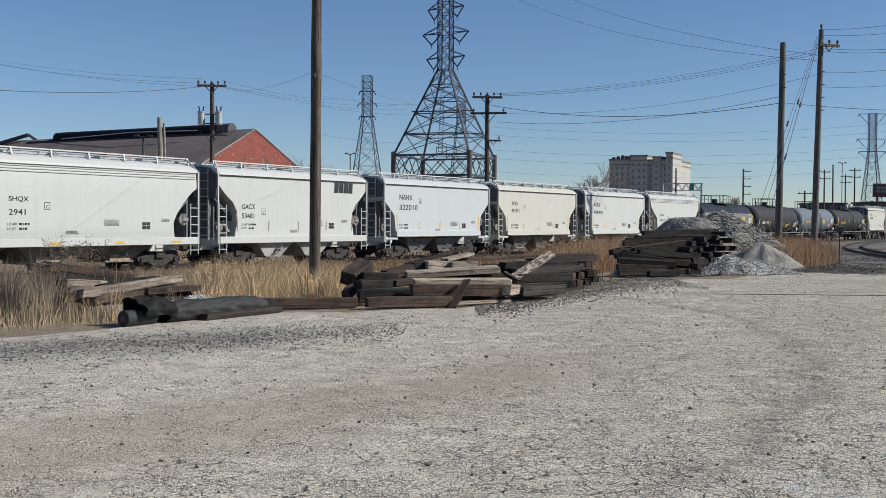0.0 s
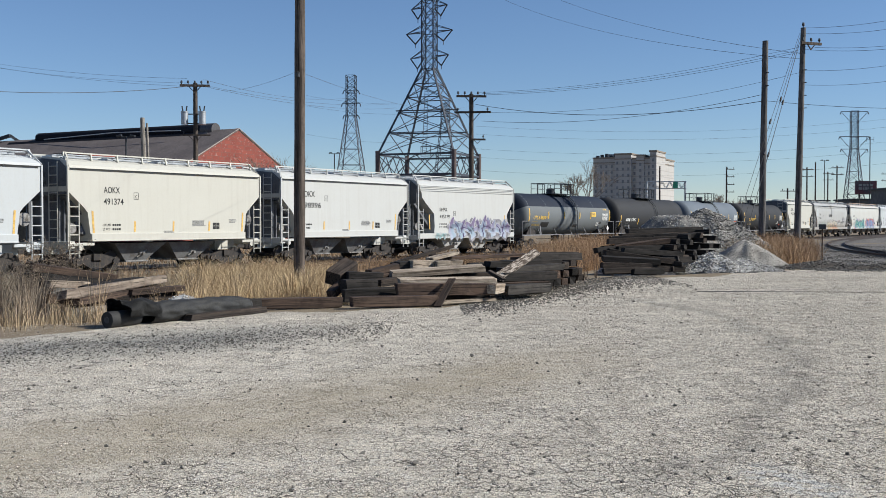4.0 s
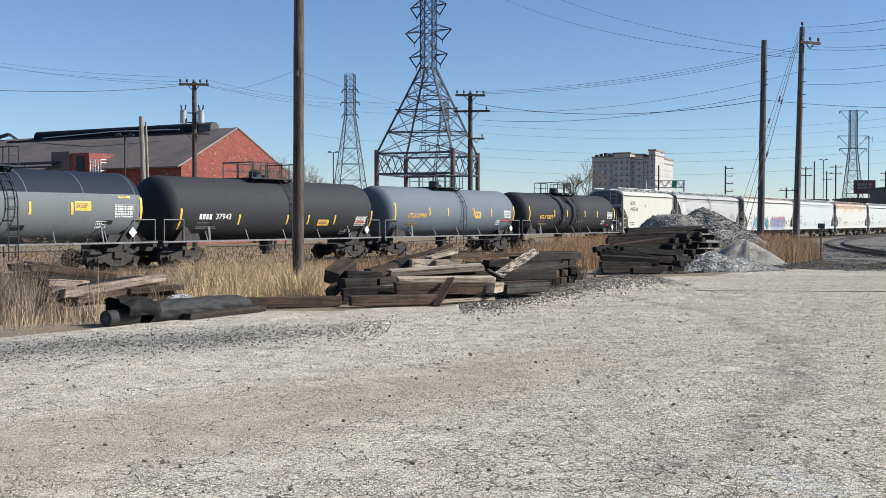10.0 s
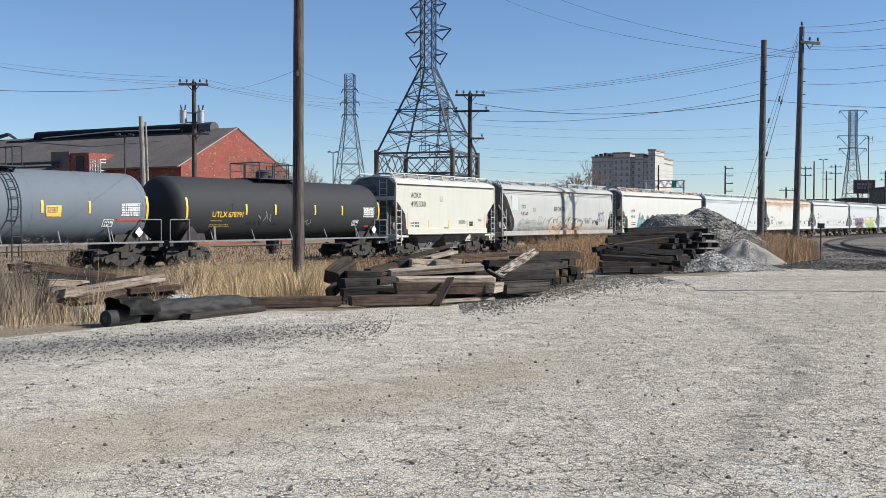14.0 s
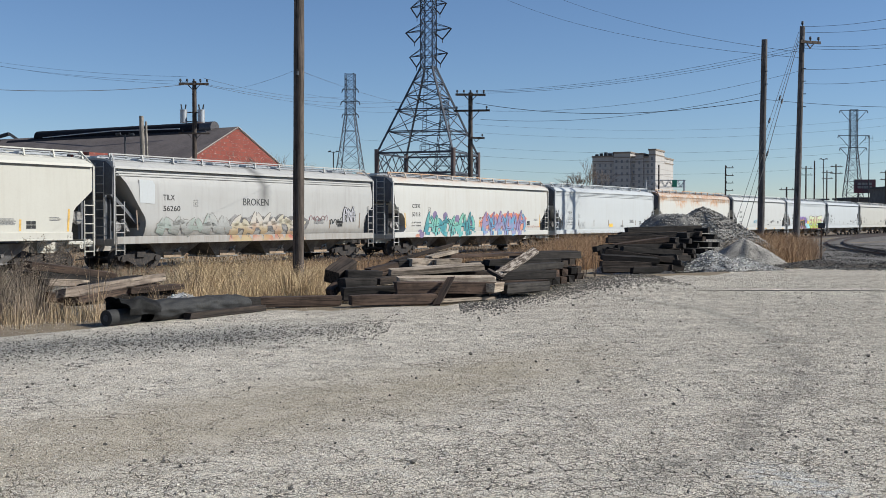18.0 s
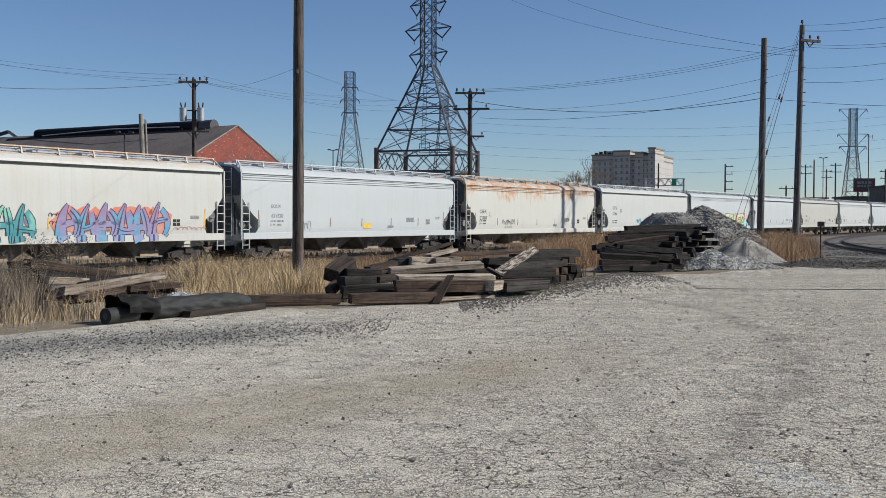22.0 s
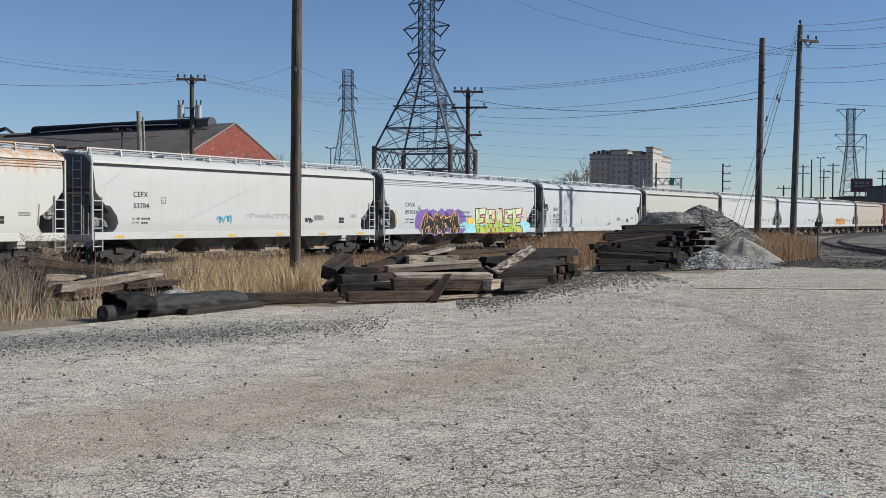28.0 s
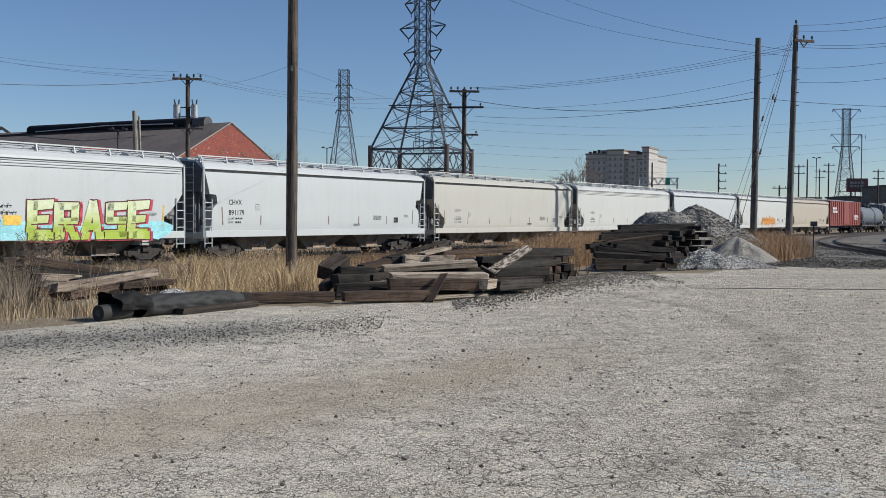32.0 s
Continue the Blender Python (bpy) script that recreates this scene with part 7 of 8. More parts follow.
# ---- transmission towers ----
def lattice(bm, corners0, corners1, n, t, brace=None):
    """Four legs between two squares with crossed bracing in n panels."""
    brace = brace or t * 0.6
    for a, b in zip(corners0, corners1):
        bar(bm, a, b, t)
    for k in range(n):
        r0 = [a.lerp(b, k / n) for a, b in zip(corners0, corners1)]
        r1 = [a.lerp(b, (k + 1) / n) for a, b in zip(corners0, corners1)]
        for i in range(4):
            j = (i + 1) % 4
            bar(bm, r0[i], r1[j], brace), bar(bm, r0[j], r1[i], brace)
            bar(bm, r1[i], r1[j], brace)


def square(cx, cy, z, R, ang):
    return [Vector((cx + R * math.cos(radians(ang + 90 * k)), cy + R * math.sin(radians(ang + 90 * k)), z)) for k in range(4)]


def v_string(bm, tip, inner, drop, r):
    mid = Vector(((tip[0] + inner[0]) / 2, (tip[1] + inner[1]) / 2, tip[2] - drop))
    for e in (tip, inner):
        rod(bm, e, mid, r, 6)
    rod(bm, mid, mid - Vector((0, 0, 0.5)), r * 0.5, 6)


def main_tower():
    D, s = 150.0, 150 / 1900
    cx = (758 - 784) * s
    Z = lambda y: EYE + (392 - y) * s
    root = thing("transmission_tower", I4, "dark steel lattice transmission tower on a braced portal base", "power tower", "transmission towers")
    ang = 25.6
    zp, zl = Z(275), Z(310)
    b0, b1, b2 = square(cx, D, -0.6, 7.76, ang), square(cx, D, zl, 7.76, ang), square(cx, D, zp, 7.76, ang)
    for a, b in zip(b0, b2):
        bm = bmesh.new()
        rod(bm, a, b + Vector((0, 0, 0.5)), 0.33, 12)
        part("portal_leg", bm, M_RUSTLEG, root, "thick round portal leg")
    bm = bmesh.new()
    for i in range(4):
        j = (i + 1) % 4
        bar(bm, b1[i], b1[j], 0.25), bar(bm, b2[i], b2[j], 0.25)
        n = 4
        for k in range(n):
            p, q = b1[i].lerp(b1[j], k / n), b1[i].lerp(b1[j], (k + 1) / n)
            u, v = b2[i].lerp(b2[j], k / n), b2[i].lerp(b2[j], (k + 1) / n)
            bar(bm, p, v, 0.1), bar(bm, q, u, 0.1)
    bar(bm, b1[0], b1[2], 0.2), bar(bm, b1[1], b1[3], 0.2)
    part("portal_truss", bm, M_LATTICE, root)
    zc = Z(122)
    top = square(cx, D, zc, 1.2, ang)
    def member(kind, a, b, w):
        bm = bmesh.new()
        bar(bm, a, b, w)
        part(kind, bm, M_LATTICE, root)
    for a, b in zip(b2, top):
        member("leg", a, b, 0.22)
    fr = [0.0, 0.25, 0.48, 0.66, 0.82, 1.0]
    for k in range(5):
        r0, r1 = [a.lerp(b, fr[k]) for a, b in zip(b2, top)], [a.lerp(b, fr[k + 1]) for a, b in zip(b2, top)]
        for i in range(4):
            j = (i + 1) % 4
            member("girt", r1[i], r1[j], 0.12)
            member("brace", r0[i], r1[j], 0.09), member("brace", r0[j], r1[i], 0.09)
    zt = Z(-55)
    bm = bmesh.new()
    lattice(bm, top, square(cx, D, zt, 1.2, ang), 9, 0.15, 0.075)
    part("tower_cage", bm, M_LATTICE, root)
    for y, half in ((100, 2.65), (57, 3.2), (13, 2.5), (-30, 2.6)):
        z = Z(y)
        for q in (-1, 1):
            bm = bmesh.new()
            tip = Vector((cx + q * half, D - q * 1.0, z + q * 0.15))
            inner = Vector((cx + q * 0.9, D - q * 0.3, z))
            for dy in (-0.7, 0.7):
                bar(bm, (cx + q * 0.75, D + dy, z), tip, 0.1)
                bar(bm, (cx + q * 0.75, D + dy, z + 1.0), tip, 0.075)
            arm = part("tower_arm", bm, M_LATTICE, root)
            bm = bmesh.new()
            v_string(bm, tip, Vector((cx + q * 0.7, D, z - 0.2)), 1.45, 0.1)
            part("insulator_string", bm, M_STEEL, arm)
    # ladder and maintenance deck
    bm = bmesh.new()
    a, b = b2[2].lerp(b2[3], 0.62), top[2].lerp(top[3], 0.5)
    for o in (-0.28, 0.28):
        bar(bm, a + Vector((o, -0.2, 0)), b + Vector((o * 0.7, -0.2, 0)), 0.06)
    for k in range(32):
        p = a.lerp(b, k / 32)
        bar(bm, p + Vector((-0.26, -0.2, 0)), p + Vector((0.26, -0.2, 0)), 0.05)
    part("ladder", bm, M_LATTICE, root)
    bm = bmesh.new()
    x0, x1 = (743 - 784) * s, (795 - 784) * s
    for z in (Z(258), Z(275)):
        bar(bm, (x0, D, z), (x1, D - 1, z), 0.1)
    for k in range(4):
        f = k / 3
        bar(bm, (x0 + (x1 - x0) * f, D - f, Z(275)), (x0 + (x1 - x0) * f, D - f, Z(258)), 0.09)
    part("deck_rail", bm, M_LATTICE, root)
    bm = bmesh.new()
    for y, a, b in ((198, 700, 806), (238, 692, 823)):
        bar(bm, ((a - 784) * s, D - 2, Z(y)), ((b - 784) * s, D - 2, Z(y) + 0.2), 0.16)
    part("cross_beam", bm, M_LATTICE, root)


M_RUSTLEG = material("rust_brown_leg", (0.13, 0.10, 0.095), 0.8, 0.3, 1, 8, 0.05)
main_tower()


def slim_tower(px, d, y_top, y_knee, w_cage, w_base, arms, label, t=0.22, brace=0.35):
    """A distant tower; widths in metres."""
    s = d / 1900
    cx = (px - 784) * s
    Z = lambda y: EYE + (392 - y) * s
    root = thing("transmission_tower", I4, label, "power tower", "transmission towers")
    bm = bmesh.new()
    a, b = square(cx, d, -0.6, w_base * 0.707, 38), square(cx, d, Z(y_knee), w_cage * 0.707, 38)
    lattice(bm, a, b, 7, t, t * 0.55)
    part("tower_body", bm, M_LATTICE, root)
    bm = bmesh.new()
    lattice(bm, b, square(cx, d, Z(y_top), w_cage * 0.707, 38), 7, t * 0.8, t * 0.5)
    part("tower_cage", bm, M_LATTICE, root)
    for y, half in arms:
        z = Z(y)
        for q in (-1, 1):
            bm = bmesh.new()
            tip = (cx + q * half, d, z)
            bar(bm, (cx, d, z), tip, t), bar(bm, (cx + q * w_cage * 0.4, d, z + half * brace), tip, t * 0.7)
            rod(bm, tip, (tip[0] + q * 0.3, d, z - 1.0), t * 0.7, 6)
            part("tower_arm", bm, M_LATTICE, root)


slim_tower(620, 320, 133, 205, 2.7, 11.5, ((160, 2.2), (182, 2.6), (204, 2.2)), "distant slim dark lattice transmission tower", 0.2)
slim_tower(786, 420, 182, 215, 3.2, 12, (), "far lattice tower behind the nearer tower", 0.19)
slim_tower(1508, 380, 196, 262, 2.4, 7.8, ((197, 4.7), (241, 5.2), (263, 4.6)), "distant lattice tower with wide arms", 0.21, -0.9)


# ---- cables ----
def cable(a, b, sag, r=0.02, name="overhead_cable", label="thin black overhead cable"):
    cu = bpy.data.curves.new(name, "CURVE")
    cu.dimensions, cu.bevel_depth, cu.bevel_resolution = "3D", r * 0.5, 1
    sp = cu.splines.new("POLY")
    n = 16
    sp.points.add(n)
    a, b = Vector(a), Vector(b)
    for k in range(n + 1):
        f = k / n
        p = a.lerp(b, f) - Vector((0, 0, sag * 4 * f * (1 - f)))
        sp.points[k].co = (*p, 1)
    cu.materials.append(M_CABLE)
    ob = new(name, cu)
    return tagged(ob, label, "cable", "overhead cables")


E1 = (P1[0] + 0.02, 32.0, at(527, 128, 32.3)[2])
cable(at(-60, 158, 75), at(330, 152, 91.5), 0.35, 0.045)
cable(at(360, 148, 91.5), E1, 0.55, 0.009)
cable(E1, at(832, 186, 92), 0.7, 0.009)
cable(at(840, 184, 92), (22.4, 75.2, at(1350, 178, 75.3)[2]), 0.95, 0.045)
cable((22.4, 75.2, at(1350, 178, 75.3)[2]), at(1640, 192, 70), 0.15, 0.03)
for _k, (_y0, _y1) in enumerate(((163, 91), (165, 96), (167, 100))):
    cable(at(845 + _k * 6, _y0, 92), (25.4, 76.4, at(1413, _y1 - 8, 76.6)[2]), 0.65, 0.022)
cable(at(862, 198, 92), at(1420, 126, 76.6), 0.9, 0.022)
cable(at(850, 213, 92), at(1350, 166, 75.3), 0.8, 0.03)
for _y0, _y1, _d in ((50, 22, 71), (60, 40, 71), (83, 72, 71), (88, 78, 71), (125, 103, 71), (150, 132, 71)):
    cable(at(1420, _y0, 76.6), at(1640, _y1, _d), 0.25, 0.024)
for _y0, _y1 in ((103, 138), (110, 146), (108, 152)):
    cable(at(-60, _y0, 110), at(330, _y1, 92), 0.4, 0.02)
for _y0, _y1, _b in ((150, 182, 700), (152, 190, 700), (140, 172, 620)):
    cable(at(360, _y0, 92), at(_b, _y1, 150), 0.8, 0.025)
cable(at(872, -8, 160), at(1420, 105, 76.6), 1.5, 0.03)
cable(at(900, -40, 160), at(1420, 96, 76.6), 1.5, 0.03)
for _y in (222, 236, 262, 277, 300):
    cable(at(840, _y, 300), at(1640, _y - 20, 300), 3.0, 0.045)
for _y in (182, 200, 250):
    cable(at(540, _y - 14, 300), at(745, _y, 300), 1.0, 0.045)
# guy wires of the pole pair
for _dx, _r in ((0, 0.03), (8, 0.03), (16, 0.045)):
    _a, _b = Vector(at(1410, 60 + _dx, 76.5)), Vector(at(1282 + _dx * 1.6, 453, 66))
    _wire = cable(_a, _b, 0.0, _r, "guy_wire", "taut steel guy wire with strain insulators")
    for _f in ((0.30, 0.55) if _dx else (0.42,)):
        _bm = bmesh.new()
        rod(_bm, _a.lerp(_b, _f), _a.lerp(_b, _f + 0.018), 0.07, 8)
        part("strain_insulator", _bm, M_STEEL, _wire)
cable((5.8, 24.6, 0.012), (16, 24.0, 0.012), 0.0, 0.012, "ground_cable", "thin black cable lying across the lot")


# ---- brick warehouse ----
def brick_material():
    k = Nodes("flaking_red_brick", 0.9, 0.2)
    v = k.coord("Object")
    br = k.n.new("ShaderNodeTexBrick")
    vx, vy, vz = k.xyz(v)
    cb = k.n.new("ShaderNodeCombineXYZ")
    k.l.new(k.math("ADD", vx, vy), cb.inputs[0]), k.l.new(vz, cb.inputs[1])
    k.l.new(cb.outputs[0], br.inputs[0])
    br.inputs["Scale"].default_value = 1.0
    br.inputs["Brick Width"].default_value, br.inputs["Row Height"].default_value, br.inputs["Mortar Size"].default_value = 0.9, 0.42, 0.03
    br.inputs["Color1"].default_value, br.inputs["Color2"].default_value, br.inputs["Mortar"].default_value = (0.27, 0.075, 0.055, 1), (0.21, 0.06, 0.047, 1), (0.17, 0.085, 0.07, 1)
    a = k.noise(v, 0.9, 6, 0.7)
    b = k.noise(k.coord("Object", (0.9, 0.8, 1.5)), 3.4, 5, 0.75)
    c = k.mix(k.span(a, 0.4, 0.7, 0, 0.45), br.outputs[0], (0.17, 0.04, 0.034))
    c = k.mix(k.math("MULTIPLY", k.span(b, 0.56, 0.64, 0, 0.85), k.span(a, 0.44, 0.55)), c, (0.44, 0.32, 0.275))
    k.colour(c)
    return k.m


def warehouse():
    root = thing("brick_warehouse", pose(-21.0, 110.0, -0.6, 0, 0, math.degrees(math.atan2(0.476, -0.88))), "long red brick warehouse with a dark roof and black ridge vent", "warehouse")
    L, hw, ze, zr = 62.0, 8.4, 7.5, 11.6     # local x runs back from the gable
    mb = brick_material()
    mr = material("brown_roofing", (0.15, 0.125, 0.115), 0.9, 0.3, 0.5, 6, 0.05, 0.0, (0.115, 0.095, 0.088))
    bm = bmesh.new()
    prism(bm, [(-hw, 0), (hw, 0), (hw, ze), (0, zr), (-hw, ze)], 0, 0.4)
    bm.transform(Matrix.Rotation(radians(90), 4, "Z") @ Matrix.Rotation(0, 4, "X"))
    bm.transform(Matrix.Translation((0.4, 0, 0)))
    part("gable_wall", bm, mb, root, "flaking red brick gable wall")
    for q in (-1, 1):
        bm = bmesh.new()
        box(bm, L, 0.4, ze, pose(L / 2 + 0.4, q * (hw - 0.2), ze / 2))
        part("side_wall", bm, mb, root)
        bm = bmesh.new()
        n = Vector((0, q * (zr - ze), hw)).normalized() * 0.12
        a = [Vector((-0.05, q * (hw + 0.5), ze - 0.22)), Vector((L, q * (hw + 0.5), ze - 0.22)), Vector((L, 0, zr + 0.02)), Vector((-0.05, 0, zr + 0.02))]
        lo = [bm.verts.new(p + n * 0.1) for p in a]
        hi = [bm.verts.new(p + n * 1.6) for p in a]
        bm.faces.new(lo), bm.faces.new(hi[::-1])
        for k in range(4):
            bm.faces.new((lo[k], lo[(k + 1) % 4], hi[(k + 1) % 4], hi[k]))
        part("roof", bm, mr, root, "dark brown tarred roof slope")
    # pale coping along the gable
    bm = bmesh.new()
    for q in (-1, 1):
        bar(bm, (0.15, 0, zr + 0.2), (0.15, q * (hw + 0.4), ze - 0.05), 0.5, 0.06)
    part("coping", bm, material("coping", (0.42, 0.36, 0.32), 0.8), root)
    # ridge vent: a long black half-round monitor
    mv = material("black_vent_sheet", (0.014, 0.015, 0.02), 0.8, 0.3, 0.6, 6, 0.0, spec=0.15)
    bm = bmesh.new()
    prism(bm, [(0.72 * math.cos(a), 0.62 * math.sin(a)) for a in np.linspace(-0.5, math.pi + 0.5, 16)], 4.6, 29.0)
    bm.transform(Matrix.Rotation(radians(-90), 4, "Z"))
    bm.transform(Matrix.Translation((0, 0, zr + 0.25)))
    part("ridge_vent", bm, mv, root, "long black ridge vent", True)
    bm = bmesh.new()
    prism(bm, [(-1.5, -0.2), (1.5, -0.2), (1.0, 0.3), (-1.0, 0.3)], 4.8, 33.0)
    bm.transform(Matrix.Rotation(radians(-90), 4, "Z"))
    bm.transform(Matrix.Translation((0, 0, zr - 0.4)))
    part("vent_curb", bm, mv, root)
    bm = bmesh.new()
    bmesh.ops.create_cone(bm, cap_ends=True, segments=20, radius1=0.7, radius2=0.7, depth=2.2, matrix=pose(4.1, 0, zr + 0.2, 0, 90, 0))
    part("vent_hood", bm, material("vent_hood", (0.085, 0.08, 0.082), 0.5, 0.3), root, smooth=True)
    bm = bmesh.new()
    bar(bm, (34, 0, zr + 0.8), (41, 3.2, zr - 1.4), 0.5, 0.35)
    bar(bm, (34, 0, zr + 0.8), (33, -1.4, zr - 0.4), 0.3)
    part("vent_stack_brace", bm, M_STEEL, root)
    bm = bmesh.new()
    rod(bm, (6, 2.0, zr + 0.1), (15, 2.4, zr + 0.2), 0.05)
    rod(bm, (15, 2.4, zr + 0.2), (27, 1.2, zr + 0.0), 0.05)
    part("conduit", bm, M_GALV, root)
    # brick dormer on the front slope
    bm = bmesh.new()
    box(bm, 5.2, 3.4, 2.9, pose(13.8, 7.6, 7.6))
    part("dormer", bm, mb, root, "red brick penthouse on the eave")
    bm = bmesh.new()
    box(bm, 1.1, 0.1, 2.2, pose(12.4, 9.33, 7.6), 0.04)
    part("dormer_opening", bm, M_BLACK, root, "dark opening")
    bm = bmesh.new()
    box(bm, 2.6, 0.12, 3.0, pose(15.1, 9.34, 7.75))
    part("sheet_cladding", bm, mr, root, "dark sheet cladding on the penthouse")
    # white caged ladder head and a pipe run along the eave
    bm = bmesh.new()
    for k in range(5):
        rod(bm, (9.4 + 0.36 * k, 9.5, 6.0), (9.4 + 0.36 * k, 9.5, 8.3), 0.045)
    for z in (6.4, 7.2, 8.0, 8.3):
        rod(bm, (9.4, 9.5, z), (10.84, 9.5, z), 0.045)
        rod(bm, (9.4, 9.5, z), (9.4, 8.8, z), 0.045), rod(bm, (10.84, 9.5, z), (10.84, 8.8, z), 0.045)
    part("ladder_cage", bm, M_WHITE_INK, root, "white steel ladder cage")
    bm = bmesh.new()
    rod(bm, (15.0, 9.7, 8.15), (44, 9.7, 8.15), 0.14, 8)
    rod(bm, (15.0, 9.7, 7.75), (44, 9.7, 7.75), 0.09, 8)
    for k in range(7):
        bar(bm, (16 + 4.2 * k, 9.7, 8.2), (16 + 4.2 * k, 8.9, 7.2), 0.1)
    part("eave_pipe", bm, M_STEEL, root, "dark pipes on brackets along the eave")
    # windows along the front wall
    for k in range(14):
        bm = bmesh.new()
        box(bm, 2.2, 0.14, 2.0, pose(4 + k * 4.0, hw + 0.02, 5.2))
        part("window", bm, M_BLACK, root)


warehouse()


# ---- tall hotel-like block far off ----
def banded_concrete():
    k = Nodes("banded_tan_concrete", 0.9, 0.2)
    v = k.coord("Object")
    z = k.xyz(v)[2]
    band = k.math("PINGPONG", z, 1.75)
    c = k.mix(k.span(k.noise(v, 0.08, 4), 0.35, 0.65), (0.44, 0.42, 0.395), (0.40, 0.385, 0.365))
    c = k.mix(k.span(band, 0.12, 0.3, 0.5, 0), c, (0.26, 0.24, 0.22))
    c = k.mix(k.span(k.noise(k.coord("Object", (1, 1, 0.2)), 0.5, 4), 0.5, 0.7, 0, 0.3), c, (0.28, 0.26, 0.24))
    k.colour(c)
    return k.m


def tall_block():
    d = 600.0
    s = d / 1900
    Z = lambda y: EYE + (392 - y) * s
    X = lambda x: (x - 784) * s
    root = thing("concrete_block_building", pose(X(1156), d, -0.6, 0, 0, -25), "massive tan concrete building with stepped flat roofs", "building")
    mc = banded_concrete()
    mk = material("brown_cornice", (0.25, 0.205, 0.165), 0.9, 0.15, 0.1, 1, 0.0)
    md = material("window_band", (0.22, 0.225, 0.24), 0.4, 0.2, 0.3, 2, 0.0)
    blocks = ((-35.5, -20, 0, 24, 275), (-22.5, -13, -1.6, 13, 269), (-13, -2, 0.6, 26, 277), (-10.5, -6, 0.2, 12, 272), (-2.6, 1.2, -1.0, 20, 265), (-2.2, 0.8, 20, 44, 276))
    for x0, x1, y0, y1, top in blocks:
        w, dep, h = x1 - x0, y1 - y0, Z(top) + 0.6
        bm = bmesh.new()
        box(bm, w, dep, h, pose(0, 0, h / 2))
        wing = part("wing", bm, mc, root, m=pose((x0 + x1) / 2, (y0 + y1) / 2, 0))
        bm = bmesh.new()
        box(bm, w + 0.7, dep + 0.7, 0.9, pose(0, 0, h - 0.4))
        box(bm, w + 0.4, dep + 0.4, 0.5, pose(0, 0, h - 3.2))
        part("cornice", bm, mk, wing)
        n = max(1, int(w / 2.6))
        for r in range(7):
            for k in range(n):
                bm = bmesh.new()
                box(bm, 1.1, 0.3, 1.7, pose(-w / 2 + w * (k + 0.5) / n, -dep / 2 - 0.05, h - 5.4 - r * 3.5))
                part("window", bm, md, wing)
    bm = bmesh.new()
    for k in range(5):
        box(bm, 1.6, 2, 1.2 + k % 3, pose(-34 + k * 2.6, 4, Z(275) + 1.2))
    part("roof_plant", bm, M_STEEL, root)
    bm = bmesh.new()
    box(bm, 7, 6, 2.6, pose(-27, 9, Z(275) + 1.4))
    part("penthouse", bm, material("white_penthouse", (0.6, 0.6, 0.58), 0.8), root)


tall_block()


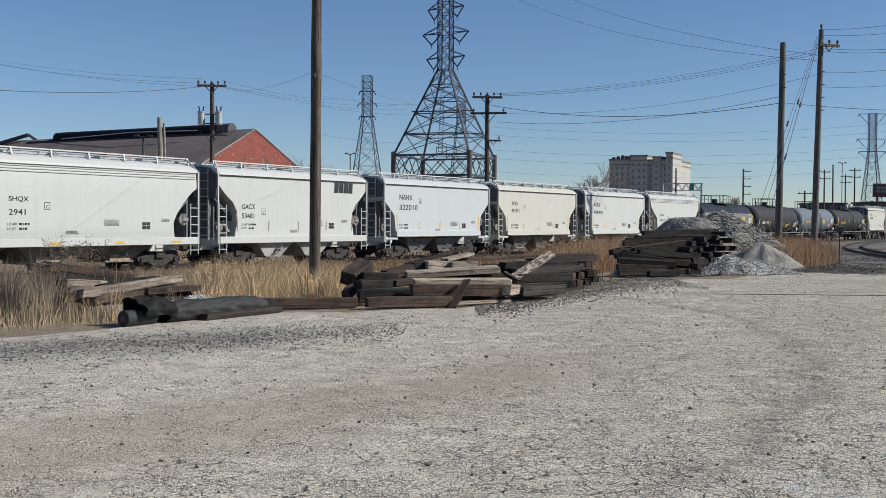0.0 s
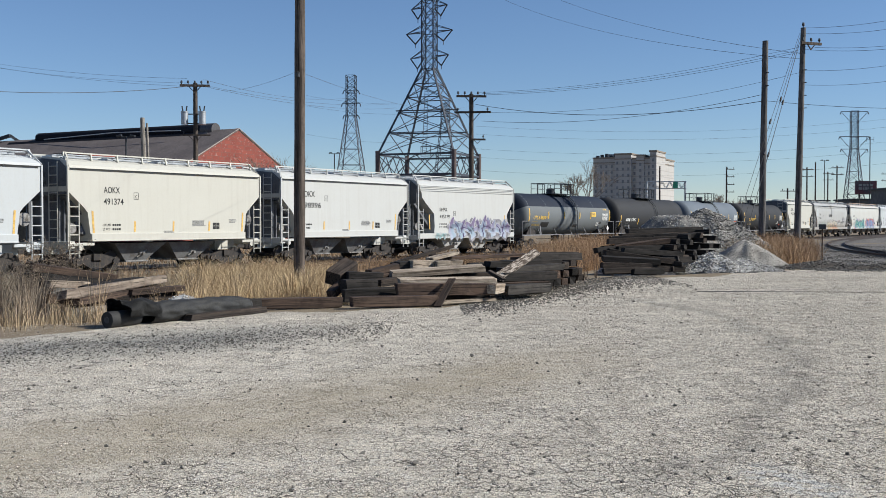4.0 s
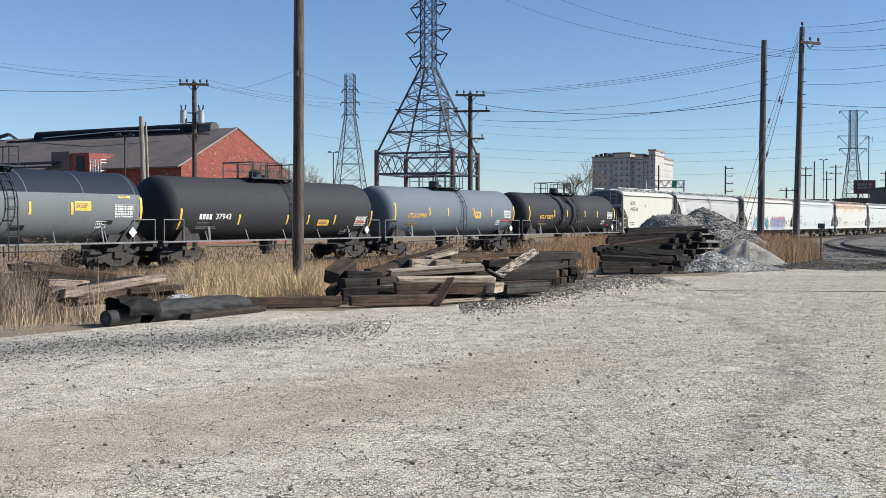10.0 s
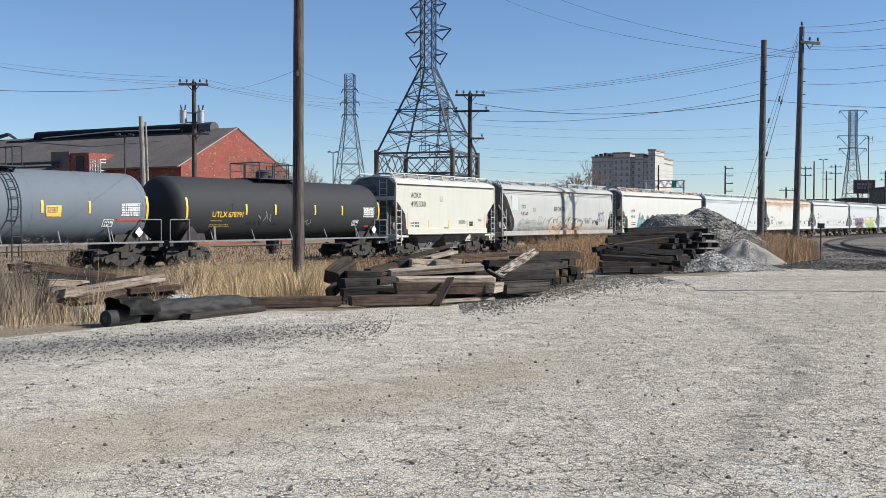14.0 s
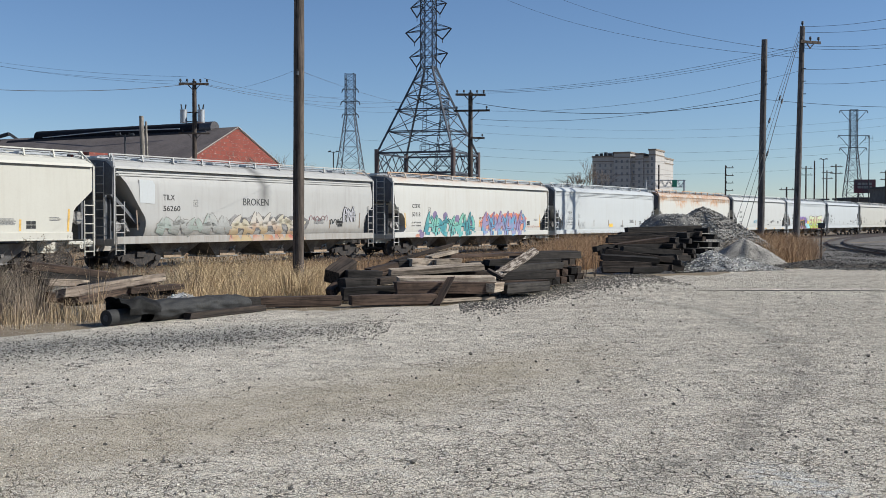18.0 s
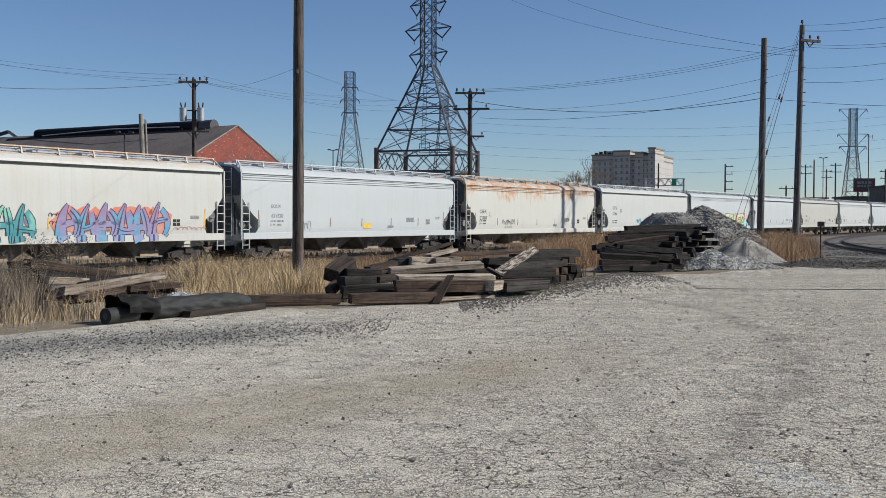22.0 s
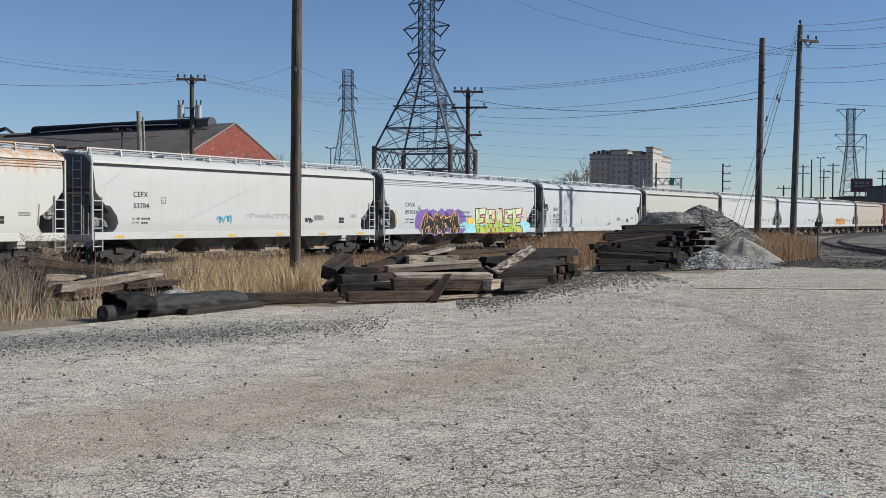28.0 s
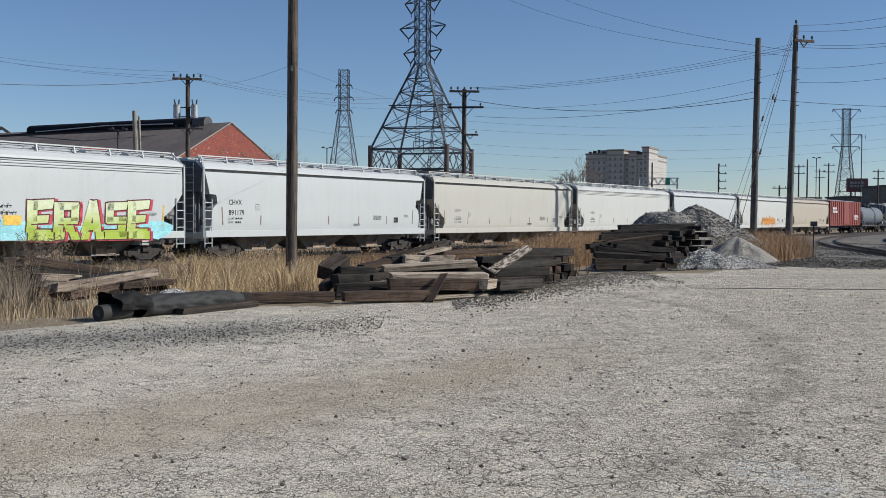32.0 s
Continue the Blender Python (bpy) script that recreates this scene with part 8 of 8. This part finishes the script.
def far_right():
    # billboard
    p = at(1529, 331, 260)
    root = thing("billboard", pose(p[0], 260, -0.6), "dark red billboard with pale lettering on posts", "billboard")
    bm = bmesh.new()
    box(bm, 5.2, 0.4, 3.3, pose(0, 0, p[2] + 0.6), 0.03)
    part("panel", bm, material("billboard_red", (0.10, 0.03, 0.04), 0.6, 0.3, 0.3, 3, 0.0, 0.0, (0.05, 0.05, 0.06)), root)
    bm = bmesh.new()
    bars_of_text(bm, -1.8, p[2] + 1.2, 3.4, 0.55, 2, -0.22)
    part("lettering", bm, M_GREY_INK, root)
    for q in (-1.6, 1.6):
        bm = bmesh.new()
        rod(bm, (q, 0, 0), (q, 0, p[2] - 1), 0.16, 8)
        part("post", bm, M_STEEL, root)
    # low dark sheds along the horizon
    ms = material("shed_wall", (0.12, 0.115, 0.11), 0.8, 0.3, 0.1, 1, 0.0)
    for k, (x0, x1, y, d) in enumerate(((1556, 1640, 335, 250), (1490, 1580, 354, 280), (1395, 1450, 356, 300), (540, 700, 345, 330), (880, 1060, 352, 420), (-60, 60, 330, 200))):
        a, b = at(x0, y, d), at(x1, y, d)
        w, h = b[0] - a[0], a[2] + 0.6
        root = thing("shed", pose((a[0] + b[0]) / 2, d, -0.6), "low dark industrial shed on the horizon", "shed", "sheds on the horizon")
        bm = bmesh.new()
        box(bm, w, 12, h, pose(0, 0, h / 2))
        part("wall", bm, ms, root)
        bm = bmesh.new()
        box(bm, w + 0.8, 12.8, 0.4, pose(0, 0, h + 0.2))
        part("roof", bm, M_STEEL, root)
    # sign gantry
    a, b = at(1142, 326, 210), at(1212, 326, 210)
    root = thing("sign_gantry", pose(a[0], 210, -0.6), "grey lattice sign gantry with a green panel", "gantry")
    w = b[0] - a[0]
    bm = bmesh.new()
    z0, z1 = at(0, 332, 210)[2] + 0.6, at(0, 320, 210)[2] + 0.6
    for y in (0, 1.0):
        bar(bm, (0, y, z0), (w, y, z0), 0.14), bar(bm, (0, y, z1), (w, y, z1), 0.14)
        for k in range(10):
            bar(bm, (w * k / 10, y, z0 if k % 2 else z1), (w * (k + 1) / 10, y, z1 if k % 2 else z0), 0.09)
    part("truss", bm, M_GALV, root)
    for x in (0.1, w - 0.1):
        bm = bmesh.new()
        rod(bm, (x, 0.5, 0), (x, 0.5, z1), 0.2, 8)
        part("post", bm, M_GALV, root)
    bm = bmesh.new()
    box(bm, 0.9, 0.1, 1.3, pose(w * 0.72, -0.2, (z0 + z1) / 2))
    part("sign_panel", bm, material("sign_green", (0.02, 0.22, 0.14), 0.5, 0.1), root)
    # switch stand in the ballast
    x, y = (1453 - 784) / 1900 * 55, 55
    root = thing("switch_stand", pose(x, y, gz(x, y)), "dark switch-stand post with a small square target", "switch stand")
    bm = bmesh.new()
    h = at(0, 400, 55)[2] - gz(x, y)
    rod(bm, (0, 0, 0), (0, 0, h), 0.035, 8)
    box(bm, 0.3, 0.2, 0.2, pose(0, 0, 0.1))
    part("post", bm, M_RUST, root)
    bm = bmesh.new()
    box(bm, 0.36, 0.04, 0.26, pose(0, -0.02, h), 0.01)
    part("target", bm, M_STEEL, root)


far_right()


# ---- bare trees ----
def bare_tree(x, y, h, seed, label, r=0.22):
    rng = random.Random(seed)
    z, thin = -0.6, y * 0.00009
    root = thing("tree", pose(x, y, z), label, "tree", "bare trees")
    bm = bmesh.new()
    rod(bm, (0, 0, -0.2), (0.1, 0, h * 0.3), r, 8, r * 0.7)
    part("trunk", bm, M_BARK, root)
    bm = bmesh.new()

    def grow(p, d, L, r, depth):
        q = p + d * L
        rod(bm, p, q, max(r, thin), 4, max(r * 0.6, thin))
        if depth == 0:
            return
        for _ in range(3 if depth > 1 else 4):
            nd = (d + Vector((rng.uniform(-0.8, 0.8), rng.uniform(-0.8, 0.8), rng.uniform(-0.15, 0.6)))).normalized()
            grow(p.lerp(q, rng.uniform(0.5, 1.0)), nd, L * rng.uniform(0.55, 0.8), r * 0.55, depth - 1)
    for k in range(6):
        grow(Vector((0.1, 0, h * 0.2)), Vector((rng.uniform(-0.5, 0.5), rng.uniform(-0.5, 0.5), 1)).normalized(), h * 0.3, r * 0.55, 4)
    part("crown", bm, M_TWIG, root, "leafless twiggy crown")


bare_tree(*at(488, 0, 100)[:2], 9.6, 1, "bare twiggy tree beside the brick gable", 0.18)
bare_tree(*at(520, 0, 112)[:2], 9.0, 2, "bare twiggy tree behind the track")
bare_tree(*at(1030, 0, 260)[:2], 18.5, 3, "distant bare tree beside the concrete building", 0.3)
bare_tree(*at(1265, 0, 280)[:2], 10.5, 4, "distant low bare tree", 0.3)
bare_tree(*at(1300, 0, 290)[:2], 9.5, 6, "distant low bare tree", 0.3)


# ---- grass and weeds ----
def blades(name, label, P, height, width, mat, seed, lean=0.35, kind_cat="grass"):
    rng = np.random.RandomState(seed)
    n = len(P)
    z = ground_z(P[:, 0], P[:, 1])
    h = height * rng.uniform(0.3, 1.25, n)
    a = rng.rand(n) * 2 * math.pi
    la = rng.rand(n) * 2 * math.pi
    lm = np.abs(rng.normal(0, lean, n)) * h
    wx, wy = np.cos(a) * width / 2, np.sin(a) * width / 2
    V = np.empty((n, 5, 3))
    V[:, 0] = np.stack([P[:, 0] - wx, P[:, 1] - wy, z - 0.03], -1)
    V[:, 1] = np.stack([P[:, 0] + wx, P[:, 1] + wy, z - 0.03], -1)
    mx, my = P[:, 0] + np.cos(la) * lm * 0.35, P[:, 1] + np.sin(la) * lm * 0.35
    V[:, 2] = np.stack([mx + wx * 0.8, my + wy * 0.8, z + h * 0.55], -1)
    V[:, 3] = np.stack([mx - wx * 0.8, my - wy * 0.8, z + h * 0.55], -1)
    V[:, 4] = np.stack([P[:, 0] + np.cos(la) * lm, P[:, 1] + np.sin(la) * lm, z + h], -1)
    o = (np.arange(n) * 5)[:, None]
    quads = o + np.array([[0, 1, 2, 3]])
    tris = o + np.array([[3, 2, 4]])
    me = from_arrays(name, V.reshape(-1, 3), quads.tolist() + tris.tolist(), mat)
    return tagged(new(name, me), label, kind_cat, kind="stuff")


def patch(rng, n, f, x0, x1, y0, y1):
    """Points thinned by a density f(x, y)."""
    out = []
    while len(out) < n:
        x, y = rng.uniform(x0, x1, n), rng.uniform(y0, y1, n)
        keep = rng.rand(n) < f(x, y)
        out += list(zip(x[keep], y[keep]))
    return np.array(out[:n])


def track_dist(x, y):
    """Distance in front of the train's near side."""
    return (x - float(track_at(0)[0])) * math.cos(TH0) - (y - float(track_at(0)[1])) * math.sin(TH0) - HALF


def clump(x, y, k=0.9):
    return 0.5 + 0.5 * np.sin(k * x + 2.1 * np.sin(0.6 * k * y)) * np.sin(1.3 * k * y + 1.7 * np.sin(0.5 * k * x))


rng_g = np.random.RandomState(77)
strip = lambda x, y: (y > edge_y(x) + 0.5) & (track_dist(x, y) > 1.6)
def tussocks(name, label, C, per, height, width, mat, seed, fan=0.5, cat="grass"):
    """Clumps of stalks that fan out from their middles."""
    rng = np.random.RandomState(seed)
    m = len(C)
    size = rng.uniform(0.55, 1.2, m)
    count = np.maximum(4, (per * size * rng.uniform(0.5, 1.4, m)).astype(int))
    idx = np.repeat(np.arange(m), count)
    n = len(idx)
    a = rng.rand(n) * 2 * math.pi
    r = np.sqrt(rng.rand(n)) * 0.16 * size[idx]
    P = C[idx] + np.stack([r * np.cos(a), r * np.sin(a)], -1)
    z = ground_z(P[:, 0], P[:, 1])
    h = height * size[idx] * rng.uniform(0.35, 1.2, n)
    out = fan * h * (r / 0.16) * rng.uniform(0.3, 1.3, n)
    lx, ly = out * np.cos(a) + rng.normal(0, 0.12, n) * h, out * np.sin(a) + rng.normal(0, 0.12, n) * h
    f = rng.rand(n) * 2 * math.pi
    wx, wy = np.cos(f) * width / 2, np.sin(f) * width / 2
    V = np.empty((n, 5, 3))
    V[:, 0] = np.stack([P[:, 0] - wx, P[:, 1] - wy, z - 0.03], -1)
    V[:, 1] = np.stack([P[:, 0] + wx, P[:, 1] + wy, z - 0.03], -1)
    V[:, 2] = np.stack([P[:, 0] + lx * 0.35 + wx * 0.8, P[:, 1] + ly * 0.35 + wy * 0.8, z + h * 0.58], -1)
    V[:, 3] = np.stack([P[:, 0] + lx * 0.35 - wx * 0.8, P[:, 1] + ly * 0.35 - wy * 0.8, z + h * 0.58], -1)
    V[:, 4] = np.stack([P[:, 0] + lx, P[:, 1] + ly, z + h], -1)
    o = (np.arange(n) * 5)[:, None]
    me = from_arrays(name, V.reshape(-1, 3), (o + np.array([[0, 1, 2, 3]])).tolist() + (o + np.array([[3, 2, 4]])).tolist(), mat)
    return tagged(new(name, me), label, cat, kind="stuff")


gold = patch(rng_g, 430, lambda x, y: strip(x, y) * (0.05 + 0.95 * clump(x, y, 1.6) ** 1.5) * ((x > -0.245 * y) & (x < -0.10 * y) & (y > 22.3)), -12, 0, 22, 40)
tussocks("dry_grass", "tall golden dry grass between lot and track", gold, 64, 0.86, 0.0075, M_GRASS, 1, 0.6)
under = patch(rng_g, 9000, lambda x, y: strip(x, y) * (0.2 + 0.8 * clump(x, y, 2.1)) * ((x > -0.3 * y) & (x < -0.08 * y) & (y > 21.0)), -12, 0, 21, 42)
blades("dry_weeds", "low matted straw and weeds under the golden grass", under, 0.30, 0.010, M_STRAW, 21, 0.8, "weeds")
tall_c = patch(rng_g, 60, lambda x, y: strip(x, y) * clump(x, y, 2.0) * ((x > -0.39 * y) & (x < -0.12 * y)) * (y > 17.5), -12, -1, 17, 30)
tussocks("dry_weeds", "tall loose stalks standing before the track", tall_c, 16, 1.05, 0.008, M_WEED_MIX, 23, 0.5, "weeds")
mixed = patch(rng_g, 5000, lambda x, y: strip(x, y) * clump(x, y, 1.2) * ((x > -0.27 * y) & (x < -0.09 * y) & (y > 22.0)), -12, 0, 22, 44)
blades("dry_weeds", "brown weeds mixed into the golden grass", mixed, 0.55, 0.010, M_WEED_MIX, 8, 0.6, "weeds")
left = patch(rng_g, 10000, lambda x, y: strip(x, y) * (x < -5.4) * (0.25 + 0.75 * clump(x, y, 1.4)) * (y < 25) * np.where((x > -8.2) & (y > 19.5) & (y < 23.5), 0.25, 1.0), -16, -5.4, 13, 25)
blades("dry_grass", "tangled pale dry grass round the timber pile", left, 0.40, 0.008, M_STRAW, 2, 0.75)
sage = patch(rng_g, 17000, lambda x, y: strip(x, y) * (0.15 + 0.85 * clump(x, y, 0.7) ** 2) * (x < -8.0), -22, -8.0, 15, 36)
blades("dry_weeds", "grey-brown brittle weeds beside the timber pile", sage, 0.72, 0.011, M_SAGE, 3, 0.5, "weeds")
verge = patch(rng_g, 20000, lambda x, y: strip(x, y) * (0.2 + 0.8 * clump(x, y, 1.1)) * (track_dist(x, y) < 6), -26, 10, 18, 62)
blades("dry_weeds", "low brown weeds along the ballast shoulder", verge, 0.5, 0.011, M_RUSSET, 7, 0.6, "weeds")
weeds = patch(rng_g, 32000, lambda x, y: strip(x, y) * (0.35 + 0.65 * clump(x, y)) * (track_dist(x, y) < 14) * (x > 0.21 * y - 6.5) * (x < 0.335 * y), -3, 22, 25.5, 72)
blades("dry_weeds", "reddish brown dry weeds along the track", weeds, 1.32, 0.011, M_GRASS_BROWN, 4, 0.42, "weeds")
right = patch(rng_g, 22000, lambda x, y: strip(x, y) * np.exp(-((x / y - 0.303) / 0.028) ** 2) * (x < 0.350 * y) * (y > 41.5 + 30 * np.clip(x / y - 0.325, 0, 1)), 9, 30, 41, 78)
blades("dry_weeds", "orange-brown weeds round the pole pair", right, 1.3, 0.013, M_GRASS_BROWN, 5, 0.6, "weeds")
beyond = patch(rng_g, 22000, lambda x, y: (track_dist(x, y) < -4.5) * (track_dist(x, y) > -30) * (0.4 + 0.6 * clump(x, y, 0.5)), -60, 30, 20, 110)
blades("dry_grass", "pale dry grass field behind the track", beyond, 0.2, 0.04, M_RUSSET, 6)


def shrub(x, y, h, seed, mat, label, n=46):
    """A dry many-stemmed weed with fuzzy seed heads."""
    rng = random.Random(seed)
    root = thing("weed_plant", pose(x, y, gz(x, y)), label, "weed", "dry standing weeds")
    bm = bmesh.new()
    heads = []
    for k in range(n // 4):
        a, r = rng.uniform(0, 6.28), rng.uniform(0.05, 0.28) * h
        tip = Vector((r * math.cos(a), r * math.sin(a), h * rng.uniform(0.7, 1.0)))
        rod(bm, (0.03 * math.cos(a), 0.03 * math.sin(a), -0.03), tip, 0.007, 4, 0.004)
        for q in range(5):
            b = Vector((0, 0, 0)).lerp(tip, rng.uniform(0.45, 1.0))
            e = b + Vector((rng.uniform(-0.12, 0.12), rng.uniform(-0.12, 0.12), rng.uniform(0.05, 0.2))) * h
            rod(bm, b, e, 0.004, 3, 0.003)
            heads.append(e)
    part("stem", bm, M_BARK, root)
    rs = np.random.RandomState(seed)
    P = np.repeat(np.array([tuple(p) for p in heads]), 9, axis=0) + rs.normal(0, 0.035 * h, (len(heads) * 9, 3))
    tagged(part("seed_head", stones_mesh("seed_head", P, np.full(len(P), 0.016 * h) * rs.uniform(0.6, 1.6, len(P)), mat, seed), None, root, "fuzzy dry seed heads"), kind="stuff")


for _k, (_x, _y, _h) in enumerate(((-8.7, 22.0, 1.65), (-9.0, 24.4, 1.7), (-8.75, 25.0, 1.75), (-9.0, 21.4, 1.0), (-8.1, 24.5, 1.0), (-9.6, 22.6, 1.1), (-7.2, 26.0, 0.9), (-10.3, 23.0, 1.2), (-6.5, 28.0, 1.0), (-5.5, 29.0, 0.9))):
    shrub(_x, _y, _h, 90 + _k, M_DUSKY, "grey fuzzy dry weed standing by the timber pile")
_c = np.array([(at(q, 0, d)[0], d) for q, d in zip(rng_g.uniform(-60, 62, 70), rng_g.uniform(19.3, 24.5, 70))])
tussocks("dry_weeds", "brittle grey-brown weed brush beside the timber pile", _c, 60, 1.2, 0.011, M_DUSKY, 31, 0.5, "weeds")
_c = np.array([(at(q, 0, d)[0], d) for q, d in zip(rng_g.uniform(60, 330, 46), rng_g.uniform(25.5, 29.5, 46))])
tussocks("dry_weeds", "brittle grey-brown stalks before the track", _c, 34, 0.95, 0.012, M_DUSKY, 32, 0.6, "weeds")
for _k in range(16):
    _x = -2.6 + 0.62 * _k
    shrub(_x, 27.6 + 1.25 * _k * 0.8 + (_k % 3) * 0.7, 1.2 + 0.25 * math.sin(_k * 2.3), 120 + _k, M_GRASS_BROWN, "reddish brown dry weed standing by the track")


motions()
